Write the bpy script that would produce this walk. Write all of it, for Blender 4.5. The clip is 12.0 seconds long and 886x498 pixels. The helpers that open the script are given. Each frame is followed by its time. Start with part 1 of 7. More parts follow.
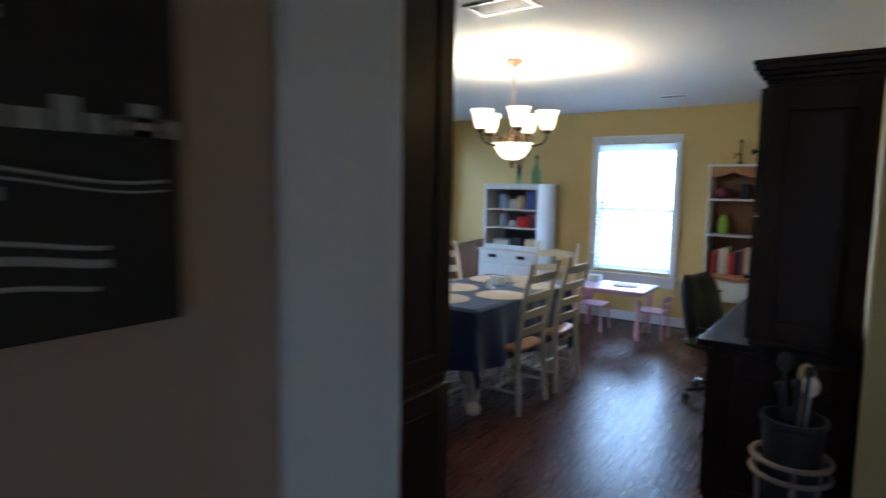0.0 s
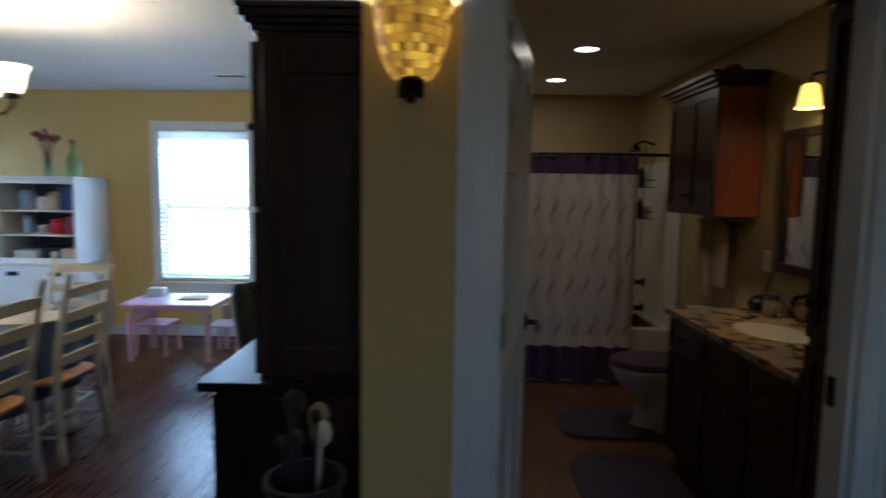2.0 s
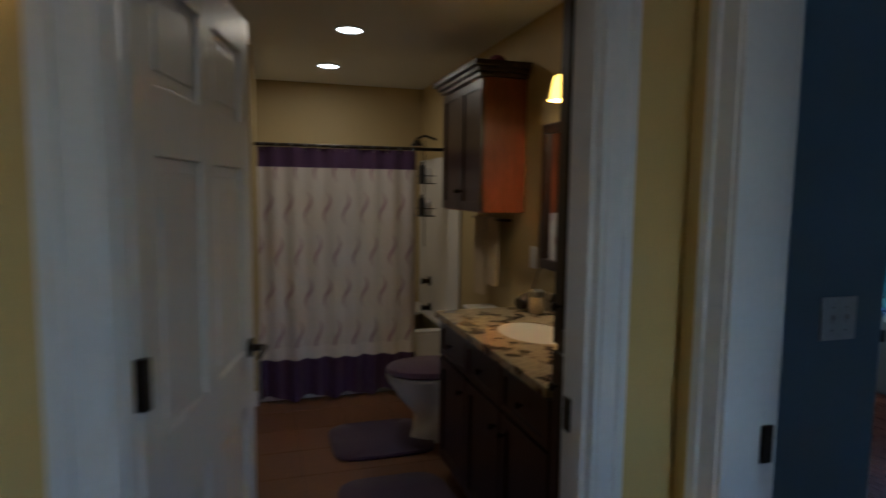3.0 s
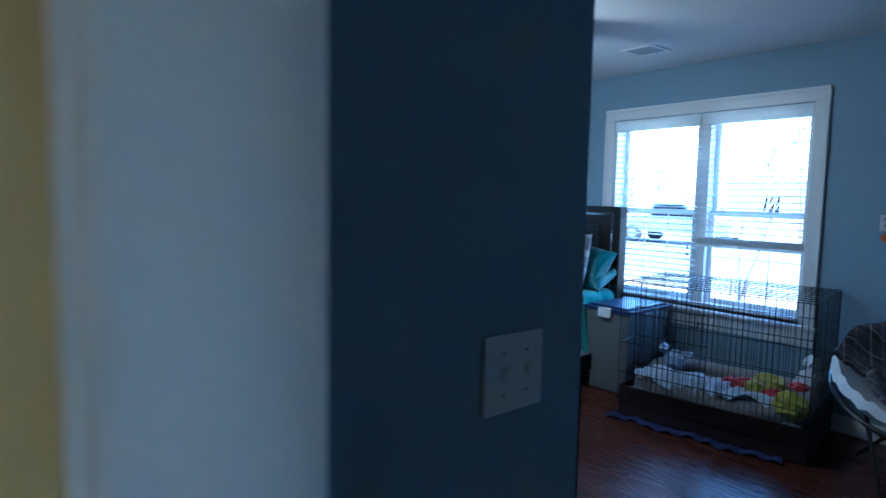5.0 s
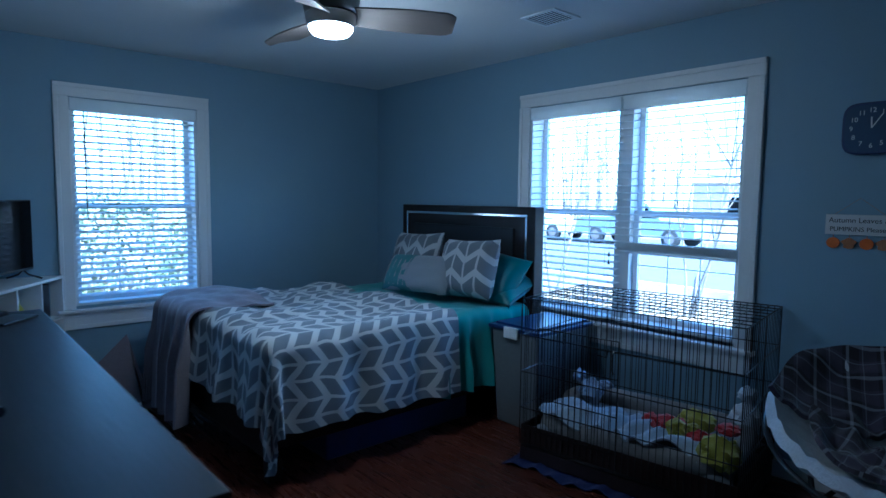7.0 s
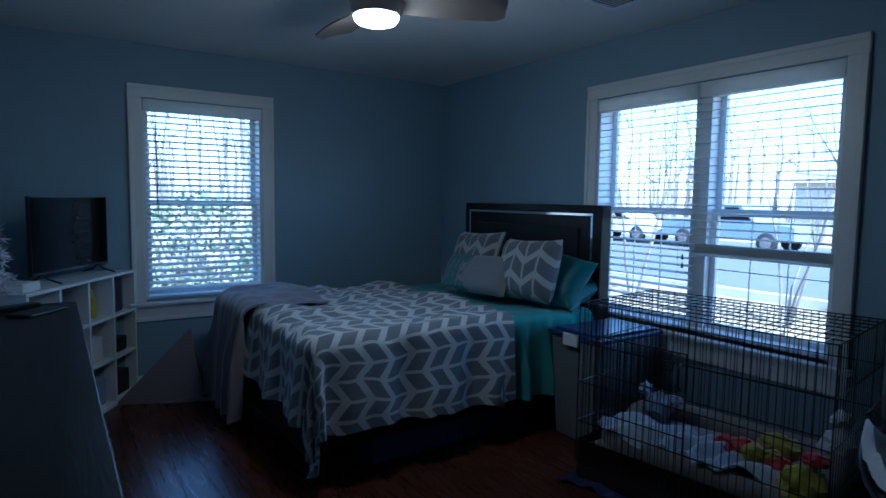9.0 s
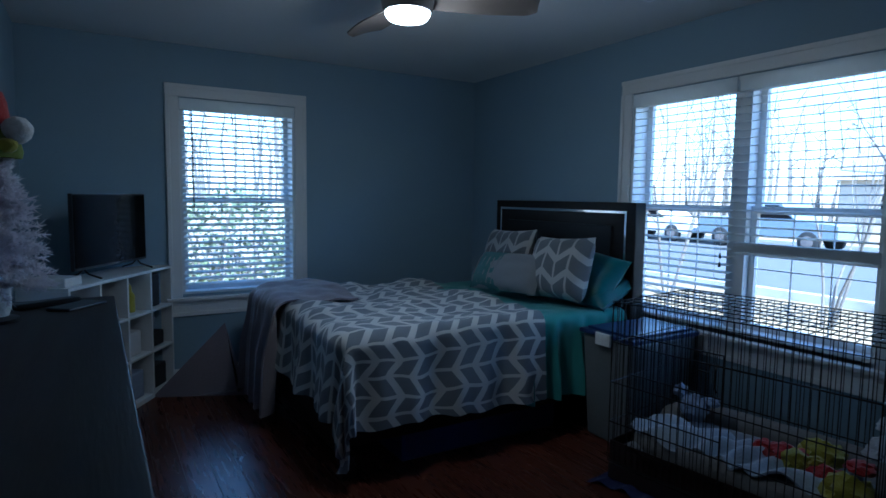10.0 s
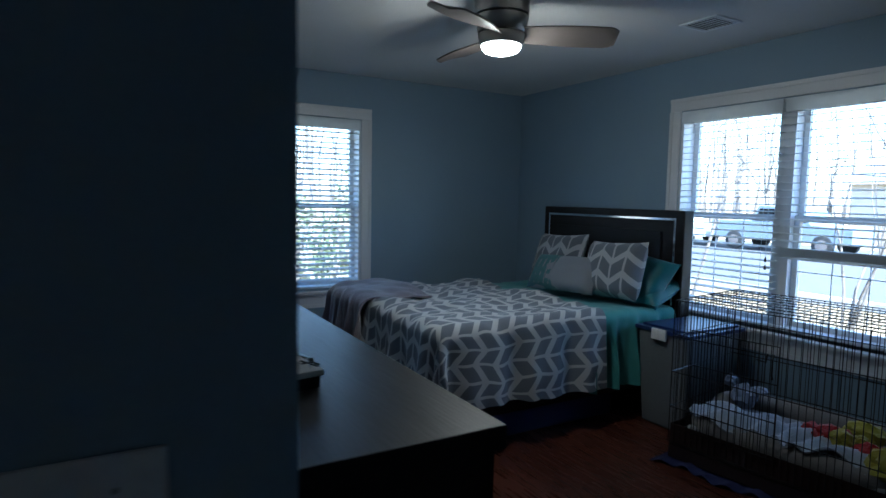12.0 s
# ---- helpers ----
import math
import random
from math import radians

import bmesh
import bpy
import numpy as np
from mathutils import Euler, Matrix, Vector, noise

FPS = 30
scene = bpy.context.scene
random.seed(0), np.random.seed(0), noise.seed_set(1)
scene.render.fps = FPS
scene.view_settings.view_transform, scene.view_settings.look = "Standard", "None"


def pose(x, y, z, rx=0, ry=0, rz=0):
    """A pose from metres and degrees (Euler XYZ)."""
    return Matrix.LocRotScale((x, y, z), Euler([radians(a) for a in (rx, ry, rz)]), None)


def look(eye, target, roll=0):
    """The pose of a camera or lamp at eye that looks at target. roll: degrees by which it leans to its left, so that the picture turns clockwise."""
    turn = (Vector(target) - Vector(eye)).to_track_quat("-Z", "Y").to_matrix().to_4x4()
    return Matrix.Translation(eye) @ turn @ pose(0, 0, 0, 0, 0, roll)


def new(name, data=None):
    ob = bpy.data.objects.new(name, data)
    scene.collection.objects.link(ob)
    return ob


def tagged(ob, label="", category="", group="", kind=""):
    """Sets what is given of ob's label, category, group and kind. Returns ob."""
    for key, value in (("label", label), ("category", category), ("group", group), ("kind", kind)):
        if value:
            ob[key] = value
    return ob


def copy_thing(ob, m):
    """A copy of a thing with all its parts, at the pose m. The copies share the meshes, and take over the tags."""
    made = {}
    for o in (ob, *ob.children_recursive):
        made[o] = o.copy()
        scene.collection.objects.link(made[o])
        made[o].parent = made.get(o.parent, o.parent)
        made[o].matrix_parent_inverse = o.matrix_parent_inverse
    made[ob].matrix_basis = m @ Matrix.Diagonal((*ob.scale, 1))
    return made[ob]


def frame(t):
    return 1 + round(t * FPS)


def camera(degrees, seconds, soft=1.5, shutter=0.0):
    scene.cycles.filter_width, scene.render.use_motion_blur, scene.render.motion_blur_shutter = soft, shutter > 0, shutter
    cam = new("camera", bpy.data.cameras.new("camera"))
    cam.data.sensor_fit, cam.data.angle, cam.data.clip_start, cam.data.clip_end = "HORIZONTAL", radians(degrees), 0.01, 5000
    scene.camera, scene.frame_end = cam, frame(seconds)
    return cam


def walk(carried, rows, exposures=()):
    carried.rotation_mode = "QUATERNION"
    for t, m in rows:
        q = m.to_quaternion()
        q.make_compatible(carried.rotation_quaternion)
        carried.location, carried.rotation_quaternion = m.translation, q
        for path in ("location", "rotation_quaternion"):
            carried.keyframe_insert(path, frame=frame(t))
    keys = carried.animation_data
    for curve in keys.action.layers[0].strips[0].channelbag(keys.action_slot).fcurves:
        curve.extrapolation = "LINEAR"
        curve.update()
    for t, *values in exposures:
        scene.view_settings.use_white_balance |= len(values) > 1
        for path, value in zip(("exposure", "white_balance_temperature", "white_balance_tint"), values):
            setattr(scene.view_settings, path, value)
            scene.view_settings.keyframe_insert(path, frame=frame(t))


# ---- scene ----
cam = camera(73.9, 12.0, shutter=0.6)
PATH = [
    (0, (0.424, 0.228, 1.532), (-0.741, 1.839, 1.322), 0.9),
    (0.5, (0.449, 0.468, 1.535), (-0.467, 2.234, 1.329), 0.9),
    (1, (0.464, 0.755, 1.532), (-0.175, 2.639, 1.33), 0.9),
    (1.5, (0.524, 0.994, 1.503), (0.19, 2.956, 1.307), 1.0),
    (2, (0.671, 1.213, 1.502), (0.642, 3.204, 1.307), 0.9),
    (2.5, (0.838, 1.373, 1.5), (1.103, 3.346, 1.306), 0.9),
    (3, (1.023, 1.58, 1.495), (1.604, 3.483, 1.302), 0.7),
    (3.5, (1.177, 1.739, 1.481), (2.062, 3.522, 1.288), 0.9),
    (3.7, (1.251, 1.782, 1.497), (2.214, 3.523, 1.296), 0.9),
    (5.5, (2.107, 2.212, 1.417), (3.409, 3.721, 1.249), 1.0),
    (6, (2.385, 2.23, 1.426), (3.708, 3.72, 1.255), 0.8),
    (6.5, (2.594, 2.289, 1.42), (3.922, 3.775, 1.249), 0.7),
    (8.3, (3.022, 2.328, 1.417), (4.227, 3.915, 1.245), 0.7),
    (8.5, (3.017, 2.333, 1.428), (4.187, 3.945, 1.25), 0.7),
    (9, (2.993, 2.34, 1.396), (4.099, 4.002, 1.228), 0.8),
    (9.5, (3.006, 2.35, 1.386), (4.063, 4.042, 1.214), 0.9),
    (10, (3.004, 2.352, 1.393), (4.020, 4.068, 1.216), 0.8),
    (10.5, (2.961, 2.362, 1.395), (3.948, 4.093, 1.219), 0.9),
    (11, (2.811, 2.349, 1.404), (3.792, 4.083, 1.228), 1.0),
    (11.5, (2.616, 2.299, 1.415), (3.611, 4.026, 1.244), 1.1),
    (12, (2.461, 2.238, 1.429), (3.457, 3.964, 1.256), 1.1),
]
EXPOSURES = [(0.0, 2.9, 4650, 6), (1.5, 2.55, 4600, 5), (2.5, 3.15, 4850, 6), (3.0, 3.6, 4800, 6), (3.5, 4.0, 4450, 3), (5.3, 4.05, 4040, 0),
             (6.5, 3.56, 3900, 0), (8.5, 2.45, 4150, 1), (10.0, 2.38, 4350, 2), (12.0, 2.85, 4900, 2)]
walk(cam, [(t, look(e, g, r)) for t, e, g, r in PATH], EXPOSURES)
# ---------------------------------------------------------------- light
world = bpy.data.worlds.new("sky")
scene.world = world
world.use_nodes = True
wn = world.node_tree.nodes
sky = wn.new("ShaderNodeTexSky")
sky.sky_type = "NISHITA"
sky.sun_disc = False
sky.sun_elevation = radians(52)
sky.sun_rotation = radians(-166)
wn["Background"].inputs["Strength"].default_value = 0.15
world.node_tree.links.new(sky.outputs[0], wn["Background"].inputs["Color"])
sun = new("sun", bpy.data.lights.new("sun", "SUN"))
sun.data.energy, sun.data.angle, sun.data.color = 5.0, radians(0.6), (1.0, 0.95, 0.86)
sun.matrix_world = look((-2.0, -8.0, 10.6), (0, 0, 0))


def area(name, eye, target, w, h, watts, colour):
    lamp = new(name, bpy.data.lights.new(name, "AREA"))
    lamp.data.shape, lamp.data.size, lamp.data.size_y = "RECTANGLE", w, h
    lamp.data.energy, lamp.data.color = watts, colour
    lamp.matrix_world = look(eye, target)
    return lamp


def bulb(name, at, watts, colour, radius=0.03):
    lamp = new(name, bpy.data.lights.new(name, "POINT"))
    lamp.data.energy, lamp.data.color, lamp.data.shadow_soft_size = watts, colour, radius
    lamp.location = at
    return lamp


area("sky_light_dining_north", (-1.81, 7.34, 1.36), (-1.81, 5.0, 1.2), 0.95, 1.6, 6.5, (0.86, 0.94, 1.0))
area("sky_light_patio", (-4.68, 5.3, 1.1), (-2.0, 5.3, 0.9), 1.3, 2.1, 5.0, (0.86, 0.94, 1.0))
# Weak fill lamp, added at the invented opening in the hall's south wall.
area("fill_light_hall_south", (1.425, -1.30, 1.5), (1.1, 2.0, 1.3), 0.34, 0.78, 0.05, (0.84, 0.92, 1.0))
area("sky_light_dining_west", (-4.68, 6.75, 1.36), (-2.0, 6.75, 1.3), 1.3, 1.6, 1.4, (0.22, 0.62, 1.0))
WARM = (1.0, 0.72, 0.36)
for k in range(5):
    bulb("chandelier_bulb", (-1.716 + 0.245 * math.cos(radians(72 * k + 20)), 4.028 + 0.245 * math.sin(radians(72 * k + 20)), 2.07), 2.0, (1.0, 0.78, 0.48), 0.05)
bulb("sconce_bulb", (0.57, 2.565, 1.905), 0.55, (1.0, 0.85, 0.62), 0.03)
bulb("vanity_bulb", (2.30, 4.0, 1.93), 0.7, WARM, 0.03)
for dx, dy in ((1.526, 5.155), (1.514, 6.222)):
    area("downlight_lamp", (dx, dy, 2.425), (dx, dy, 0), 0.11, 0.11, 0.26, (1.0, 0.72, 0.42))
bulb("fan_bulb", (4.22, 4.74, 2.08), 1.5, (1.0, 0.86, 0.66), 0.08)

# ---------------------------------------------------------------- materials


def nodes_of(name):
    m = bpy.data.materials.new(name)
    m.use_nodes = True
    return m, m.node_tree.nodes, m.node_tree.links, m.node_tree.nodes["Principled BSDF"]


def surf(name, rgb, rough=0.5, metal=0.0, var=0.12, coarse=2.5, fine=60.0, bump=0.08, stretch=(1, 1, 1), sheen=0.0, spec=0.5, each=0.0):
    """A surface with stains at a large scale, grain at a small one and fine relief."""
    m, n, l, b = nodes_of(name)
    tc, mp = n.new("ShaderNodeTexCoord"), n.new("ShaderNodeMapping")
    mp.inputs["Scale"].default_value = stretch
    l.new(tc.outputs["Object"], mp.inputs["Vector"])
    a, c = n.new("ShaderNodeTexNoise"), n.new("ShaderNodeTexNoise")
    a.inputs["Scale"].default_value, c.inputs["Scale"].default_value = coarse, fine
    a.inputs["Detail"].default_value, c.inputs["Detail"].default_value = 4, 3
    l.new(mp.outputs[0], a.inputs["Vector"])
    l.new(mp.outputs[0], c.inputs["Vector"])
    mix = n.new("ShaderNodeMath")
    mix.operation = "ADD"
    l.new(a.outputs["Fac"], mix.inputs[0])
    l.new(c.outputs["Fac"], mix.inputs[1])
    last = mix.outputs[0]
    if each:
        oi, am, mul = n.new("ShaderNodeObjectInfo"), n.new("ShaderNodeMath"), n.new("ShaderNodeMath")
        mul.operation, mul.inputs[1].default_value = "MULTIPLY", each
        am.operation = "ADD"
        l.new(oi.outputs["Random"], mul.inputs[0])
        l.new(mul.outputs[0], am.inputs[0])
        l.new(last, am.inputs[1])
        last = am.outputs[0]
    ramp = n.new("ShaderNodeMapRange")
    ramp.inputs["From Min"].default_value, ramp.inputs["From Max"].default_value = 0.6, 1.4 + each
    ramp.inputs["To Min"].default_value, ramp.inputs["To Max"].default_value = 1 - var, 1 + var
    l.new(last, ramp.inputs["Value"])
    hsv = n.new("ShaderNodeHueSaturation")
    hsv.inputs["Color"].default_value = (*rgb, 1)
    l.new(ramp.outputs[0], hsv.inputs["Value"])
    l.new(hsv.outputs[0], b.inputs["Base Color"])
    r2 = n.new("ShaderNodeMapRange")
    r2.inputs["To Min"].default_value, r2.inputs["To Max"].default_value = max(0.02, rough * 0.82), min(1, rough * 1.18)
    l.new(a.outputs["Fac"], r2.inputs["Value"])
    l.new(r2.outputs[0], b.inputs["Roughness"])
    b.inputs["Metallic"].default_value = metal
    b.inputs["Specular IOR Level"].default_value = spec
    b.inputs["Sheen Weight"].default_value = sheen
    if bump:
        bp = n.new("ShaderNodeBump")
        bp.inputs["Strength"].default_value, bp.inputs["Distance"].default_value = bump, 0.004
        l.new(c.outputs["Fac"], bp.inputs["Height"])
        l.new(bp.outputs[0], b.inputs["Normal"])
    return m


def glow(name, rgb, strength, rough=0.4):
    m, n, l, b = nodes_of(name)
    b.inputs["Base Color"].default_value = (*rgb, 1)
    b.inputs["Emission Color"].default_value = (*rgb, 1)
    b.inputs["Emission Strength"].default_value = strength
    b.inputs["Roughness"].default_value = rough
    return m


def glass(name, rgb=(1, 1, 1), rough=0.0, ior=1.45):
    m, n, l, b = nodes_of(name)
    b.inputs["Base Color"].default_value = (*rgb, 1)
    b.inputs["Transmission Weight"].default_value = 1
    b.inputs["Roughness"].default_value = rough
    b.inputs["IOR"].default_value = ior
    return m


def thin(name, rgb, through_share):
    """A thin pale sheet that lets part of the light through."""
    m, n, l, b = nodes_of(name)
    b.inputs["Base Color"].default_value = (*rgb, 1)
    b.inputs["Roughness"].default_value = 0.5
    tr, mx = n.new("ShaderNodeBsdfTranslucent"), n.new("ShaderNodeMixShader")
    ns, hv, tc = n.new("ShaderNodeTexNoise"), n.new("ShaderNodeHueSaturation"), n.new("ShaderNodeTexCoord")
    ns.inputs["Scale"].default_value = 14
    l.new(tc.outputs["Object"], ns.inputs["Vector"])
    r = n.new("ShaderNodeMapRange")
    r.inputs["To Min"].default_value, r.inputs["To Max"].default_value = 0.9, 1.06
    l.new(ns.outputs["Fac"], r.inputs["Value"])
    l.new(r.outputs[0], hv.inputs["Value"])
    hv.inputs["Color"].default_value = (*rgb, 1)
    l.new(hv.outputs[0], b.inputs["Base Color"])
    l.new(hv.outputs[0], tr.inputs["Color"])
    mx.inputs[0].default_value = through_share
    l.new(b.outputs[0], mx.inputs[1])
    l.new(tr.outputs[0], mx.inputs[2])
    l.new(mx.outputs[0], n["Material Output"].inputs["Surface"])
    return m


class Net:
    """Small arithmetic helper for node patterns."""

    def __init__(self, name, rough=0.8, sheen=0.0):
        self.m, self.n, self.l, self.b = nodes_of(name)
        self.b.inputs["Roughness"].default_value = rough
        self.b.inputs["Sheen Weight"].default_value = sheen
        uv = self.n.new("ShaderNodeUVMap")
        sep = self.n.new("ShaderNodeSeparateXYZ")
        self.l.new(uv.outputs[0], sep.inputs[0])
        self.u, self.v, self.uv = sep.outputs[0], sep.outputs[1], uv.outputs[0]

    def op(self, kind, a, b=0.0, c=0.0):
        nd = self.n.new("ShaderNodeMath")
        nd.operation = kind
        for i, x in enumerate((a, b, c)):
            if isinstance(x, (int, float)):
                nd.inputs[i].default_value = x
            else:
                self.l.new(x, nd.inputs[i])
        return nd.outputs[0]

    def noise(self, scale, detail=3):
        nd = self.n.new("ShaderNodeTexNoise")
        nd.inputs["Scale"].default_value, nd.inputs["Detail"].default_value = scale, detail
        self.l.new(self.uv, nd.inputs["Vector"])
        return nd.outputs["Fac"]

    def mix(self, f, a, b):
        nd = self.n.new("ShaderNodeMix")
        nd.data_type = "RGBA"
        if isinstance(f, (int, float)):
            nd.inputs[0].default_value = f
        else:
            self.l.new(f, nd.inputs[0])
        for i, x in ((6, a), (7, b)):
            if isinstance(x, tuple):
                nd.inputs[i].default_value = (*x, 1)
            else:
                self.l.new(x, nd.inputs[i])
        return nd.outputs[2]

    def done(self, colour, relief=None, strength=0.2):
        self.l.new(colour, self.b.inputs["Base Color"])
        if relief is not None:
            bp = self.n.new("ShaderNodeBump")
            bp.inputs["Strength"].default_value, bp.inputs["Distance"].default_value = strength, 0.004
            self.l.new(relief, bp.inputs["Height"])
            self.l.new(bp.outputs[0], self.b.inputs["Normal"])
        return self.m


def chevron_cloth(name, grey, white, col=0.095, pitch=0.142, rise=0.085, along=False):
    k = Net(name, 0.9, 0.2)
    if along:
        k.u, k.v = k.v, k.u
    saw = k.op("PINGPONG", k.u, col)
    shifted = k.op("ADD", k.v, k.op("MULTIPLY", saw, rise / col))
    band = k.op("FRACT", k.op("DIVIDE", shifted, pitch))
    white_band = k.op("LESS_THAN", band, 0.33)
    seam = k.op("LESS_THAN", k.op("PINGPONG", k.op("ADD", k.u, 0.0), col), 0.008)
    seam2 = k.op("GREATER_THAN", saw, col - 0.008)
    f = k.op("MAXIMUM", white_band, k.op("MAXIMUM", seam, seam2))
    weave = k.noise(260)
    g = k.mix(k.noise(5), grey, tuple(c * 1.25 for c in grey))
    return k.done(k.mix(f, g, white), weave, 0.25)


def plaid_cloth(name, base, dark, light):
    k = Net(name, 0.95, 0.4)
    def stripes(x, period, width, off=0.0):
        return k.op("LESS_THAN", k.op("FRACT", k.op("ADD", k.op("DIVIDE", x, period), off)), width)
    wide = k.op("MULTIPLY", k.op("ADD", stripes(k.u, 0.13, 0.5), stripes(k.v, 0.13, 0.5)), 0.5)
    pale = k.op("ADD", stripes(k.u, 0.13, 0.09, 0.2), stripes(k.v, 0.13, 0.09, 0.2))
    fine = k.op("ADD", stripes(k.u, 0.13, 0.035, 0.62), stripes(k.v, 0.13, 0.035, 0.62))
    c = k.mix(wide, dark, base)
    return k.done(k.mix(k.op("ADD", k.op("MULTIPLY", pale, 0.42), k.op("MULTIPLY", fine, 0.25)), c, light), k.noise(220), 0.4)


def curtain_cloth(name):
    k = Net(name, 0.85, 0.1)
    cu = k.op("DIVIDE", k.u, 0.17)
    row = k.op("DIVIDE", k.v, 0.30)
    odd = k.op("MULTIPLY", k.op("FLOOR", row), 0.5)
    fu = k.op("SUBTRACT", k.op("FRACT", k.op("ADD", cu, odd)), 0.5)
    fv = k.op("SUBTRACT", k.op("FRACT", row), 0.5)
    bend = k.op("MULTIPLY", k.op("SINE", k.op("MULTIPLY", fv, 8.0)), 0.16)
    d = k.op("ABSOLUTE", k.op("SUBTRACT", fu, bend))
    width = k.op("MULTIPLY", k.op("SUBTRACT", 0.42, k.op("ABSOLUTE", fv)), 0.24)
    swirl = k.op("LESS_THAN", d, width)
    tone = k.mix(k.noise(3), (0.30, 0.22, 0.24), (0.40, 0.16, 0.26))
    cloth = k.mix(k.op("MULTIPLY", swirl, 0.85), (0.66, 0.60, 0.55), tone)
    low = k.op("LESS_THAN", k.v, 0.29)
    high = k.op("GREATER_THAN", k.v, 1.63)
    # Pale band: the tub rim bulging and showing through, put into the colour.
    rim_band = k.op("LESS_THAN", k.op("ABSOLUTE", k.op("SUBTRACT", k.v, 0.335)), 0.045)
    c = k.mix(rim_band, cloth, (0.72, 0.66, 0.60))
    return k.done(k.mix(k.op("MAXIMUM", low, high), c, (0.065, 0.028, 0.085)), k.noise(180), 0.2)


def granite():
    m, n, l, b = nodes_of("granite")
    tc = n.new("ShaderNodeTexCoord")
    v1, ns = n.new("ShaderNodeTexVoronoi"), n.new("ShaderNodeTexNoise")
    v1.inputs["Scale"].default_value, ns.inputs["Scale"].default_value = 70, 13
    ns.inputs["Detail"].default_value = 6
    l.new(tc.outputs["Object"], v1.inputs["Vector"])
    l.new(tc.outputs["Object"], ns.inputs["Vector"])
    r1, r2 = n.new("ShaderNodeValToRGB"), n.new("ShaderNodeValToRGB")
    r1.color_ramp.elements[0].color, r1.color_ramp.elements[0].position = (0.50, 0.40, 0.24, 1), 0.38
    r1.color_ramp.elements[1].color, r1.color_ramp.elements[1].position = (0.10, 0.06, 0.035, 1), 0.62
    e = r1.color_ramp.elements.new(0.52)
    e.color = (0.46, 0.36, 0.22, 1)
    r2.color_ramp.elements[0].color = (0.25, 0.2, 0.15, 1)
    r2.color_ramp.elements[1].color = (1, 1, 1, 1)
    l.new(ns.outputs["Fac"], r1.inputs[0])
    l.new(v1.outputs["Distance"], r2.inputs[0])
    mx = n.new("ShaderNodeMix")
    mx.data_type, mx.blend_type = "RGBA", "MULTIPLY"
    mx.inputs[0].default_value = 0.5
    l.new(r1.outputs[0], mx.inputs[6])
    l.new(r2.outputs[0], mx.inputs[7])
    l.new(mx.outputs[2], b.inputs["Base Color"])
    b.inputs["Roughness"].default_value = 0.12
    return m


def mosaic():
    m, n, l, b = nodes_of("mosaic_glass")
    g = n.new("ShaderNodeNewGeometry")
    r = n.new("ShaderNodeValToRGB")
    cr = r.color_ramp
    cr.elements[0].color, cr.elements[1].color = (0.10, 0.035, 0.005, 1), (0.95, 0.50, 0.03, 1)
    cr.elements.new(0.35).color = (0.52, 0.22, 0.01, 1)
    cr.elements.new(0.65).color = (0.30, 0.13, 0.012, 1)
    l.new(g.outputs["Random Per Island"], r.inputs[0])
    l.new(r.outputs[0], b.inputs["Base Color"])
    l.new(r.outputs[0], b.inputs["Emission Color"])
    b.inputs["Emission Strength"].default_value = 0.15
    b.inputs["Roughness"].default_value = 0.25
    return m


YELLOW = surf("yellow_wall_paint", (0.62, 0.46, 0.16), 0.55, var=0.05, bump=0.15, fine=180)
OLIVE = surf("olive_wall_paint", (0.45, 0.35, 0.16), 0.6, var=0.05, bump=0.15, fine=180)
BLUE = surf("blue_grey_wall_paint", (0.25, 0.337, 0.425), 0.6, var=0.05, bump=0.15, fine=180)
BEIGE = surf("beige_wall_paint", (0.40, 0.29, 0.21), 0.6, var=0.05, bump=0.15, fine=180)
CEIL = surf("ceiling_paint", (0.72, 0.72, 0.71), 0.85, var=0.04, bump=0.3, fine=140)
TRIM = surf("white_trim_paint", (0.74, 0.74, 0.74), 0.35, var=0.04, bump=0.05)
VINYL = surf("white_window_vinyl", (0.78, 0.80, 0.82), 0.35, var=0.03, bump=0.02)
SLAT = thin("blind_slat", (0.82, 0.85, 0.87), 0.5)
PLANK = surf("dark_wood_plank", (0.055, 0.017, 0.010), 0.28, spec=0.30, var=0.55, coarse=5, fine=38, bump=0.035, stretch=(9, 0.8, 1), each=0.7)
GAP = surf("dark_gap", (0.012, 0.006, 0.004), 0.7, bump=0)
BTILE = surf("brown_floor_tile", (0.20, 0.095, 0.045), 0.35, var=0.25, coarse=7, fine=40, each=0.4)
GROUT = surf("tile_grout", (0.12, 0.08, 0.05), 0.9)
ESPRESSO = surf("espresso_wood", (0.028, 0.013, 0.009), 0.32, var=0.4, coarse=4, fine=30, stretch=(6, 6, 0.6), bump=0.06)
BLACKWOOD = surf("black_wood_veneer", (0.016, 0.014, 0.014), 0.42, spec=0.2, var=0.4, coarse=3, fine=26, stretch=(7, 0.5, 7), bump=0.12)
REDBROWN = surf("red_brown_wood", (0.20, 0.055, 0.018), 0.3, var=0.3, coarse=4, fine=24, stretch=(5, 5, 0.6))
OAK = surf("honey_oak", (0.36, 0.16, 0.055), 0.35, var=0.3, coarse=5, fine=30, stretch=(5, 0.8, 5))
BROWNWOOD = surf("brown_wood", (0.16, 0.07, 0.03), 0.4, var=0.3, stretch=(5, 5, 0.7))
CREAM = surf("cream_painted_wood", (0.62, 0.57, 0.47), 0.4, var=0.08)
WHITEWOOD = surf("white_painted_wood", (0.70, 0.71, 0.72), 0.4, var=0.05)
PINK = surf("pink_painted_wood", (0.62, 0.36, 0.48), 0.4, var=0.06)
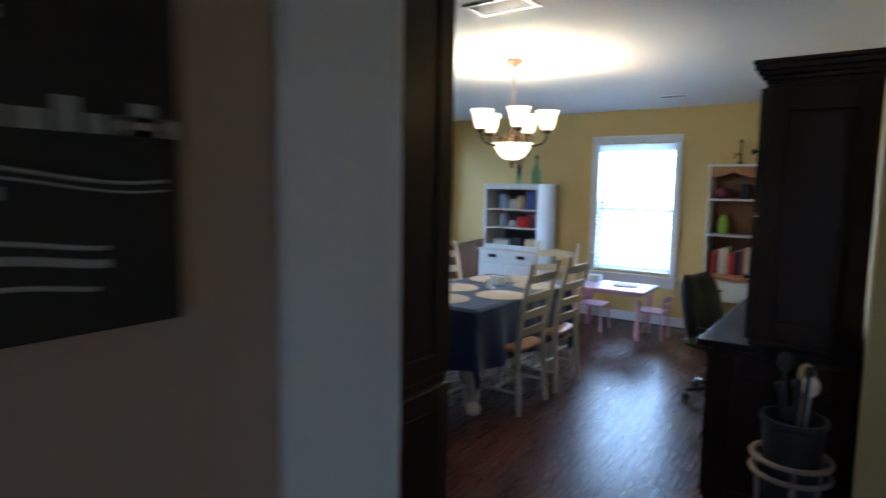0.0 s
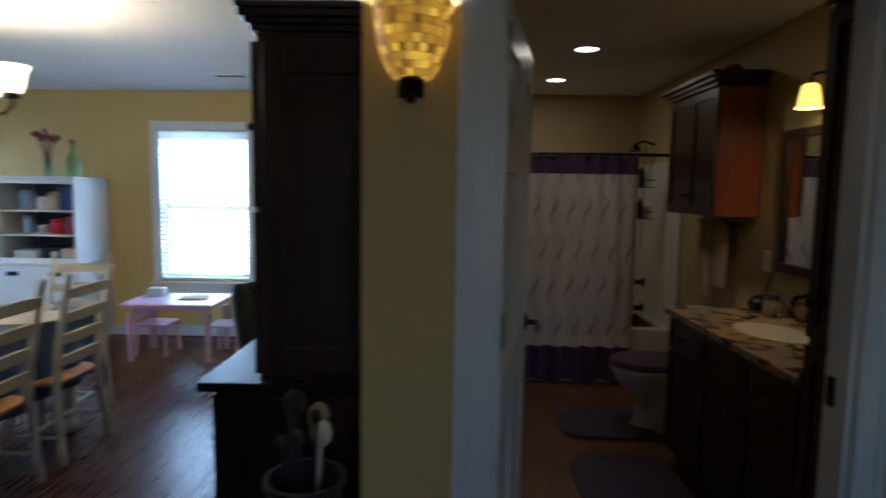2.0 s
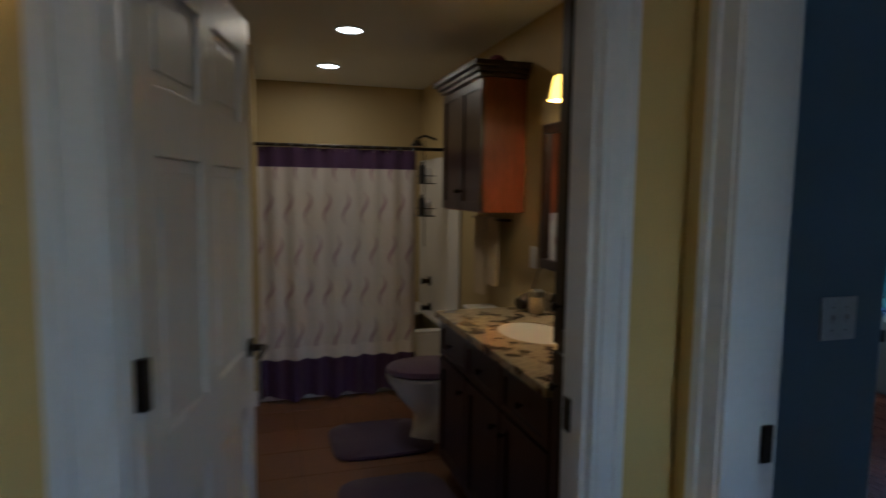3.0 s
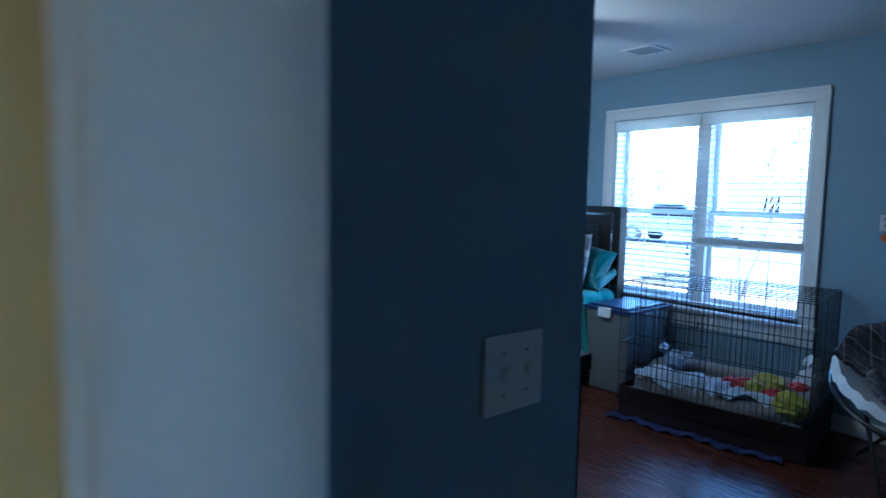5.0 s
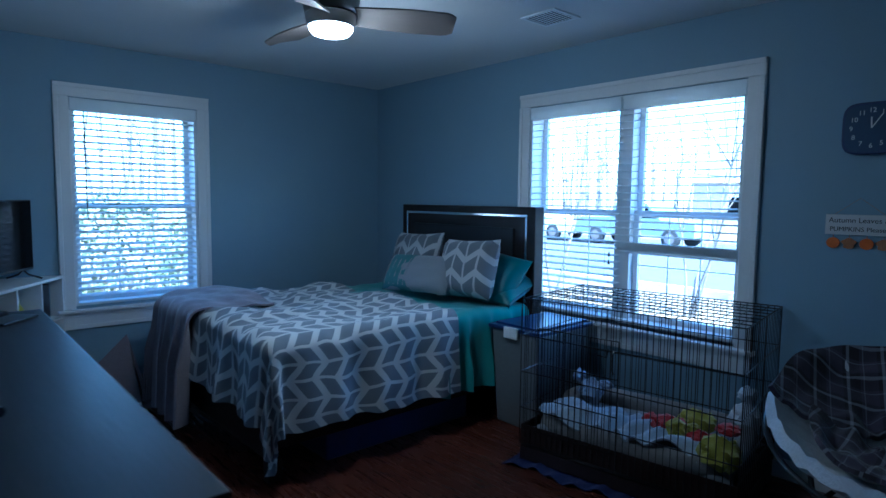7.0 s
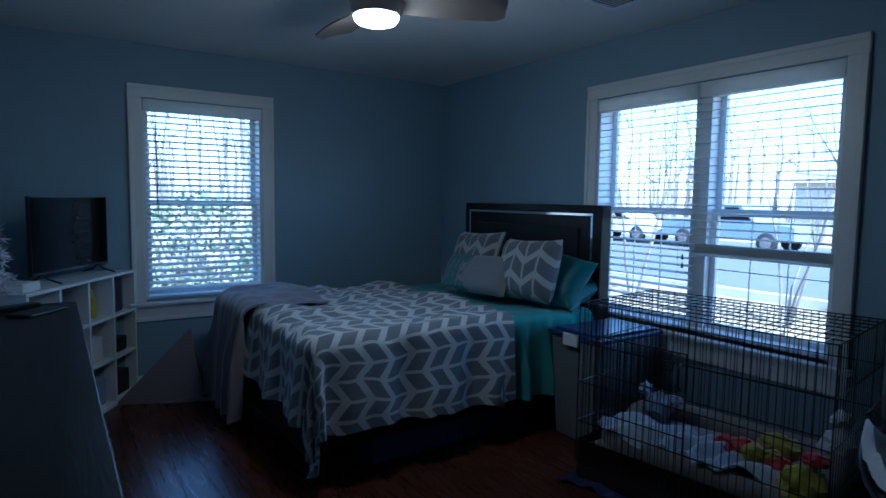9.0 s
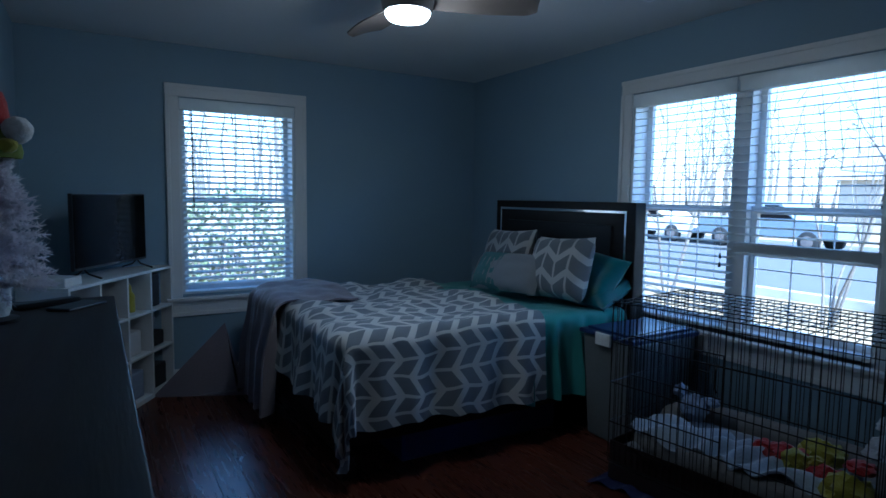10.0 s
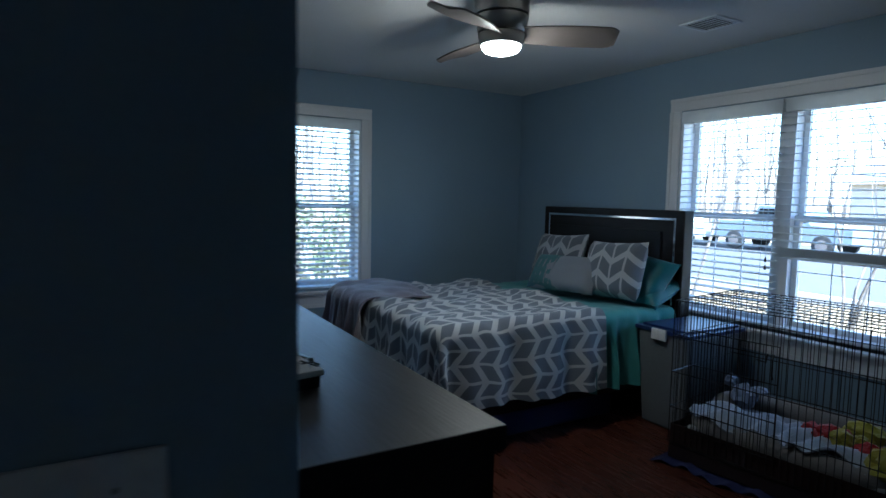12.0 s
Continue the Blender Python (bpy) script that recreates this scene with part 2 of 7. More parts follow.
LILAC = surf("lilac_table_top", (0.55, 0.42, 0.62), 0.3, var=0.2, coarse=9)
BRONZE = surf("oil_rubbed_bronze", (0.025, 0.018, 0.014), 0.4, 0.7)
ANTIQUE = surf("antique_brass", (0.07, 0.035, 0.014), 0.5, 0.5, var=0.3)
NICKEL = surf("brushed_nickel", (0.30, 0.29, 0.28), 0.42, 1.0, var=0.08, stretch=(1, 1, 12))
CHROME = surf("chrome", (0.75, 0.76, 0.78), 0.1, 1.0, var=0.03, bump=0)
BLADE = surf("fan_blade_laminate", (0.13, 0.11, 0.10), 0.4, var=0.2, stretch=(1, 8, 1))
WIRE = surf("black_wire", (0.012, 0.012, 0.013), 0.35, 0.4, bump=0)
BLACKPL = surf("black_plastic", (0.012, 0.012, 0.013), 0.3, bump=0.02)
SCREEN = surf("dark_screen", (0.006, 0.006, 0.007), 0.16, bump=0, spec=0.05)
LEATHER = surf("black_leather", (0.013, 0.013, 0.015), 0.5, spec=0.25, var=0.2, bump=0.4, fine=120)
NAVY = surf("navy_tablecloth", (0.022, 0.040, 0.105), 0.9, var=0.15, bump=0.35, fine=240, sheen=0.2)
PLACE = surf("woven_placemat", (0.50, 0.44, 0.37), 0.9, var=0.15, bump=0.5, fine=150)
TEAL = surf("teal_sheet", (0.06, 0.24, 0.23), 0.75, var=0.08, bump=0.15, fine=200, sheen=0.2)
DTEAL = surf("dark_teal_satin", (0.009, 0.115, 0.135), 0.45, var=0.1, sheen=0.2)
GREYCL = surf("grey_cotton", (0.19, 0.20, 0.22), 0.9, var=0.1, bump=0.3, fine=220, sheen=0.2)
THROW = surf("mauve_grey_throw", (0.17, 0.145, 0.17), 0.95, var=0.2, bump=0.7, fine=130, sheen=0.4)
FLEECE = surf("white_fleece", (0.62, 0.63, 0.66), 0.95, var=0.12, bump=0.9, fine=90, sheen=0.4)
PURPLE = surf("purple_plush", (0.055, 0.025, 0.065), 0.95, var=0.25, bump=0.8, fine=140, sheen=0.3)
PORC = surf("white_porcelain", (0.70, 0.68, 0.64), 0.1, var=0.03, bump=0)
BINPL = surf("cloudy_plastic", (0.15, 0.16, 0.17), 0.3, var=0.1)
NAVYPL = surf("navy_plastic_lid", (0.02, 0.035, 0.12), 0.35)
BLUEMAT = surf("blue_quilted_mat", (0.014, 0.02, 0.09), 0.9, var=0.2, bump=0.6)
PAN = surf("dark_crate_pan", (0.02, 0.012, 0.012), 0.4)
REDPLUSH = surf("red_plush", (0.34, 0.010, 0.012), 0.95, bump=0.8, fine=120, sheen=0.4)
YELPLUSH = surf("yellow_green_plush", (0.36, 0.33, 0.03), 0.95, bump=0.8, fine=120, sheen=0.4)
GREENCL = surf("olive_green_felt", (0.12, 0.16, 0.02), 0.95, bump=0.5)
BEDCUSH = surf("grey_bed_cushion", (0.20, 0.19, 0.185), 0.95, bump=0.7, fine=110)
TINSEL = thin("white_tinsel", (0.80, 0.78, 0.86), 0.4)
PAPER = surf("paper", (0.62, 0.61, 0.60), 0.8, var=0.06)
PLATE = surf("white_switch_plate", (0.72, 0.72, 0.72), 0.3, bump=0)
CHALK = surf("chalk_white", (0.34, 0.32, 0.29), 0.9, var=0.25)
SIGNBOARD = surf("black_sign_board", (0.022, 0.018, 0.015), 0.7, var=0.3)
CLAY = surf("grey_clay_pot", (0.035, 0.035, 0.04), 0.6)
WICKER = surf("whitewashed_stand", (0.40, 0.31, 0.24), 0.6, var=0.3)
GREENGL = glass("green_bottle_glass", (0.45, 0.8, 0.62), 0.05)
CLEAR = glass("clear_glass")
AMBER = glass("amber_bottle", (0.9, 0.55, 0.06), 0.1)
MIRROR, _n, _l, _b = nodes_of("mirror_silver")
_b.inputs["Metallic"].default_value, _b.inputs["Roughness"].default_value = 1, 0.015
_b.inputs["Base Color"].default_value = (0.86, 0.87, 0.88, 1)
PANE = glass("window_pane", (1, 1, 1), 0.0, 1.02)
SHADE = glow("lit_frosted_shade", (1.0, 0.74, 0.36), 0.42)
SHADE_AMBER = glow("lit_amber_shade", (1.0, 0.50, 0.06), 0.36)
LED = glow("lit_downlight_lens", (1.0, 0.92, 0.80), 1.1)
FANGLASS = glow("lit_fan_glass", (1.0, 0.90, 0.74), 6.0)
DUVET = chevron_cloth("chevron_duvet", (0.15, 0.165, 0.19), (0.54, 0.54, 0.53), 0.092, 0.125, 0.07, True)
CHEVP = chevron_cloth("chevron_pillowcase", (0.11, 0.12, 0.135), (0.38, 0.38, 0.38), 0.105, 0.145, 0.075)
PLAID = plaid_cloth("navy_plaid", (0.06, 0.05, 0.08), (0.016, 0.013, 0.022), (0.42, 0.42, 0.46))
CURTAIN = curtain_cloth("swirl_shower_curtain")
GRANITE, MOSAIC = granite(), mosaic()
TEXTILE = [surf("bright_cloth", c, 0.8) for c in ((0.45, 0.02, 0.02), (0.04, 0.06, 0.20), (0.50, 0.40, 0.26), (0.28, 0.40, 0.04), (0.02, 0.02, 0.025), (0.30, 0.36, 0.50), (0.16, 0.03, 0.06), (0.62, 0.60, 0.56))]
RED, NAVYTHING, TAN, LIME, BLACKTHING, PALEBLUE, MAROON, OFFWHITE = TEXTILE
GRASS = surf("winter_lawn", (0.17, 0.13, 0.075), 0.95, var=0.35, coarse=0.8, fine=25, bump=0.8)
ASPHALT = surf("asphalt", (0.06, 0.06, 0.062), 0.9, var=0.2, fine=40)
CONCRETE = surf("concrete_kerb", (0.34, 0.33, 0.31), 0.9)
BARK = surf("pale_bark", (0.13, 0.115, 0.10), 0.9, var=0.3, fine=30, bump=0.5)
LEAF = surf("hedge_leaf", (0.12, 0.15, 0.08), 0.5, var=0.4, each=0.3)
FENCE = surf("grey_fence_wood", (0.32, 0.30, 0.27), 0.85, var=0.3)
CARWHITE = surf("white_car_paint", (0.70, 0.71, 0.72), 0.2, bump=0)
# Dark truck paint made paler: window glare haze is put into its colour.
CARHAZED = surf("hazed_truck_paint", (0.16, 0.19, 0.23), 0.3, bump=0)
TYRE = surf("tyre_rubber", (0.015, 0.015, 0.015), 0.8)
BRICKH = surf("tan_siding", (0.42, 0.38, 0.32), 0.8)
ROOF = surf("grey_shingle_roof", (0.20, 0.19, 0.18), 0.9, var=0.3)

# ---------------------------------------------------------------- mesh helpers


def box(bm, x0, x1, y0, y1, z0, z1, m=None):
    mt = Matrix.Translation(((x0 + x1) / 2, (y0 + y1) / 2, (z0 + z1) / 2)) @ Matrix.Diagonal((abs(x1 - x0), abs(y1 - y0), abs(z1 - z0), 1))
    return bmesh.ops.create_cube(bm, size=1, matrix=(m @ mt) if m else mt)["verts"]


def soften(bm, r=0.004, seg=2):
    bmesh.ops.bevel(bm, geom=bm.edges[:], offset=r, segments=seg, affect="EDGES", profile=0.6, clamp_overlap=True)
    return bm


def rbox(x0, x1, y0, y1, z0, z1, r=0.005, seg=2):
    bm = bmesh.new()
    box(bm, x0, x1, y0, y1, z0, z1)
    return soften(bm, r, seg)


def lathe(bm, profile, seg=24, at=(0, 0, 0), m=None, wave=None):
    rings = []
    for r, z in profile:
        ring = []
        for i in range(seg):
            a = 2 * math.pi * i / seg
            rr = r * (1 + (wave(a, z) if wave else 0))
            p = Vector((at[0] + rr * math.cos(a), at[1] + rr * math.sin(a), at[2] + z))
            ring.append(bm.verts.new(m @ p if m else p))
        rings.append(ring)
    for a, b in zip(rings, rings[1:]):
        for i in range(seg):
            j = (i + 1) % seg
            bm.faces.new((a[i], a[j], b[j], b[i]))
    if profile[0][0] > 1e-4:
        bm.faces.new(rings[0][::-1])
    if profile[-1][0] > 1e-4:
        bm.faces.new(rings[-1])
    return bm


def tube(bm, pts, radius, seg=8, closed=False):
    pts = [Vector(p) for p in pts]
    n = len(pts)
    rad = radius if isinstance(radius, (list, tuple)) else [radius] * n
    rings = []
    side = None
    for i, p in enumerate(pts):
        d = (pts[(i + 1) % n] - pts[i - 1]) if closed else (pts[min(i + 1, n - 1)] - pts[max(i - 1, 0)])
        d.normalize()
        if side is None:
            side = d.cross(Vector((0, 0, 1)) if abs(d.z) < 0.9 else Vector((1, 0, 0)))
        side = (side - d * side.dot(d)).normalized()
        up = d.cross(side)
        rings.append([bm.verts.new(p + rad[i] * (math.cos(2 * math.pi * k / seg) * side + math.sin(2 * math.pi * k / seg) * up)) for k in range(seg)])
    pairs = list(zip(rings, rings[1:])) + ([(rings[-1], rings[0])] if closed else [])
    for a, b in pairs:
        for k in range(seg):
            j = (k + 1) % seg
            bm.faces.new((a[k], a[j], b[j], b[k]))
    if not closed:
        bm.faces.new(rings[0][::-1])
        bm.faces.new(rings[-1])
    return bm


def mesh_of(bm, name, mat, smooth=False):
    bmesh.ops.recalc_face_normals(bm, faces=bm.faces[:])
    me = bpy.data.meshes.new(name)
    bm.to_mesh(me)
    bm.free()
    me.materials.append(mat)
    if smooth:
        me.polygons.foreach_set("use_smooth", [True] * len(me.polygons))
        me.set_sharp_from_angle(angle=radians(40))
    return me


def part(name, bm, mat, parent=None, label="", smooth=False, at=None):
    ob = new(name, mesh_of(bm, name, mat, smooth))
    if parent:
        ob.parent = parent
    if at:
        ob.matrix_basis = at
    return tagged(ob, label) if label else ob


def thing(name, label, category, at=None, group="", kind=""):
    ob = new(name)
    ob.empty_display_size = 0.1
    if at:
        ob.matrix_basis = at
    return tagged(ob, label, category, group, kind)


def solid(name, bm, mat, label, category, at=None, smooth=False, kind="", group=""):
    return tagged(part(name, bm, mat, None, "", smooth, at), label, category, group, kind)


def grid(nu, nv, fn, uvfn=None, thick=0.0):
    bm = bmesh.new()
    uvl = bm.loops.layers.uv.new("UVMap")
    vs = [[bm.verts.new(fn(i / nu, j / nv)) for j in range(nv + 1)] for i in range(nu + 1)]
    for i in range(nu):
        for j in range(nv):
            f = bm.faces.new((vs[i][j], vs[i + 1][j], vs[i + 1][j + 1], vs[i][j + 1]))
            for lp, (a, b) in zip(f.loops, ((i, j), (i + 1, j), (i + 1, j + 1), (i, j + 1))):
                lp[uvl].uv = uvfn(a / nu, b / nv) if uvfn else (a / nu, b / nv)
    if thick:
        bmesh.ops.recalc_face_normals(bm, faces=bm.faces[:])
        bmesh.ops.solidify(bm, geom=bm.faces[:], thickness=thick)
    return bm


def drape(u0, u1, v0, v1, x0, x1, y0, y1, top, step=0.03, fold=0.02, waves=9.0, wrinkle=0.006, floor=0.02, thick=0.008, seed=0.0, radius=0.05):
    """A cloth over the box x0..x1, y0..y1 with its top at `top`; u and v run past the edges and hang down."""
    nu, nv = max(2, int((u1 - u0) / step)), max(2, int((v1 - v0) / step))

    def fn(a, b):
        u, v = u0 + a * (u1 - u0), v0 + b * (v1 - v0)
        cx, cy = min(max(u, x0), x1), min(max(v, y0), y1)
        ex, ey = u - cx, v - cy
        d = math.hypot(ex, ey)
        w = noise.noise(Vector((u * 3 + seed, v * 3, seed))) * wrinkle * 2 + noise.noise(Vector((u * 9, v * 9 + seed, 3.1))) * wrinkle
        if d < 1e-6:
            return Vector((u, v, top + w))
        nx, ny = ex / d, ey / d
        arc = min(d, radius * math.pi / 2)
        out = radius * math.sin(arc / radius)
        down = radius * (1 - math.cos(arc / radius)) + max(0.0, d - radius * math.pi / 2)
        along = (v if abs(nx) > abs(ny) else u)
        grow = min(1.0, down / 0.35)
        out += fold * grow * (math.sin(along * waves * 2 + seed) + 0.6 * math.sin(along * waves * 3.7 + seed * 2)) + 0.06 * grow * down
        z = top - down + w
        if z < floor:
            out += (floor - z) * 0.6
            z = floor + 0.01 * math.sin(along * 23)
        return Vector((cx + nx * out, cy + ny * out, z))

    return grid(nu, nv, fn, lambda a, b: (u0 + a * (u1 - u0), v0 + b * (v1 - v0)), thick)


def pillow(w, h, d, n=18, flange=0.0):
    bm = bmesh.new()
    uvl = bm.loops.layers.uv.new("UVMap")
    for s in (1, -1):
        vs = {}
        for i in range(n + 1):
            for j in range(n + 1):
                a, b = 2 * i / n - 1, 2 * j / n - 1
                puff = (max(0.0, (1 - a ** 4) * (1 - b ** 4))) ** 0.55
                pull = 1 - 0.07 * (1 - abs(a) ** 2) * abs(b) ** 3
                pull2 = 1 - 0.07 * (1 - abs(b) ** 2) * abs(a) ** 3
                k = 0.012 * noise.noise(Vector((a * 2.3, b * 2.3, s * 4 + w)))
                vs[i, j] = bm.verts.new((a * w / 2 * pull2, s * (puff * d / 2 + k * puff), b * h / 2 * pull))
        for i in range(n):
            for j in range(n):
                f = bm.faces.new([vs[p] for p in ((i, j), (i + 1, j), (i + 1, j + 1), (i, j + 1))])
                for lp, (p, q) in zip(f.loops, ((i, j), (i + 1, j), (i + 1, j + 1), (i, j + 1))):
                    lp[uvl].uv = (p / n * w, q / n * h)
    bmesh.ops.remove_doubles(bm, verts=bm.verts[:], dist=0.0005)
    return bm


def blob(bm, c, r, sq=(1, 1, 1), rough=0.12, sub=2, seed=0.0):
    got = bmesh.ops.create_icosphere(bm, subdivisions=sub, radius=1)["verts"]
    for v in got:
        k = 1 + rough * noise.noise(v.co * 2.2 + Vector((seed, c[0] * 7, c[1] * 5)))
        v.co = Vector((c[0] + v.co.x * r * sq[0] * k, c[1] + v.co.y * r * sq[1] * k, c[2] + v.co.z * r * sq[2] * k))
    return bm


def letters(text, size, mat, parent, at, name="lettering", extrude=0.0008, align="CENTER"):
    cu = bpy.data.curves.new(name, "FONT")
    cu.body, cu.size, cu.extrude, cu.align_x, cu.align_y = text, size, extrude, align, "CENTER"
    tmp = bpy.data.objects.new(name, cu)
    scene.collection.objects.link(tmp)
    me = bpy.data.meshes.new_from_object(tmp.evaluated_get(bpy.context.evaluated_depsgraph_get()))
    bpy.data.objects.remove(tmp)
    bpy.data.curves.remove(cu)
    me.materials.clear()
    me.materials.append(mat)
    ob = new(name, me)
    ob.parent = parent
    ob.matrix_basis = at
    return ob

# ---------------------------------------------------------------- structure


def wall(name, axis, a0, a1, b0, b1, mat, label, holes=(), z1=2.44):
    """A wall along x (axis 'x', a is x, b is y) or along y; holes are (from, to, bottom, top)."""
    bm = bmesh.new()
    cuts = sorted({a0, a1, *[h[0] for h in holes], *[h[1] for h in holes]})
    for p, q in zip(cuts, cuts[1:]):
        gaps = sorted((h[2], h[3]) for h in holes if h[0] <= p and h[1] >= q)
        z = 0.0
        for lo, hi in gaps + [(z1, z1)]:
            if lo - z > 1e-4:
                box(bm, *((p, q, b0, b1) if axis == "x" else (b0, b1, p, q)), z, lo)
            z = hi
    bmesh.ops.remove_doubles(bm, verts=bm.verts[:], dist=0.0002)
    return solid(name, bm, mat, label, "wall", kind="structure")


wall("wall_dining_north", "x", -4.40, 0.45, 7.07, 7.25, YELLOW, "yellow painted dining room wall with a window", [(-2.26, -1.353, 0.575, 2.06)])
wall("wall_dining_west", "y", -1.2, 7.25, -4.56, -4.40, YELLOW, "yellow painted wall with a patio door and window", [(4.84, 5.77, 0.0, 2.05), (6.20, 6.82, 0.62, 2.06)])
wall("wall_dining_east", "y", 2.71, 7.07, 0.45, 0.51, YELLOW, "yellow painted wall behind the dark hutch")
wall("wall_bath_west", "y", 2.77, 7.0, 0.51, 0.57, OLIVE, "olive painted bathroom wall")
wall("wall_bath_north", "x", 0.45, 2.46, 7.0, 7.25, OLIVE, "olive painted wall behind the bathtub")
wall("wall_bath_stub", "y", 5.75, 7.0, 0.57, 0.97, OLIVE, "olive painted partition at the end of the tub")
wall("wall_bath_south", "x", 0.51, 2.02, 2.71, 2.77, OLIVE, "olive painted wall around the bathroom door", [(0.768, 1.707, 0.0, 2.062)])
wall("wall_bath_east", "y", 2.77, 7.25, 2.46, 2.53, OLIVE, "olive painted wall behind the vanity")
wall("wall_hall_north", "x", 0.45, 1.90, 2.65, 2.71, YELLOW, "yellow painted hall wall with the bathroom door", [(0.768, 1.707, 0.0, 2.062)])
wall("wall_hall_east", "y", -1.2, 2.71, 1.90, 1.96, YELLOW, "yellow painted hall wall with the bedroom door", [(1.668, 2.522, 0.0, 2.062)])
wall("wall_bath_south_east", "x", 2.02, 2.53, 2.75, 2.77, OLIVE, "olive painted bathroom wall beside the door")
wall("wall_bedroom_entry", "x", 2.02, 2.60, 2.72, 2.75, BLUE, "blue grey wall beside the bedroom door with switches")
wall("wall_bedroom_door", "y", 0.6, 2.71, 1.96, 2.02, BLUE, "blue grey painted wall with the bedroom doorway", [(1.668, 2.522, 0.0, 2.062)])
wall("wall_bedroom_west", "y", 2.75, 7.25, 2.53, 2.60, BLUE, "blue grey painted wall behind the dresser")
wall("wall_bedroom_north", "x", 2.60, 6.22, 6.98, 7.25, BLUE, "blue grey painted bedroom wall with a window", [(3.54, 4.375, 0.655, 2.07)])
wall("wall_bedroom_east", "y", 0.6, 6.98, 6.06, 6.22, BLUE, "blue grey painted bedroom wall with a double window", [(3.615, 5.095, 0.655, 2.07)])
wall("wall_bedroom_south", "x", 1.96, 6.22, 0.45, 0.6, BLUE, "blue grey painted bedroom wall")
# The opening is invented and out of view; it lets light into the hall.
wall("wall_hall_south", "x", -4.56, 1.96, -1.35, -1.2, BEIGE, "beige painted hall wall with an added light opening", [(1.20, 1.63, 1.03, 1.93)])
wall("wall_sign", "y", -1.2, 0.835, -0.24, -0.12, BEIGE, "beige painted hall wall with a black sign")
for nm, x0, x1, y0, y1 in (("ceiling_dining", -4.56, 0.51, -1.35, 7.25), ("ceiling_hall", 0.51, 1.96, -1.35, 2.77), ("ceiling_bath", 0.51, 2.53, 2.77, 7.25), ("ceiling_bedroom", 1.96, 6.22, 0.45, 2.77), ("ceiling_bedroom_main", 2.53, 6.22, 2.77, 7.25)):
    bm = bmesh.new()
    box(bm, x0, x1, y0, y1, 2.44, 2.60)
    solid(nm, bm, CEIL, "white painted ceiling with light texture", "ceiling", kind="structure")

# Unseen roof slab, added so its eave keeps sun off the hall opening.
bm = bmesh.new()
box(bm, -4.60, 6.24, -2.75, 7.27, 2.62, 2.74)
solid("roof", bm, ROOF, "unseen roof slab added to shade the hall opening", "roof", kind="structure")


def strip(name, x0, x1, y0, y1, z0, z1, mat, label, category, r=0.004):
    return solid(name, rbox(x0, x1, y0, y1, z0, z1, r), mat, label, category, kind="structure")


def baseboard(x0, x1, y0, y1):
    bm = bmesh.new()
    box(bm, x0, x1, y0, y1, 0.0, 0.085)
    grow = 0.004
    if x1 - x0 > y1 - y0:
        box(bm, x0, x1, y0 + grow, y1 - grow, 0.085, 0.105)
    else:
        box(bm, x0 + grow, x1 - grow, y0, y1, 0.085, 0.105)
    solid("baseboard", bm, TRIM, "white painted baseboard along the wall", "baseboard", kind="structure")


for b in ((-4.40, 0.45, 7.052, 7.068), (-4.398, -4.382, 5.87, 7.05), (0.432, 0.448, 3.2, 7.05), (2.602, 6.06, 6.962, 6.978), (6.042, 6.058, 0.62, 6.96), (2.602, 2.618, 2.76, 6.96), (0.58, 0.97, 5.732, 5.748), (0.46, 0.667, 2.632, 2.648), (1.76, 1.875, 2.632, 2.648), (2.04, 2.60, 2.702, 2.718)):
    baseboard(*b)


def casing(name, axis, wall_at, out, a0, a1, top, w=0.09, bottom=0.0, right=0.0):
    """Door or window casing: two legs and a head with a raised outer band. out is +1 or -1."""
    ob = thing(name, "white painted moulded casing round an opening", "trim", kind="structure")

    def leg(nm, p, q, z0, z1, band):
        bm = bmesh.new()
        for (d0, d1, pp, qq, zz0, zz1) in ((0.0, 0.013, p, q, z0, z1), (0.0, 0.021, *band)):
            lo, hi = sorted((wall_at + out * 0.001 + out * d0, wall_at + out * d1))
            if axis == "x":
                box(bm, pp, qq, lo, hi, zz0, zz1)
            else:
                box(bm, lo, hi, pp, qq, zz0, zz1)
        part(nm, soften(bm, 0.003, 2), TRIM, ob)

    leg("casing_leg", a0 - w, a0, bottom, top, (a0 - w + 0.002, a0 - w * 0.62, bottom, top))
    w2 = right or w
    leg("casing_leg", a1, a1 + w2, bottom, top, (a1 + w2 * 0.62, a1 + w2 - 0.002, bottom, top))
    leg("casing_head", a0 - w, a1 + w2, top, top + w, (a0 - w + 0.002, a1 + w2 - 0.002, top + w * 0.62, top + w - 0.002))
    return ob


casing("trim_bath_door", "x", 2.65, -1, 0.78, 1.695, 2.052, 0.10, right=0.062)
casing("trim_bath_door_inside", "x", 2.77, 1, 0.78, 1.71, 2.052, 0.07)
casing("trim_bedroom_door", "y", 1.90, -1, 1.675, 2.512, 2.055, 0.076)
casing("trim_patio_door", "y", -4.40, 1, 4.835, 5.775, 2.055)
# door linings
bm = bmesh.new()
for x0, x1, z0, z1 in ((0.77, 0.79, 0, 2.06), (1.685, 1.705, 0, 2.06), (0.7901, 1.6849, 2.04, 2.06)):
    box(bm, x0, x1, 2.642, 2.778, z0, z1)
for x0, x1 in ((0.7901, 0.80), (1.675, 1.6849)):
    box(bm, x0, x1, 2.67, 2.70, 0, 2.04)
solid("trim_bath_lining", bm, TRIM, "white painted door lining of the bathroom", "trim", kind="structure")
bm = bmesh.new()
for y0, y1, z0, z1 in ((1.67, 1.69, 0, 2.06), (2.50, 2.52, 0, 2.06), (1.6901, 2.4999, 2.04, 2.06)):
    box(bm, 1.892, 2.028, y0, y1, z0, z1)
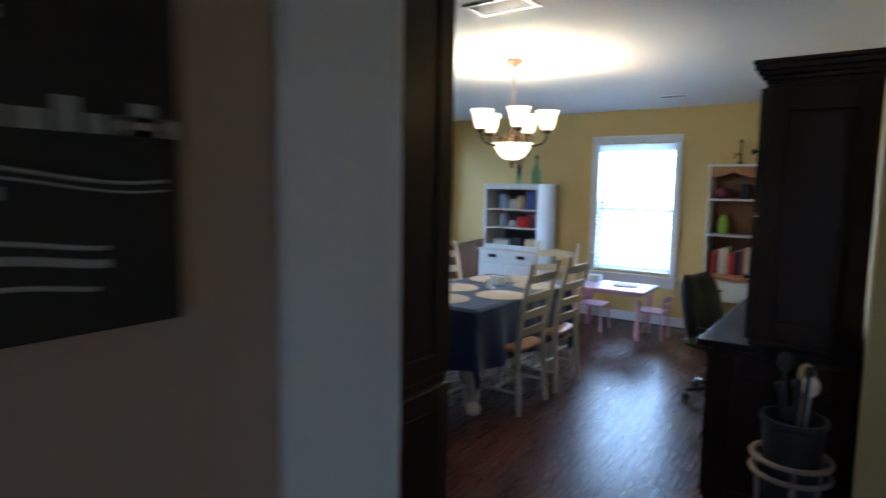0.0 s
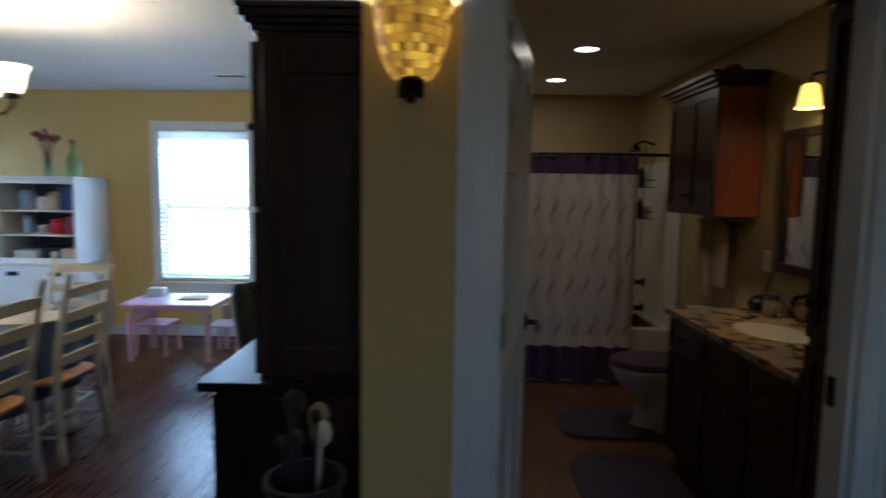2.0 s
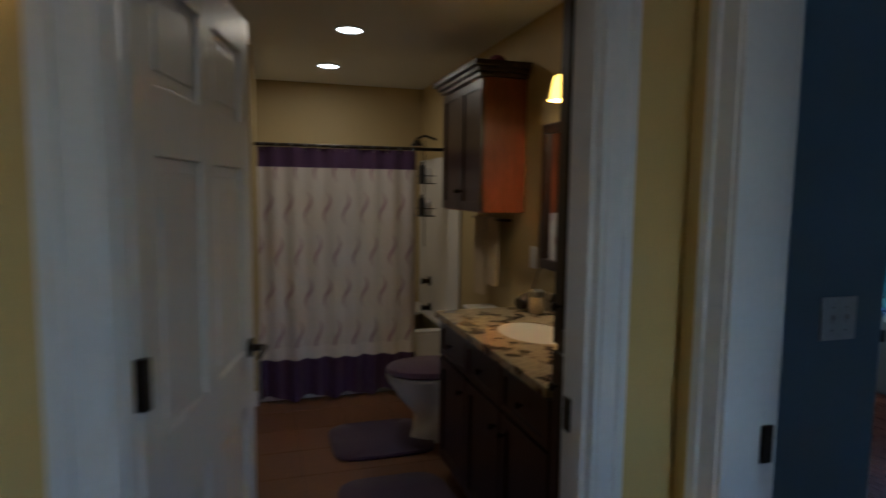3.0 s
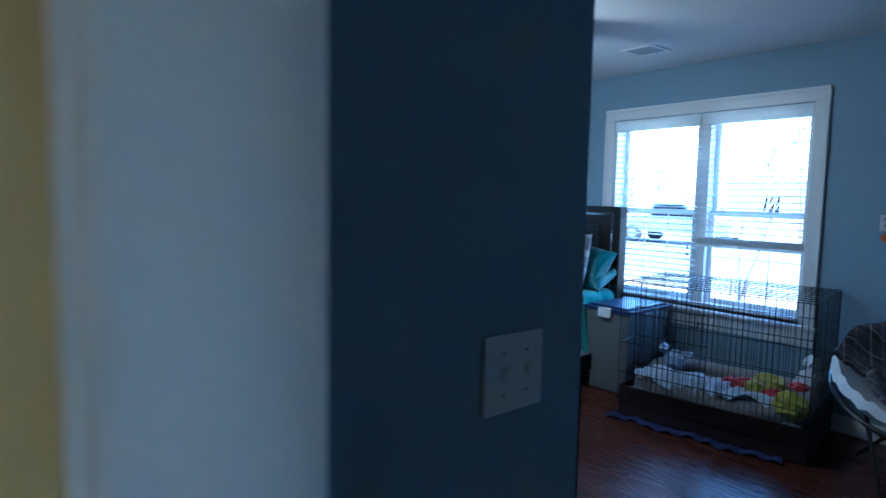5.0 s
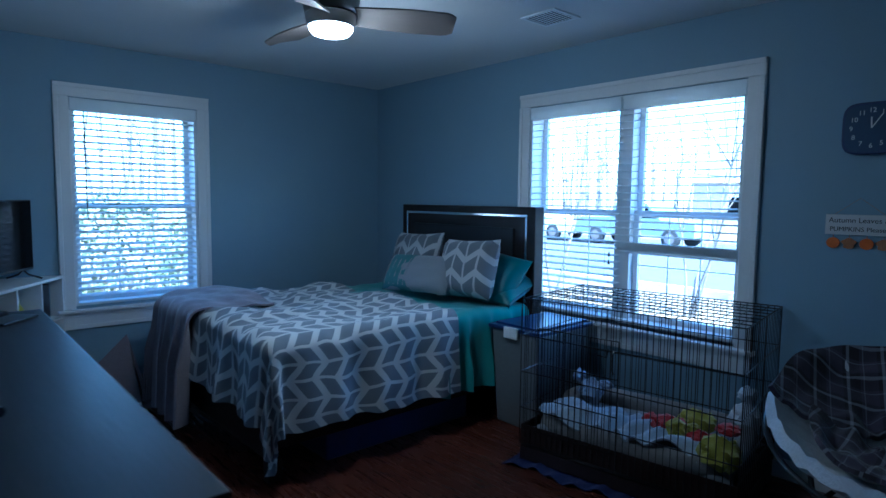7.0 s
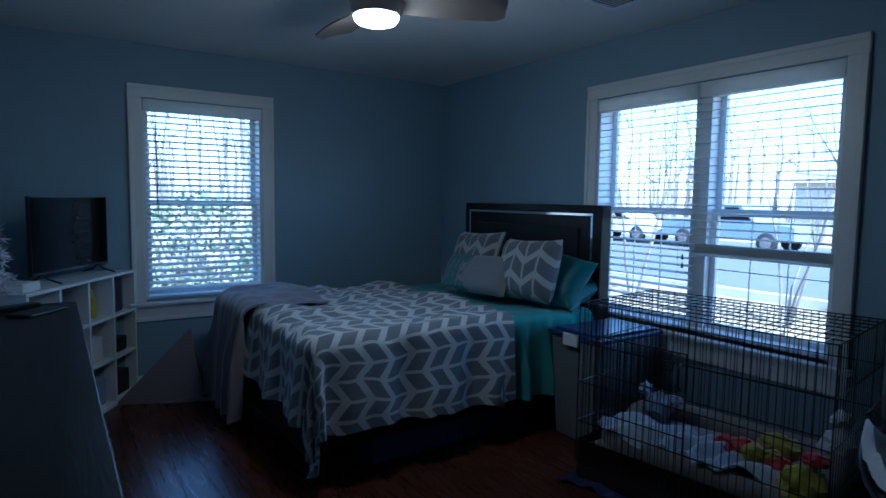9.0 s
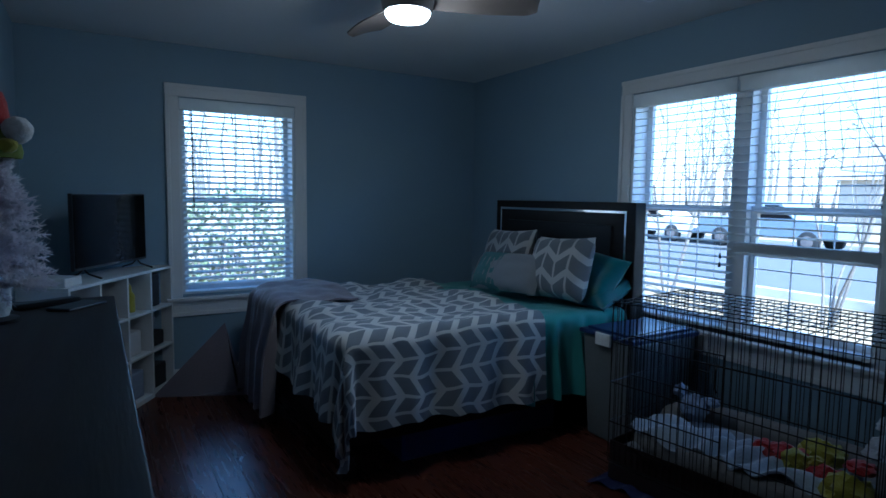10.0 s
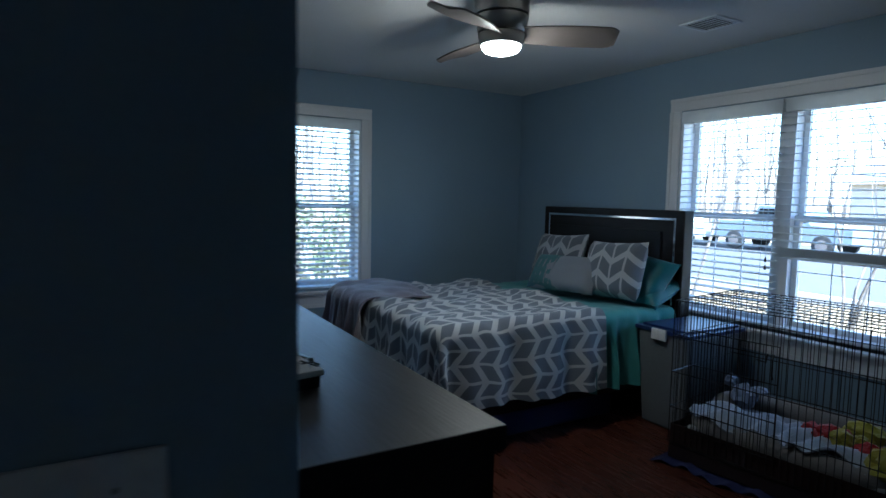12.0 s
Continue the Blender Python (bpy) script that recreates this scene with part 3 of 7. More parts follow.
solid("trim_bedroom_lining", bm, TRIM, "white painted door lining of the bedroom", "trim", kind="structure")
solid("strike_plate", rbox(1.985, 2.012, 2.492, 2.499, 0.95, 1.03, 0.002), BRONZE, "dark bronze strike plate on the door jamb", "strike plate")
solid("strike_plate", rbox(1.680, 1.6845, 2.735, 2.765, 0.95, 1.03, 0.002), BRONZE, "dark bronze strike plate on the bathroom jamb", "strike plate")
strip("trim_opening_end", -0.265, -0.10, 0.836, 0.856, 0, 2.44, TRIM, "white painted end board of the hall wall", "trim")
strip("trim_opening_side", -0.118, -0.100, 0.655, 0.835, 0, 2.44, TRIM, "white painted casing at the end of the wall", "trim")


def window(name, at, w, h, two=False, muntin=True, apron=0.16, cw=0.09, head=0.09):
    """Local x along the wall, y outwards, z up from the bottom of the opening."""
    win = thing(name, "white vinyl double-hung window with moulded casing", "window", at, kind="structure")
    for nm, x0, x1 in (("casing_leg", -cw, 0.0), ("casing_leg", w, w + cw)):
        bm = bmesh.new()
        box(bm, x0, x1, -0.016, -0.001, -0.02, h + 0.005)
        s = x0 if nm and x0 < 0 else x1 - 0.03
        box(bm, s + 0.001, s + 0.029, -0.024, -0.016, -0.02, h + 0.005)
        part(nm, soften(bm, 0.003, 1), TRIM, win)
    bm = bmesh.new()
    box(bm, -cw, w + cw, -0.016, -0.001, h + 0.005, h + 0.005 + head)
    box(bm, -cw + 0.001, w + cw - 0.001, -0.024, -0.016, h + head - 0.024, h + 0.004 + head)
    part("casing_head", soften(bm, 0.003, 1), TRIM, win)
    part("window_sill", rbox(-cw - 0.02, w + cw + 0.02, -0.055, 0.10, -0.045, -0.021, 0.006), TRIM, win)
    bm = bmesh.new()
    box(bm, -cw, w + cw, -0.016, -0.001, -apron, -0.046)
    box(bm, -cw, w + cw, -0.024, -0.016, -0.075, -0.047)
    box(bm, -cw, w + cw, -0.020, -0.016, -apron, -apron + 0.03)
    part("apron", soften(bm, 0.003, 1), TRIM, win)
    bm = bmesh.new()
    for x0, x1, z0, z1 in ((0, 0.02, 0, h), (w - 0.02, w, 0, h), (0.02, w - 0.02, 0, 0.02), (0.02, w - 0.02, h - 0.02, h)):
        box(bm, x0, x1, 0.0, 0.16, z0 - (0.02 if z0 == 0 else 0), z1)
    if two:
        box(bm, w / 2 - 0.05, w / 2 + 0.05, 0.045, 0.16, 0.02, h - 0.02)
    part("window_frame", bm, VINYL, win)
    spans = ((0.02, w / 2 - 0.05), (w / 2 + 0.05, w - 0.02)) if two else ((0.02, w - 0.02),)
    mid = h * 0.485
    for x0, x1 in spans:
        for nm, z0, z1, y in (("upper_sash", mid - 0.02, h - 0.02, 0.125), ("lower_sash", 0.02, mid + 0.022, 0.09)):
            bm = bmesh.new()
            f = 0.035
            for p, q, a, b in ((x0, x0 + f, z0, z1), (x1 - f, x1, z0, z1), (x0 + f, x1 - f, z0, z0 + f), (x0 + f, x1 - f, z1 - f, z1)):
                box(bm, p, q, y, y + 0.03, a, b)
            sash = part(nm, bm, VINYL, win)
            bm = bmesh.new()
            box(bm, x0 + f, x1 - f, y + 0.012, y + 0.016, z0 + f, z1 - f)
            pane = part("pane", bm, PANE, sash)
            pane.visible_shadow = False
            if muntin and nm == "lower_sash":
                for k in (1, 2):
                    xm = x0 + f + (x1 - x0 - 2 * f) * k / 3
                    bm = bmesh.new()
                    box(bm, xm - 0.003, xm + 0.003, y + 0.005, y + 0.011, z0 + f, z1 - f)
                    part("muntin", bm, VINYL, sash)
                zm = (z0 + z1) / 2
                bm = bmesh.new()
                box(bm, x0 + f, x1 - f, y + 0.004, y + 0.010, zm - 0.003, zm + 0.003)
                part("muntin", bm, VINYL, sash)
    return win


SLATS = {}


def blind(at, w, h, low=0.0, wand=True, tilt=12.0, label="white slatted blind lowered over a window", depth=0.05):
    """Local frame as for window(); low is the height of the bottom rail above the sill."""
    bl = thing("window_blind", label, "blind", at, "window blinds")
    part("headrail", rbox(0.004, w - 0.004, -0.012, 0.045, h - 0.085, h - 0.004, 0.003), SLAT, bl)
    step = 0.044
    key = round(w, 3)
    if key not in SLATS:
        bm = bmesh.new()
        n = 4
        prof = [(-depth / 2 + depth * i / n, 0.0025 * math.cos(math.pi * (i / n - 0.5))) for i in range(n + 1)]
        ring = [(y, z + 0.0014) for y, z in prof] + [(y, z - 0.0014) for y, z in prof[::-1]]
        a = [bm.verts.new((0.008, y, z)) for y, z in ring]
        b = [bm.verts.new((w - 0.008, y, z)) for y, z in ring]
        for i in range(len(ring)):
            j = (i + 1) % len(ring)
            bm.faces.new((a[i], a[j], b[j], b[i]))
        bm.faces.new(a[::-1])
        bm.faces.new(b)
        SLATS[key] = mesh_of(bm, "slat", SLAT)
    z = h - 0.115
    while z > low + 0.035 + (0.0 if low < 0.05 else 0.05):
        s = new("slat", SLATS[key])
        s.parent = bl
        s.matrix_basis = pose(0, 0.018, z, tilt + 1.5 * math.sin(z * 40))
        z -= step
    if low > 0.05:
        for i in range(12):
            s = new("slat", SLATS[key])
            s.parent = bl
            s.matrix_basis = pose(0, 0.018, low + 0.022 + i * 0.0042, 0)
    part("bottom_rail", rbox(0.006, w - 0.006, -0.008, 0.044, low + 0.002, low + 0.018, 0.003), SLAT, bl)
    for f in (0.12, 0.88):
        bm = bmesh.new()
        tube(bm, [(w * f, -0.009, h - 0.08), (w * f, -0.009, low + 0.02)], 0.001, 5)
        part("ladder_cord", bm, SLAT, bl)
    if wand:
        bm = bmesh.new()
        tube(bm, [(w * 0.10, -0.022, h - 0.09), (w * 0.105, -0.026, h * 0.42)], 0.0045, 6)
        part("tilt_wand", bm, BRONZE, bl, "dark tilt wand")
    return bl


WN = pose(3.54, 6.98, 0.655)
WE = pose(6.06, 5.095, 0.655, 0, 0, -90)
WD = pose(-2.26, 7.07, 0.575)
WW = pose(-4.40, 6.20, 0.62, 0, 0, 90)
window("window_1", WN, 0.835, 1.415)
window("window_2", WE, 1.48, 1.415, two=True)
window("window_3", WD, 0.907, 1.485, cw=0.062, head=0.085)
window("window_4", WW, 0.62, 1.44)
blind(WN, 0.835, 1.415, 0.0, True, 18)
blind(pose(6.06, 5.093, 0.655, 0, 0, -90), 0.735, 1.415, 0.0, False, 6)
blind(pose(6.06, 4.350, 0.655, 0, 0, -90), 0.735, 1.415, 0.44, False, 6, "white slatted blind drawn half up over a window")
blind(WD, 0.907, 1.485, 0.0, False, 8)
blind(WW, 0.62, 1.44, 0.0, False, -18, "white slatted blind tilted in the dining room window")
# pull cord with two tassels between the bedroom blinds
cord = thing("blind_cord", "thin pull cord with dark tassels by the window", "cord", pose(6.03, 4.40, 1.02))
bm = bmesh.new()
tube(bm, [(0, 0, 0.02), (0, 0.005, 0.95)], 0.0012, 5)
part("string", bm, SLAT, cord)
for z in (0.0, 0.05):
    bm = bmesh.new()
    lathe(bm, [(0.003, z + 0.03), (0.007, z + 0.01), (0.008, z)], 8)
    part("tassel", bm, BRONZE, cord)

# patio door with its own blind and a dark keypad beside it
pd = thing("door_1", "white patio door with a full glass pane, closed", "door", pose(-4.44, 4.84, 0, 0, 0, 90), kind="structure")
bm = bmesh.new()
for x0, x1, z0, z1 in ((0.003, 0.13, 0.01, 2.04), (0.80, 0.927, 0.01, 2.04), (0.13, 0.80, 0.01, 0.24), (0.13, 0.80, 1.93, 2.04)):
    box(bm, x0, x1, 0.0, 0.045, z0, z1)
part("door_leaf", bm, TRIM, pd)
bm = bmesh.new()
box(bm, 0.13, 0.80, 0.02, 0.026, 0.24, 1.93)
pp = part("pane", bm, PANE, pd)
pp.visible_shadow = False
for z in (0.25, 1.02, 1.80):
    part("hinge", rbox(0.905, 0.94, -0.012, -0.002, z, z + 0.10, 0.002), NICKEL, pd)
blind(pose(-4.43, 4.955, 0.20, 0, 0, 90), 0.70, 1.80, 0.0, False, 26, "white slatted blind hung on the patio door", 0.05)
kp = thing("wall_keypad", "small black keypad on the yellow wall", "keypad", pose(-4.385, 5.955, 1.03, 0, 0, 90))
part("keypad_case", rbox(-0.05, 0.05, -0.012, 0.014, -0.075, 0.075, 0.006), BLACKPL, kp)
part("keypad_screen", rbox(-0.035, 0.035, -0.014, -0.012, 0.0, 0.055, 0.002), SCREEN, kp)


def vent(at, w, d, label):
    v = thing("ceiling_vent", label, "vent", at, "ceiling vents")
    bm = bmesh.new()
    for x0, x1, y0, y1 in ((-w / 2, w / 2, -d / 2, -d / 2 + 0.02), (-w / 2, w / 2, d / 2 - 0.02, d / 2), (-w / 2, -w / 2 + 0.02, -d / 2 + 0.02, d / 2 - 0.02), (w / 2 - 0.02, w / 2, -d / 2 + 0.02, d / 2 - 0.02)):
        box(bm, x0, x1, y0, y1, -0.008, -0.001)
    part("vent_frame", bm, VINYL, v)
    # Near-black sheet stands in for the shade behind the vent slats.
    bm = bmesh.new()
    box(bm, -w / 2 + 0.02, w / 2 - 0.02, -d / 2 + 0.02, d / 2 - 0.02, -0.004, -0.002)
    part("slot_shade", bm, GAP, v)
    n = int((w - 0.04) / 0.022)
    for i in range(n):
        bm = bmesh.new()
        x = -w / 2 + 0.02 + (i + 0.5) * (w - 0.04) / n
        box(bm, -0.0038, 0.0038, -d / 2 + 0.02, d / 2 - 0.02, -0.0006, 0.0006, pose(x, 0, -0.0065, 0, 8, 0))
        part("vent_slat", bm, VINYL, v)


vent(pose(5.455, 4.46, 2.44, 0, 0, 90), 0.24, 0.23, "white slatted air vent in the bedroom ceiling")
vent(pose(-1.205, 6.24, 2.44, 0, 0, 0), 0.30, 0.16, "white slatted air vent in the dining room ceiling")
vent(pose(-1.15, 2.87, 2.44, 0, 0, 0), 0.34, 0.20, "white slatted air vent in the ceiling near the hall")


# ---------------------------------------------------------------- floors (planks and tiles come last)
bm = bmesh.new()
box(bm, -4.56, 6.22, -1.35, 7.25, -0.15, -0.008)
FLOOR = solid("floor", bm, GAP, "dark glossy wooden plank floor", "floor", kind="structure")

# ---------------------------------------------------------------- bathroom


def panel_door(at, w, h, mat, label, name):
    d = thing(name, label, "door", at, kind="structure")
    bm = bmesh.new()
    t = 0.035
    cols = ((0.11, w / 2 - 0.05), (w / 2 + 0.05, w - 0.11))
    rows = ((0.22, 0.80), (0.98, 1.56), (1.70, h - 0.12))
    xs = [0.0, cols[0][0], cols[0][1], cols[1][0], cols[1][1], w]
    for i in (0, 2, 4):
        box(bm, xs[i], xs[i + 1], 0, t, 0.01, h)
    zs = [0.01, *[z for r in rows for z in r], h]
    for i in range(0, len(zs), 2):
        for c in cols:
            box(bm, c[0], c[1], 0, t, zs[i], zs[i + 1])
    part("door_frame", soften(bm, 0.004, 2), mat, d)
    for c in cols:
        for r in rows:
            bm = bmesh.new()
            box(bm, c[0] + 0.001, c[1] - 0.001, 0.012, t - 0.012, r[0] + 0.001, r[1] - 0.001)
            box(bm, c[0] + 0.03, c[1] - 0.03, 0.006, t - 0.006, r[0] + 0.03, r[1] - 0.03)
            part("door_panel", soften(bm, 0.005, 2), mat, d)
    return d


bd = panel_door(pose(0.800, 2.762, 0, 0, 0, 78), 0.89, 2.03, TRIM, "white six-panel bathroom door standing open", "door_2")
for z in (0.22, 1.08, 1.83):
    part("hinge", rbox(-0.010, 0.014, -0.014, 0.040, z, z + 0.10, 0.002), BRONZE, bd, "dark bronze hinge")
for s in (-1, 1):
    bm = bmesh.new()
    y0 = 0.0 if s < 0 else 0.035
    lathe(bm, [(0.032, 0.0), (0.032, 0.008), (0.012, 0.012), (0.011, 0.05)], 16, m=Matrix.Translation((0.825, y0, 0.98)) @ pose(0, 0, 0, 90 if s < 0 else -90))
    tube(bm, [(0.825, y0 + s * 0.05, 0.98), (0.79, y0 + s * 0.054, 0.982), (0.72, y0 + s * 0.054, 0.976)], [0.011, 0.010, 0.007], 8)
    part("door_handle", bm, BRONZE, bd, "dark bronze lever handle", True)

van = thing("vanity_cabinet", "espresso wooden bathroom vanity with panelled doors", "vanity", pose(1.93, 3.225, 0))
part("carcass", rbox(-0.02, 0.525, 0.0, 1.24, 0.09, 0.845, 0.004), ESPRESSO, van)
part("toe_kick", rbox(0.04, 0.525, 0.0, 1.24, 0.0, 0.09, 0.002), ESPRESSO, van)


def front(parent, y0, y1, z0, z1, x, knob=None, mat=ESPRESSO, nm="door"):
    """A framed panel on a face that looks towards -x."""
    bm = bmesh.new()
    f = 0.05 if (z1 - z0) > 0.25 else 0.03
    box(bm, x - 0.019, x - 0.001, y0, y0 + f, z0, z1)
    box(bm, x - 0.019, x - 0.001, y1 - f, y1, z0, z1)
    box(bm, x - 0.019, x - 0.001, y0 + f, y1 - f, z0, z0 + f)
    box(bm, x - 0.019, x - 0.001, y0 + f, y1 - f, z1 - f, z1)
    p = part(nm, bm, mat, parent)
    bm = bmesh.new()
    box(bm, x - 0.010, x - 0.001, y0 + f, y1 - f, z0 + f, z1 - f)
    part("panel", bm, mat, p)
    if knob:
        bm = bmesh.new()
        lathe(bm, [(0.005, 0.0), (0.005, 0.012), (0.014, 0.016), (0.015, 0.024), (0.006, 0.03)], 12, m=Matrix.Translation((x - 0.019, knob[0], knob[1])) @ pose(0, 0, 0, 0, -90, 0))
        part("knob", bm, BRONZE, p, "", True)
    return p


for i in range(3):
    y0 = 0.01 + i * 0.41
    front(van, y0, y0 + 0.40, 0.66, 0.83, -0.02, (y0 + 0.2, 0.745), nm="drawer")
    front(van, y0, y0 + 0.40, 0.11, 0.645, -0.02, (y0 + 0.04 if i else y0 + 0.36, 0.57))
ctop = thing("vanity_countertop", "speckled beige granite countertop with a sink", "countertop", pose(1.93, 3.225, 0.846))
bm = bmesh.new()
ring_o = [(-0.058, 0.0), (0.528, 0.0), (0.528, 1.262), (-0.058, 1.262)]
seg = 32
inn = [(0.24 + 0.155 * math.cos(2 * math.pi * i / seg), 0.70 + 0.215 * math.sin(2 * math.pi * i / seg)) for i in range(seg)]
out = []
for i in range(seg):
    a = 2 * math.pi * i / seg
    c, s = math.cos(a), math.sin(a)
    k = min((0.528 - 0.24) / c if c > 1e-6 else 9, (-0.058 - 0.24) / c if c < -1e-6 else 9, (1.262 - 0.70) / s if s > 1e-6 else 9, (0.0 - 0.70) / s if s < -1e-6 else 9)
    out.append((0.24 + k * c, 0.70 + k * s))
for cx_, cy_ in ring_o:
    k = min(range(seg), key=lambda i: (out[i][0] - cx_) ** 2 + (out[i][1] - cy_) ** 2)
    out[k] = (cx_, cy_)
for z0, z1 in ((0.0, 0.032),):
    v = [[bm.verts.new((*p, z)) for p in pts] for pts in (inn, out) for z in (z0, z1)]
    for i in range(seg):
        j = (i + 1) % seg
        for a, b in ((v[1], v[3]), (v[0], v[2]), (v[0], v[1]), (v[2], v[3])):
            bm.faces.new((a[i], a[j], b[j], b[i]))
part("slab", bm, GRANITE, ctop)
part("backsplash", rbox(0.508, 0.528, 0.0, 1.262, 0.0325, 0.13, 0.003), GRANITE, ctop)
bm = bmesh.new()
prof = [(1.02, 0.0), (0.99, -0.01), (0.9, -0.07), (0.65, -0.12), (0.2, -0.135), (0.0, -0.136)]
lathe(bm, prof, 32, m=Matrix.Translation((0.24, 0.70, 0.028)) @ Matrix.Diagonal((0.157, 0.217, 1, 1)))
part("sink_bowl", bm, PORC, ctop, "white oval undermount sink", True)
bm = bmesh.new()
lathe(bm, [(0.026, 0.0), (0.024, 0.01), (0.013, 0.02), (0.012, 0.12)], 14, at=(0.45, 0.70, 0.032))
tube(bm, [(0.45, 0.70, 0.14), (0.44, 0.70, 0.19), (0.39, 0.70, 0.205), (0.33, 0.70, 0.19), (0.32, 0.70, 0.16)], 0.011, 10)
part("tap", bm, BRONZE, ctop, "dark bronze tap", True)
soap = thing("soap_dispenser", "amber soap jar with a pale lid on the vanity", "soap dispenser", pose(2.36, 4.30, 0.880))
bm = bmesh.new()
lathe(bm, [(0.034, 0), (0.038, 0.01), (0.038, 0.075), (0.03, 0.085)], 20)
part("jar", bm, TAN, soap, "", True)
bm = bmesh.new()
lathe(bm, [(0.039, 0.0855), (0.039, 0.115), (0.03, 0.12)], 20)
part("lid", bm, NICKEL, soap, "", True)

tower = thing("linen_cabinet", "tall espresso linen cabinet beside the vanity", "cabinet", pose(1.905, 2.785, 0))
part("carcass", rbox(0.0, 0.55, 0.0, 0.435, 0.0, 2.12, 0.004), ESPRESSO, tower)
bm = bmesh.new()
box(bm, -0.02, 0.55, -0.0, 0.45, 2.121, 2.15)
box(bm, -0.045, 0.55, -0.0, 0.47, 2.15, 2.19)
part("crown", soften(bm, 0.006, 2), ESPRESSO, tower)
front(tower, 0.01, 0.425, 0.12, 1.0, 0.0, (0.39, 0.9))
front(tower, 0.01, 0.425, 1.03, 2.10, 0.0, (0.39, 1.15))

wc = thing("bathroom_wall_cabinet", "wall cabinet with red-brown sides and dark glass door", "cabinet", pose(2.20, 4.68, 1.38))
# Carcass in red-brown, doors and crown in a much darker brown.
bm = bmesh.new()
box(bm, 0.0, 0.255, 0.0, 0.72, 0.0, 0.75)
part("carcass", soften(bm, 0.003, 1), REDBROWN, wc)
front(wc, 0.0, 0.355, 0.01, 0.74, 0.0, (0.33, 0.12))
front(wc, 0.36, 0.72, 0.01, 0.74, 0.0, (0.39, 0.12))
bm = bmesh.new()
for k, (o, z0, z1) in enumerate(((0.015, 0.751, 0.775), (0.035, 0.775, 0.80), (0.06, 0.80, 0.83))):
    box(bm, -o - 0.02, 0.255, -o, 0.72 + o, z0, z1)
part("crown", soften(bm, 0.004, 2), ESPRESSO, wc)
bm = bmesh.new()
for i in range(5):
    blob(bm, (0.12 + 0.02 * (i % 2), 0.12 + i * 0.12, 0.86), 0.05, (1, 1.1, 0.7), 0.3, 2, i)
solid("dried_flower_arrangement", bm, MAROON, "dark red dried flowers on the wall cabinet", "flowers", pose(2.20, 4.68, 1.38), True)

mir = thing("bathroom_mirror", "dark framed mirror over the vanity", "mirror", pose(2.455, 3.72, 1.10))
for nm, y0, y1, z0, z1 in (("frame_rail", 0, 0.70, 0, 0.05), ("frame_rail", 0, 0.70, 0.70, 0.75), ("frame_stile", 0, 0.05, 0.05, 0.70), ("frame_stile", 0.65, 0.70, 0.05, 0.70)):
    part(nm, rbox(-0.03, 0.0, y0, y1, z0, z1, 0.006), ESPRESSO, mir)
bm = bmesh.new()
box(bm, -0.012, -0.006, 0.05, 0.65, 0.05, 0.70)
part("mirror_glass", bm, MIRROR, mir)
vl = thing("vanity_light", "amber glass bell wall lamp above the mirror", "wall lamp", pose(2.455, 4.0, 2.0))
bm = bmesh.new()
lathe(bm, [(0.05, 0.0), (0.05, 0.012), (0.02, 0.02)], 18, m=pose(0, 0, 0.05, 0, -90, 0))
tube(bm, [(-0.02, 0, 0.05), (-0.09, 0, 0.075), (-0.145, 0, 0.06), (-0.15, 0, 0.02)], 0.008, 8)
part("arm", bm, BRONZE, vl, "", True)
bm = bmesh.new()
lathe(bm, [(0.022, 0.02), (0.034, 0.01), (0.045, -0.045), (0.048, -0.075), (0.060, -0.092), (0.058, -0.092), (0.044, -0.073), (0.018, 0.0)], 24, at=(-0.15, 0, 0))
part("shade", bm, SHADE_AMBER, vl, "", True)

toilet = thing("toilet", "white toilet with a purple plush lid cover", "toilet", pose(2.445, 4.93, 0, 0, 0, 90))
bm = bmesh.new()


def oval(bm, rings, seg=28):
    vs = []
    for (cy, rx, ry, z) in rings:
        vs.append([bm.verts.new((rx * math.cos(2 * math.pi * i / seg), cy + ry * math.sin(2 * math.pi * i / seg), z)) for i in range(seg)])
    for a, b in zip(vs, vs[1:]):
        for i in range(seg):
            j = (i + 1) % seg
            bm.faces.new((a[i], a[j], b[j], b[i]))
    bm.faces.new(vs[0][::-1])
    bm.faces.new(vs[-1])


oval(bm, [(0.36, 0.11, 0.24, 0.0), (0.36, 0.10, 0.22, 0.06), (0.38, 0.09, 0.19, 0.16), (0.43, 0.13, 0.24, 0.28), (0.46, 0.18, 0.27, 0.37), (0.46, 0.185, 0.275, 0.395)])
part("bowl", bm, PORC, toilet, "", True)
bm = bmesh.new()
oval(bm, [(0.46, 0.19, 0.28, 0.396), (0.46, 0.192, 0.282, 0.41), (0.46, 0.185, 0.275, 0.415)])
part("seat", bm, PORC, toilet, "", True)
bm = bmesh.new()
oval(bm, [(0.455, 0.19, 0.28, 0.416), (0.455, 0.20, 0.29, 0.43), (0.455, 0.19, 0.28, 0.455), (0.455, 0.14, 0.22, 0.468)])
part("lid_cover", bm, PURPLE, toilet, "dark purple plush lid cover", True)
part("tank", rbox(-0.21, 0.21, 0.0, 0.19, 0.38, 0.74, 0.02, 3), PORC, toilet, "", True)
part("tank_lid", rbox(-0.22, 0.22, -0.0, 0.20, 0.741, 0.77, 0.01, 3), PORC, toilet, "", True)


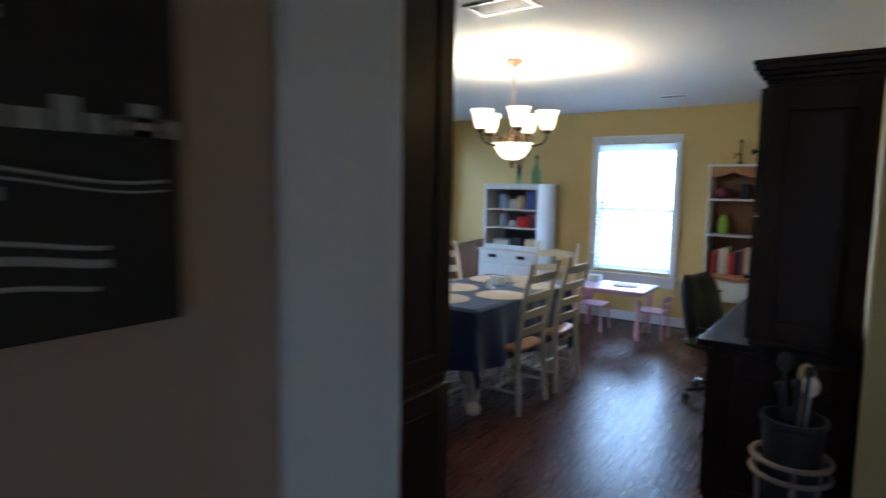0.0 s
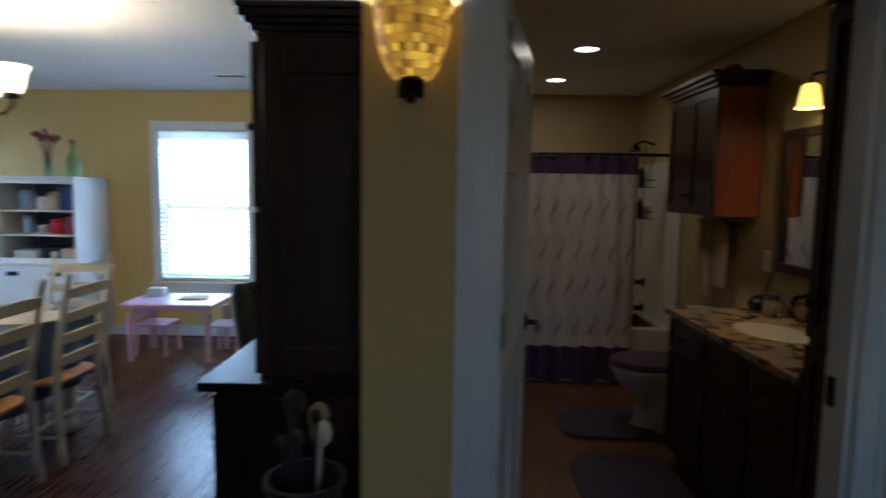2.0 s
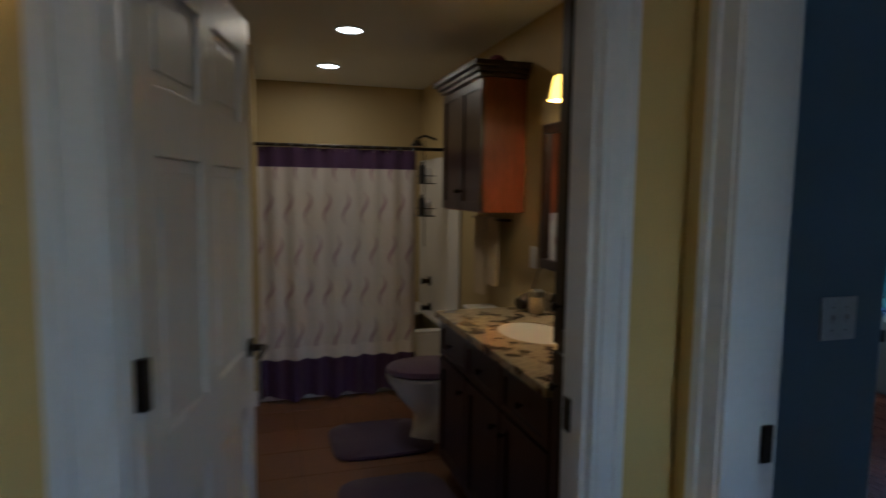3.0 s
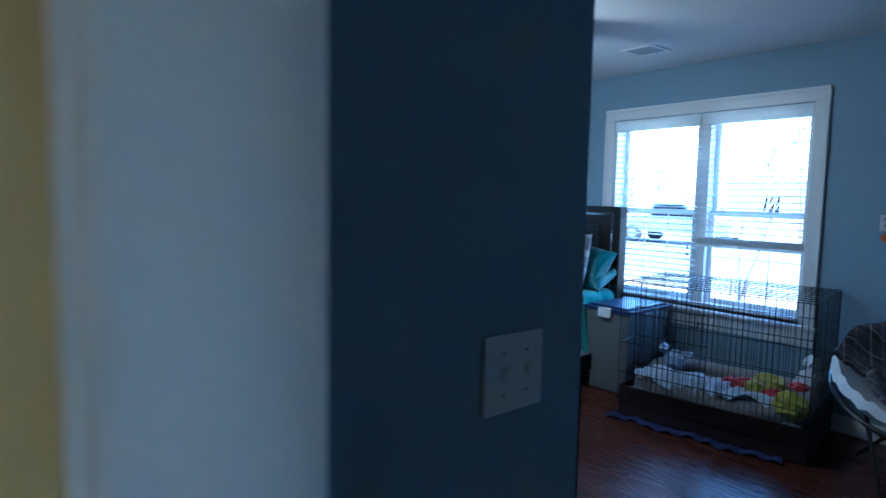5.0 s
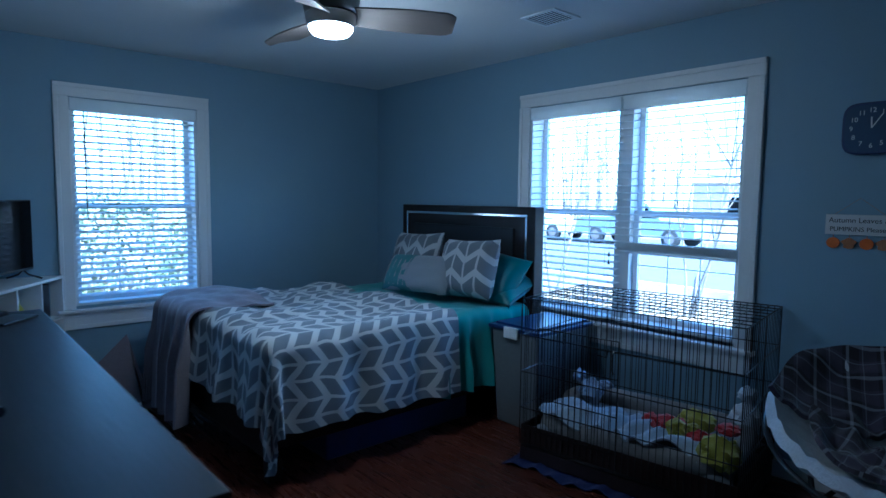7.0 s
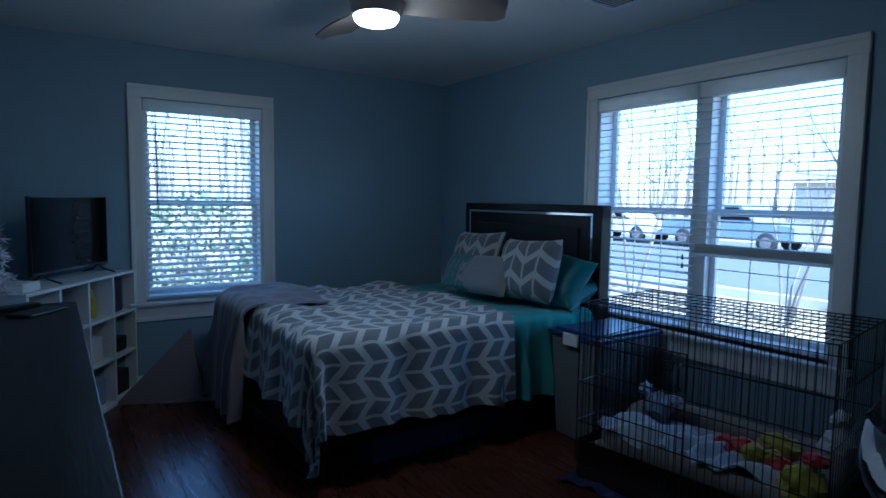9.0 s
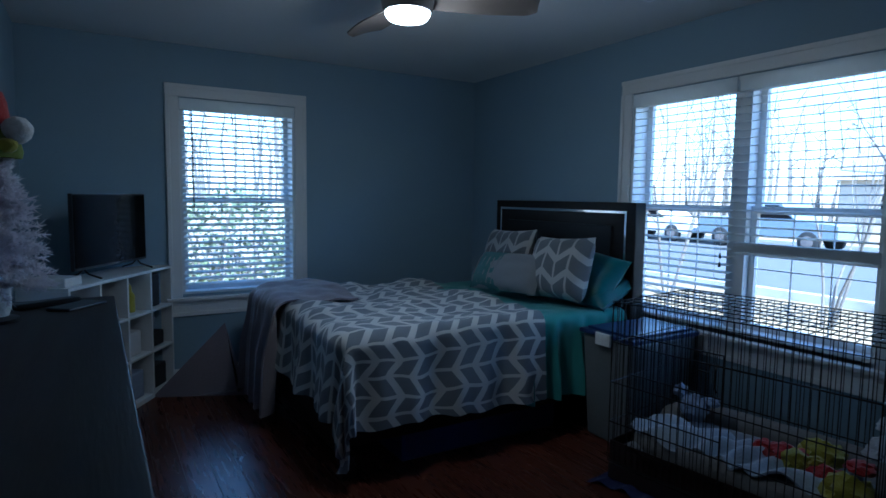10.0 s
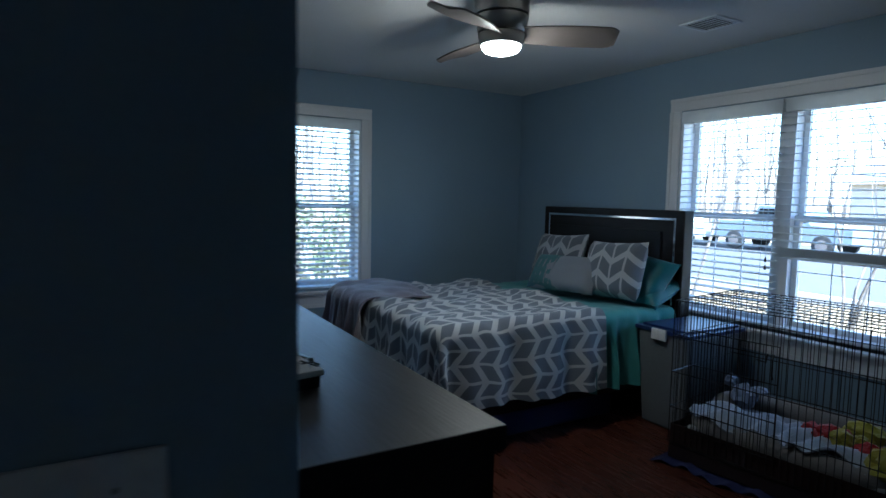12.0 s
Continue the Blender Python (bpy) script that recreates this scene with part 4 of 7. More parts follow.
def rug(name, at, w, d, mat, label, notch=False, r=0.06):
    def edge(a):
        c, s = math.cos(a), math.sin(a)
        n = 5.0
        q = (abs(c) ** n + abs(s) ** n) ** (-1 / n)
        return c * q * w / 2, s * q * d / 2
    bm = bmesh.new()
    seg = 48
    rings = []
    for k, z in ((1.0, 0.001), (1.0, 0.012), (0.97, 0.020), (0.6, 0.022), (0.2, 0.021)):
        rings.append([bm.verts.new((edge(2 * math.pi * i / seg)[0] * k, edge(2 * math.pi * i / seg)[1] * k, z + 0.003 * noise.noise(Vector((i * 0.4, k * 4, w))))) for i in range(seg)])
    for a, b in zip(rings, rings[1:]):
        for i in range(seg):
            j = (i + 1) % seg
            bm.faces.new((a[i], a[j], b[j], b[i]))
    bm.faces.new(rings[0][::-1])
    bm.faces.new(rings[-1])
    return solid(name, bm, mat, label, "bath mat", at, True)


rug("toilet_mat", pose(1.68, 4.97, 0), 0.60, 0.52, PURPLE, "dark purple plush mat round the toilet base")
rug("bath_mat", pose(1.62, 4.08, 0), 0.56, 0.82, PURPLE, "dark purple plush mat before the vanity")

tub = thing("bathtub", "white bathtub behind the shower curtain", "bathtub", pose(0.975, 5.81, 0))
part("apron", rbox(0.0, 1.48, 0.0, 0.07, 0.0, 0.42, 0.01, 3), PORC, tub)
bm = bmesh.new()
for x0, x1, y0, y1 in ((0.0, 1.48, 0.0, 0.09), (0.0, 1.48, 0.72, 1.185), (0.0, 0.1, 0.09, 0.72), (1.38, 1.48, 0.09, 0.72)):
    box(bm, x0, x1, y0, y1, 0.4201, 0.44)
box(bm, 0.1, 1.38, 0.09, 0.72, 0.08, 0.1)
part("rim", bm, PORC, tub)
part("surround", rbox(1.462, 1.48, 0.0, 1.185, 0.441, 1.78, 0.003), PORC, tub, "white shower surround panel")
cur = thing("shower_curtain", "cream shower curtain with swirls and purple bands", "curtain", pose(0.99, 5.745, 0))


def curt(a, b):
    u, z = a * 1.095, 0.03 + b * 1.755
    amp = 0.028 * (1 - 0.45 * b)
    return Vector((u, amp * math.sin(u * 46) + 0.012 * math.sin(u * 17 + 1) + 0.01 * noise.noise(Vector((u * 5, z * 1.5, 0))), z + (0.02 * math.sin(u * 23) if b < 0.01 else 0)))


part("curtain_cloth", grid(150, 40, curt, lambda a, b: (a * 1.42, 0.01 + b * 1.755), 0.002), CURTAIN, cur, "", True)
bm = bmesh.new()
tube(bm, [(-0.02, 0.0, 1.80), (1.468, 0.0, 1.80)], 0.0125, 10)
part("curtain_rod", bm, BRONZE, cur, "dark bronze rod", True)
for i in range(12):
    bm = bmesh.new()
    x = 0.03 + i * 0.094
    tube(bm, [(x, 0.02 * math.cos(q), 1.79 + 0.026 * math.sin(q)) for q in [2 * math.pi * k / 12 for k in range(12)]], 0.0025, 6, True)
    part("curtain_ring", bm, NICKEL, cur)
arm = thing("shower_fitting", "dark bronze shower arm and head", "shower head", pose(2.45, 6.5, 1.94))
bm = bmesh.new()
tube(bm, [(0, 0, 0), (-0.10, 0, 0.03), (-0.17, 0, 0.0)], 0.01, 8)
lathe(bm, [(0.012, 0.0), (0.05, -0.05), (0.05, -0.06)], 16, at=(-0.17, 0, 0.0))
part("spray_head", bm, BRONZE, arm, "", True)
cad = thing("shower_caddy", "dark wire caddy with bottles on the shower wall", "shower caddy", pose(2.27, 6.12, 1.30))
for z in (0.0, 0.26):
    bm = bmesh.new()
    for y in (0.0, 0.16):
        tube(bm, [(-0.07, y, z), (0.07, y, z)], 0.004, 6)
        tube(bm, [(-0.07, y, z + 0.06), (0.07, y, z + 0.06)], 0.004, 6)
    for i in range(8):
        tube(bm, [(-0.07 + i * 0.02, 0, z), (-0.07 + i * 0.02, 0.16, z)], 0.002, 5)
    part("basket", bm, WIRE, cad)
    for k, (mm, hh) in enumerate(((BLACKTHING, 0.17), (OFFWHITE, 0.14))):
        bm = bmesh.new()
        lathe(bm, [(0.026, z + 0.005), (0.028, z + 0.02), (0.028, z + hh * 0.8), (0.012, z + hh * 0.88), (0.012, z + hh)], 14, at=(-0.03 + k * 0.06, 0.06, 0))
        part("bottle", bm, mm, cad, "", True)
bm = bmesh.new()
tube(bm, [(0, 0.08, -0.25), (0, 0.08, 0.6)], 0.004, 6)
part("hanger", bm, WIRE, cad)
for z in (0.46, 0.70):
    bm = bmesh.new()
    lathe(bm, [(0.045, 0.0), (0.045, 0.01), (0.02, 0.02), (0.02, 0.05), (0.028, 0.055), (0.028, 0.075)], 16, m=pose(2.435, 6.60, z, 0, -90, 0))
    solid("shower_valve", bm, BRONZE, "dark bronze shower valve knob", "valve", None, True)
tr = thing("towel_ring", "hand towels hanging from a dark bar", "towel", pose(2.44, 5.05, 1.33))
bm = bmesh.new()
tube(bm, [(0, -0.22, 0), (-0.06, -0.22, 0), (-0.06, 0.28, 0), (0, 0.28, 0)], 0.008, 8)
part("bar", bm, BRONZE, tr, "", True)
for y, mm, ln in ((-0.08, TAN, 0.42), (0.10, TAN, 0.50)):
    part("towel", grid(16, 20, lambda a, b, y=y, ln=ln: Vector((-0.06 + 0.014 * math.sin(a * 14 + b * 2) - 0.012, y - 0.07 + a * 0.15, 0.012 - b * ln)), None, 0.012), mm, tr, "folded hand towel", True)
dry = thing("hair_dryer", "black hair dryer with cord at the vanity", "hair dryer", pose(2.36, 4.40, 0.90))
bm = bmesh.new()
lathe(bm, [(0.03, -0.07), (0.042, -0.04), (0.042, 0.03), (0.028, 0.09)], 18, m=pose(0, 0, 0.03, 0, 80, 20))
part("barrel", bm, BLACKPL, dry, "", True)
bm = bmesh.new()
tube(bm, [(0, 0, 0.0), (0.03, 0.05, 0.03), (0.07, 0.04, 0.16), (0.085, -0.02, 0.24)], 0.004, 6)
part("cord", bm, BLACKPL, dry, "", True)
solid("outlet_plate", rbox(2.448, 2.456, 4.50, 4.58, 1.08, 1.20, 0.003), PLATE, "beige wall outlet plate over the vanity", "outlet")

for dx, dy in ((1.526, 5.155), (1.514, 6.222)):
    dl = thing("recessed_downlight", "lit round recessed ceiling light with white ring", "downlight", pose(dx, dy, 2.44), "recessed lights")
    bm = bmesh.new()
    lathe(bm, [(0.095, -0.001), (0.095, -0.008), (0.07, -0.01), (0.068, -0.003)], 32)
    part("trim_ring", bm, VINYL, dl, "", True)
    bm = bmesh.new()
    lathe(bm, [(0.068, -0.003), (0.068, -0.005), (0.0, -0.006)], 32)
    part("lens", bm, LED, dl, "", True)

# ---------------------------------------------------------------- hall
sc = thing("wall_sconce", "lit amber mosaic glass half-bowl wall sconce", "wall sconce", pose(0.57, 2.648, 0.022))
bm = bmesh.new()
prof = [(0.022, 1.738), (0.045, 1.745), (0.066, 1.775), (0.080, 1.81), (0.088, 1.85), (0.093, 1.885), (0.097, 1.915)]
rows = 12
fine = []
for r in range(rows + 1):
    q = r / rows * (len(prof) - 1)
    i = min(int(q), len(prof) - 2)
    f = q - i
    fine.append((prof[i][0] * (1 - f) + prof[i + 1][0] * f, prof[i][1] * (1 - f) + prof[i + 1][1] * f))
for r in range(rows):
    cnt = 15
    for c in range(cnt):
        a0 = math.pi + math.pi * (c + (0.5 if r % 2 else 0.0) * 0) / cnt
        a1 = math.pi + math.pi * (c + 0.93) / cnt
        jig = random.uniform(-0.0015, 0.0015)
        (r0, z0), (r1, z1) = fine[r], fine[r + 1]
        z1 -= (z1 - z0) * 0.07
        q = [bm.verts.new(((rr + jig) * math.cos(a), (rr + jig) * 1.15 * math.sin(a), z)) for rr, a, z in ((r0, a0, z0), (r0, a1, z0), (r1, a1, z1), (r1, a0, z1))]
        bm.faces.new(q)
part("mosaic_tiles", bm, MOSAIC, sc, "amber and brown mosaic glass tiles")
bm = bmesh.new()
half = [(r - 0.0035, z) for r, z in fine]
vs = [[bm.verts.new((r * math.cos(math.pi + math.pi * i / 24), r * 1.15 * math.sin(math.pi + math.pi * i / 24), z)) for i in range(25)] for r, z in half]
for a, b in zip(vs, vs[1:]):
    for i in range(24):
        bm.faces.new((a[i], a[i + 1], b[i + 1], b[i]))
part("bowl", bm, TAN, sc, "", True)
bm = bmesh.new()
lathe(bm, [(0.003, 1.683), (0.012, 1.69), (0.009, 1.705), (0.016, 1.715), (0.030, 1.735), (0.026, 1.742)], 16, at=(0, -0.03, 0))
box(bm, -0.03, 0.03, -0.02, 0.0, 1.70, 1.90)
part("finial", bm, BRONZE, sc, "", True)

sg = thing("wall_sign", "black chalk-style sign with white lettering on the wall", "sign", pose(-0.118, 0.128, 1.405, 0, 0, 90))
part("board", rbox(-0.40, 0.40, -0.022, -0.001, 0.0, 0.62, 0.003), SIGNBOARD, sg)
strokes = [(0.10, 0.305, 0.272, 0.284), (0.10, 0.265, 0.244, 0.253), (0.188, 0.212, 0.196, 0.236), (0.12, 0.165, 0.166, 0.20)]
xx = 0.17
for k in range(11):
    ww = 0.010 + 0.004 * (k * 3 % 4)
    strokes.append((xx, xx + ww, 0.166, 0.182 + 0.012 * (k * 5 % 3 == 0)))
    xx += ww + 0.0055
strokes += [(0.345, 0.392, 0.166, 0.172), (0.345, 0.392, 0.178, 0.183), (0.14, 0.26, 0.112, 0.122), (0.18, 0.235, 0.09, 0.104)]
for x0, x1, z0, z1 in strokes:
    bm = bmesh.new()
    box(bm, x0, x1, -0.0238, -0.0222, z0, z1)
    part("lettering", bm, CHALK, sg)
for zz, amp, r, x1 in ((0.132, 0.006, 0.0018, 0.388), (0.124, 0.006, 0.0012, 0.388), (0.076, 0.005, 0.0022, 0.335), (0.062, 0.005, 0.004, 0.335), (0.040, 0.005, 0.0022, 0.325)):
    bm = bmesh.new()
    tube(bm, [(0.02 + (x1 - 0.02) * k / 28, -0.0225, zz + amp * math.sin(k * 0.33 + zz * 20)) for k in range(29)], r, 6)
    part("flourish", bm, CHALK, sg)

pan = thing("pantry_cabinet", "tall dark espresso wooden pantry cabinet", "cabinet", pose(-1.05, 0.862, 0))
part("carcass", rbox(0.0, 0.585, 0.0, 0.615, 0.0, 2.20, 0.004), ESPRESSO, pan)
for z0, z1 in ((0.10, 1.02), (1.05, 2.12)):
    bm = bmesh.new()
    x = 0.586
    f = 0.06
    box(bm, x, x + 0.010, 0.012, 0.603, z0 + 0.002, z1 - 0.002)
    leaf = part("door", bm, ESPRESSO, pan)
    for nm, p, q, a, b in (("stile", 0.01, 0.01 + f, z0, z1), ("stile", 0.605 - f, 0.605, z0, z1), ("rail", 0.01 + f, 0.605 - f, z0, z0 + f), ("rail", 0.01 + f, 0.605 - f, z1 - f, z1)):
        part(nm, rbox(x + 0.0101, x + 0.02, p, q, a, b, 0.003, 1), ESPRESSO, leaf)


def switch_plate(at, label, gangs=2):
    s = thing("light_switch", label, "light switch", at, "wall switches")
    w = 0.035 + 0.046 * gangs - 0.01
    part("plate", rbox(-w / 2, w / 2, -0.007, -0.001, -0.057, 0.057, 0.003), PLATE, s)
    for g in range(gangs):
        x = (g - (gangs - 1) / 2) * 0.046
        part("slot", rbox(x - 0.005, x + 0.005, -0.0082, -0.0071, -0.012, 0.012, 0.001, 1), PAPER, s)
        part("toggle", rbox(x - 0.004, x + 0.004, -0.018, -0.0083, -0.001, 0.011, 0.001, 1), PLATE, s)
        for z in (-0.03, 0.03):
            bm = bmesh.new()
            lathe(bm, [(0.0025, -0.0002), (0.0025, 0.001)], 8, m=pose(x, -0.0072, z, 90))
            part("screw", bm, NICKEL, s)


switch_plate(pose(2.440, 2.719, 1.182), "white double light switch beside the bedroom door")

# ---------------------------------------------------------------- dining room
TX0, TX1, TY0, TY1, TTOP = -2.36, -1.57, 3.36, 4.80, 0.745
LEGP = [(0.030, 0.0), (0.040, 0.02), (0.043, 0.045), (0.030, 0.075), (0.022, 0.09), (0.030, 0.11), (0.036, 0.20), (0.042, 0.34), (0.034, 0.46), (0.026, 0.50), (0.036, 0.53), (0.036, 0.60)]
tb = thing("dining_table", "cream dining table with turned legs under a cloth", "table", pose(0, 0, 0))
part("tabletop", rbox(TX0, TX1, TY0, TY1, TTOP - 0.03, TTOP, 0.008), CREAM, tb)
part("table_apron", rbox(TX0 + 0.07, TX1 - 0.07, TY0 + 0.07, TY1 - 0.07, TTOP - 0.12, TTOP - 0.031, 0.004), CREAM, tb)
for x in (TX0 + 0.09, TX1 - 0.09):
    for y in (TY0 + 0.13, TY1 - 0.13):
        bm = bmesh.new()
        lathe(bm, [(r * 1.15, z) for r, z in LEGP], 20, at=(x, y, 0))
        part("leg", bm, CREAM, tb, "", True)
solid("tablecloth", drape(TX0 - 0.42, TX1 + 0.42, TY0 - 0.42, TY1 + 0.42, TX0, TX1, TY0, TY1, TTOP + 0.006, 0.03, 0.022, 7.0, 0.0015, 0.05, 0.003, 1.3, 0.02), NAVY, "navy blue cloth draped over the dining table", "tablecloth", None, True)
for x, y in ((-1.70, 3.90), (-1.70, 4.45), (-2.15, 3.95), (-2.15, 4.50), (-1.95, 3.52), (-1.93, 4.66)):
    bm = bmesh.new()
    lathe(bm, [(0.185, 0.0), (0.187, 0.003), (0.18, 0.006), (0.0, 0.006)], 36)
    solid("placemat", bm, PLACE, "round woven beige placemat on the tablecloth", "placemat", pose(x, y, TTOP + 0.009), True, group="placemats")
bm = bmesh.new()
lathe(bm, [(0.03, 0.0), (0.034, 0.005), (0.036, 0.09), (0.034, 0.09), (0.03, 0.01), (0.0, 0.01)], 20)
solid("drinking_glass", bm, CLEAR, "clear drinking glass on the dining table", "glass", pose(-1.93, 4.12, TTOP + 0.008), True)
solid("napkin_holder", rbox(-0.06, 0.06, -0.025, 0.025, 0.0, 0.07, 0.004), OFFWHITE, "small white napkin holder on the table", "napkin holder", pose(-1.98, 4.30, TTOP + 0.008))


def ladder_chair():
    """Origin on the floor under the seat's middle; the back is at -y, the sitter looks to +y."""
    ch = thing("dining_chair", "cream ladder-back dining chair with an oak seat", "chair", None, "chairs round the dining table")
    bm = bmesh.new()
    n = 28
    rings = []
    for k, z in ((0.92, 0.425), (1.0, 0.436), (1.0, 0.450), (0.95, 0.457), (0.5, 0.450)):
        ring = []
        for i in range(n):
            a = 2 * math.pi * i / n
            c, s = math.cos(a), math.sin(a)
            q = (abs(c) ** 4 + abs(s) ** 4) ** -0.25
            ring.append(bm.verts.new((c * q * (0.21 + 0.015 * s) * k, s * q * 0.20 * k, z)))
        rings.append(ring)
    for a, b in zip(rings, rings[1:]):
        for i in range(n):
            j = (i + 1) % n
            bm.faces.new((a[i], a[j], b[j], b[i]))
    bm.faces.new(rings[0][::-1])
    bm.faces.new(rings[-1])
    part("seat", bm, OAK, ch, "honey oak saddle seat", True)
    for sx in (-1, 1):
        bm = bmesh.new()
        pts = [(sx * 0.205, -0.205, 0.0), (sx * 0.185, -0.175, 0.43), (sx * 0.185, -0.19, 0.62), (sx * 0.19, -0.235, 0.86), (sx * 0.192, -0.27, 1.02)]
        tube(bm, pts, [0.016, 0.021, 0.020, 0.018, 0.015], 10)
        blob(bm, (sx * 0.1925, -0.272, 1.03), 0.018, (1, 1, 1.1), 0.0)
        part("back_post", bm, CREAM, ch, "", True)
        bm = bmesh.new()
        turned = [(0.017, 0.0), (0.023, 0.03), (0.017, 0.05), (0.025, 0.075), (0.018, 0.10), (0.021, 0.18), (0.026, 0.28), (0.018, 0.36), (0.02, 0.43)]
        lathe(bm, turned, 14, m=Matrix.Translation((sx * 0.20, 0.19, 0)) @ pose(0, 0, 0, 4, -sx * 4, 0))
        part("front_leg", bm, CREAM, ch, "", True)
        bm = bmesh.new()
        tube(bm, [(sx * 0.20, -0.198, 0.15), (sx * 0.195, 0.18, 0.15)], [0.010, 0.013], 8)
        part("stretcher", bm, CREAM, ch, "", True)
    bm = bmesh.new()
    tube(bm, [(-0.195, 0.0, 0.15), (0.195, 0.0, 0.15)], 0.011, 8)
    part("stretcher", bm, CREAM, ch, "", True)
    for z in (0.56, 0.68, 0.80, 0.93):
        y = -0.185 - max(0, z - 0.6) * 0.21
        part("back_slat", grid(16, 3, lambda a, b, z=z, y=y: Vector(((a - 0.5) * 0.36, y - 0.028 * (1 - (2 * a - 1) ** 2) - b * 0.012, z + (b - 0.5) * 0.052 + 0.012 * math.sin(math.pi * a) * (1 if b > 0.4 else 0.25))), None, 0.012), CREAM, ch, "", True)
    return ch


c0 = ladder_chair()
c0.matrix_basis = pose(-1.985, 3.40, 0, 0, 0, 0)
for at in (pose(-1.60, 3.845, 0, 0, 0, 90), pose(-1.60, 4.425, 0, 0, 0, 90), pose(-2.34, 3.86, 0, 0, 0, -93), pose(-2.33, 4.42, 0, 0, 0, -88), pose(-1.87, 4.93, 0, 0, 0, 180)):
    copy_thing(c0, at)

ch = thing("chandelier", "antique brass chandelier with five lit glass shades", "chandelier", pose(-1.716, 4.028, 0))
bm = bmesh.new()
lathe(bm, [(0.068, 2.438), (0.068, 2.43), (0.05, 2.41), (0.02, 2.395), (0.012, 2.385)], 24)
part("canopy", bm, ANTIQUE, ch, "", True)
bm = bmesh.new()
for i in range(12):
    z = 2.372 - i * 0.0255
    tube(bm, [(0.011 * math.cos(q) * (1 if i % 2 else 0), 0.011 * math.cos(q) * (0 if i % 2 else 1), z + 0.017 * math.sin(q)) for q in [2 * math.pi * k / 10 for k in range(10)]], 0.0022, 5, True)
part("chain", bm, ANTIQUE, ch, "", True)
bm = bmesh.new()
lathe(bm, [(0.008, 2.088), (0.012, 2.068), (0.024, 2.038), (0.018, 2.008), (0.012, 1.958), (0.03, 1.928), (0.045, 1.903), (0.03, 1.888), (0.012, 1.878)], 18)
part("column", bm, ANTIQUE, ch, "", True)
for k in range(5):
    a = radians(72 * k + 20)
    c, s = math.cos(a), math.sin(a)
    bm = bmesh.new()
    pts = [(0.03, 1.908), (0.08, 1.853), (0.15, 1.833), (0.215, 1.853), (0.245, 1.888), (0.245, 1.923)]
    tube(bm, [(r * c, r * s, z) for r, z in pts], 0.009, 8)
    tube(bm, [(r * c, r * s, z) for r, z in ((0.10, 1.850), (0.09, 1.888), (0.12, 1.913), (0.15, 1.893), (0.135, 1.873))], 0.006, 6)
    lathe(bm, [(0.012, 1.918), (0.032, 1.923), (0.036, 2.0), (0.03, 1.942)], 14, at=(0.245 * c, 0.245 * s, 0))
    arm_ = part("arm", bm, ANTIQUE, ch, "", True)
    bm = bmesh.new()
    lathe(bm, [(0.030, 1.942), (0.046, 1.958), (0.058, 1.998), (0.064, 2.038), (0.078, 2.073), (0.083, 2.080), (0.078, 2.078), (0.06, 2.038), (0.053, 1.998), (0.04, 1.962), (0.0, 1.950)], 24, at=(0.245 * c, 0.245 * s, 0))
    part("shade", bm, SHADE, ch, "lit frosted glass bell shade", True)
bm = bmesh.new()
lathe(bm, [(0.0, 1.733), (0.05, 1.738), (0.09, 1.763), (0.12, 1.808), (0.135, 1.843), (0.15, 1.853), (0.14, 1.850), (0.10, 1.798), (0.05, 1.753), (0.0, 1.748)], 28)
part("bowl", bm, SHADE, ch, "lit frosted glass bowl", True)
bm = bmesh.new()
lathe(bm, [(0.002, 1.673), (0.012, 1.683), (0.007, 1.698), (0.022, 1.710), (0.016, 1.728)], 14)
part("finial", bm, ANTIQUE, ch, "", True)

# white china hutch in the far corner
HX, HY = -3.51, 6.52
hu = thing("china_hutch", "white hutch with open shelves over drawers", "hutch", pose(HX, HY, 0))
W = 0.75
part("base", rbox(-0.05, W + 0.01, 0.0, 0.53, 0.06, 0.755, 0.004), WHITEWOOD, hu)
part("plinth", rbox(-0.03, W - 0.01, 0.02, 0.53, 0.0, 0.06, 0.003), WHITEWOOD, hu)
part("counter", rbox(-0.065, W + 0.02, -0.02, 0.53, 0.756, 0.778, 0.005), CREAM, hu)
for i in range(2):
    x0 = -0.04 + i * 0.395
    d = part("drawer", rbox(x0 + 0.01, x0 + 0.385, -0.018, -0.001, 0.60, 0.735, 0.004), WHITEWOOD, hu)
    bm = bmesh.new()
    xm = x0 + 0.198
    tube(bm, [(xm - 0.045, -0.02, 0.69), (xm - 0.04, -0.04, 0.68), (xm + 0.04, -0.04, 0.68), (xm + 0.045, -0.02, 0.69)], 0.006, 8)
    box(bm, xm - 0.055, xm + 0.055, -0.022, -0.018, 0.67, 0.71)
    part("handle", bm, BRONZE, d, "", True)
    part("door", rbox(x0 + 0.01, x0 + 0.385, -0.018, -0.001, 0.10, 0.58, 0.004), WHITEWOOD, hu)
for nm, x0, x1 in (("side", 0.0, 0.028), ("side", W - 0.028, W)):
    part(nm, rbox(x0, x1, 0.02, 0.53, 0.779, 1.555, 0.003), WHITEWOOD, hu)
part("top", rbox(-0.012, W + 0.012, 0.005, 0.53, 1.556, 1.582, 0.006), WHITEWOOD, hu)
# Back panel in a darker grey than the rest of the hutch.
part("back", rbox(0.028, W - 0.028, 0.515, 0.53, 0.779, 1.555, 0.002), GREYCL, hu, "darker grey back panel")
part("rail", rbox(0.028, W - 0.028, 0.022, 0.042, 1.515, 1.555, 0.003), WHITEWOOD, hu)
part("lip", rbox(0.028, W - 0.028, 0.022, 0.042, 0.779, 0.83, 0.003), WHITEWOOD, hu)
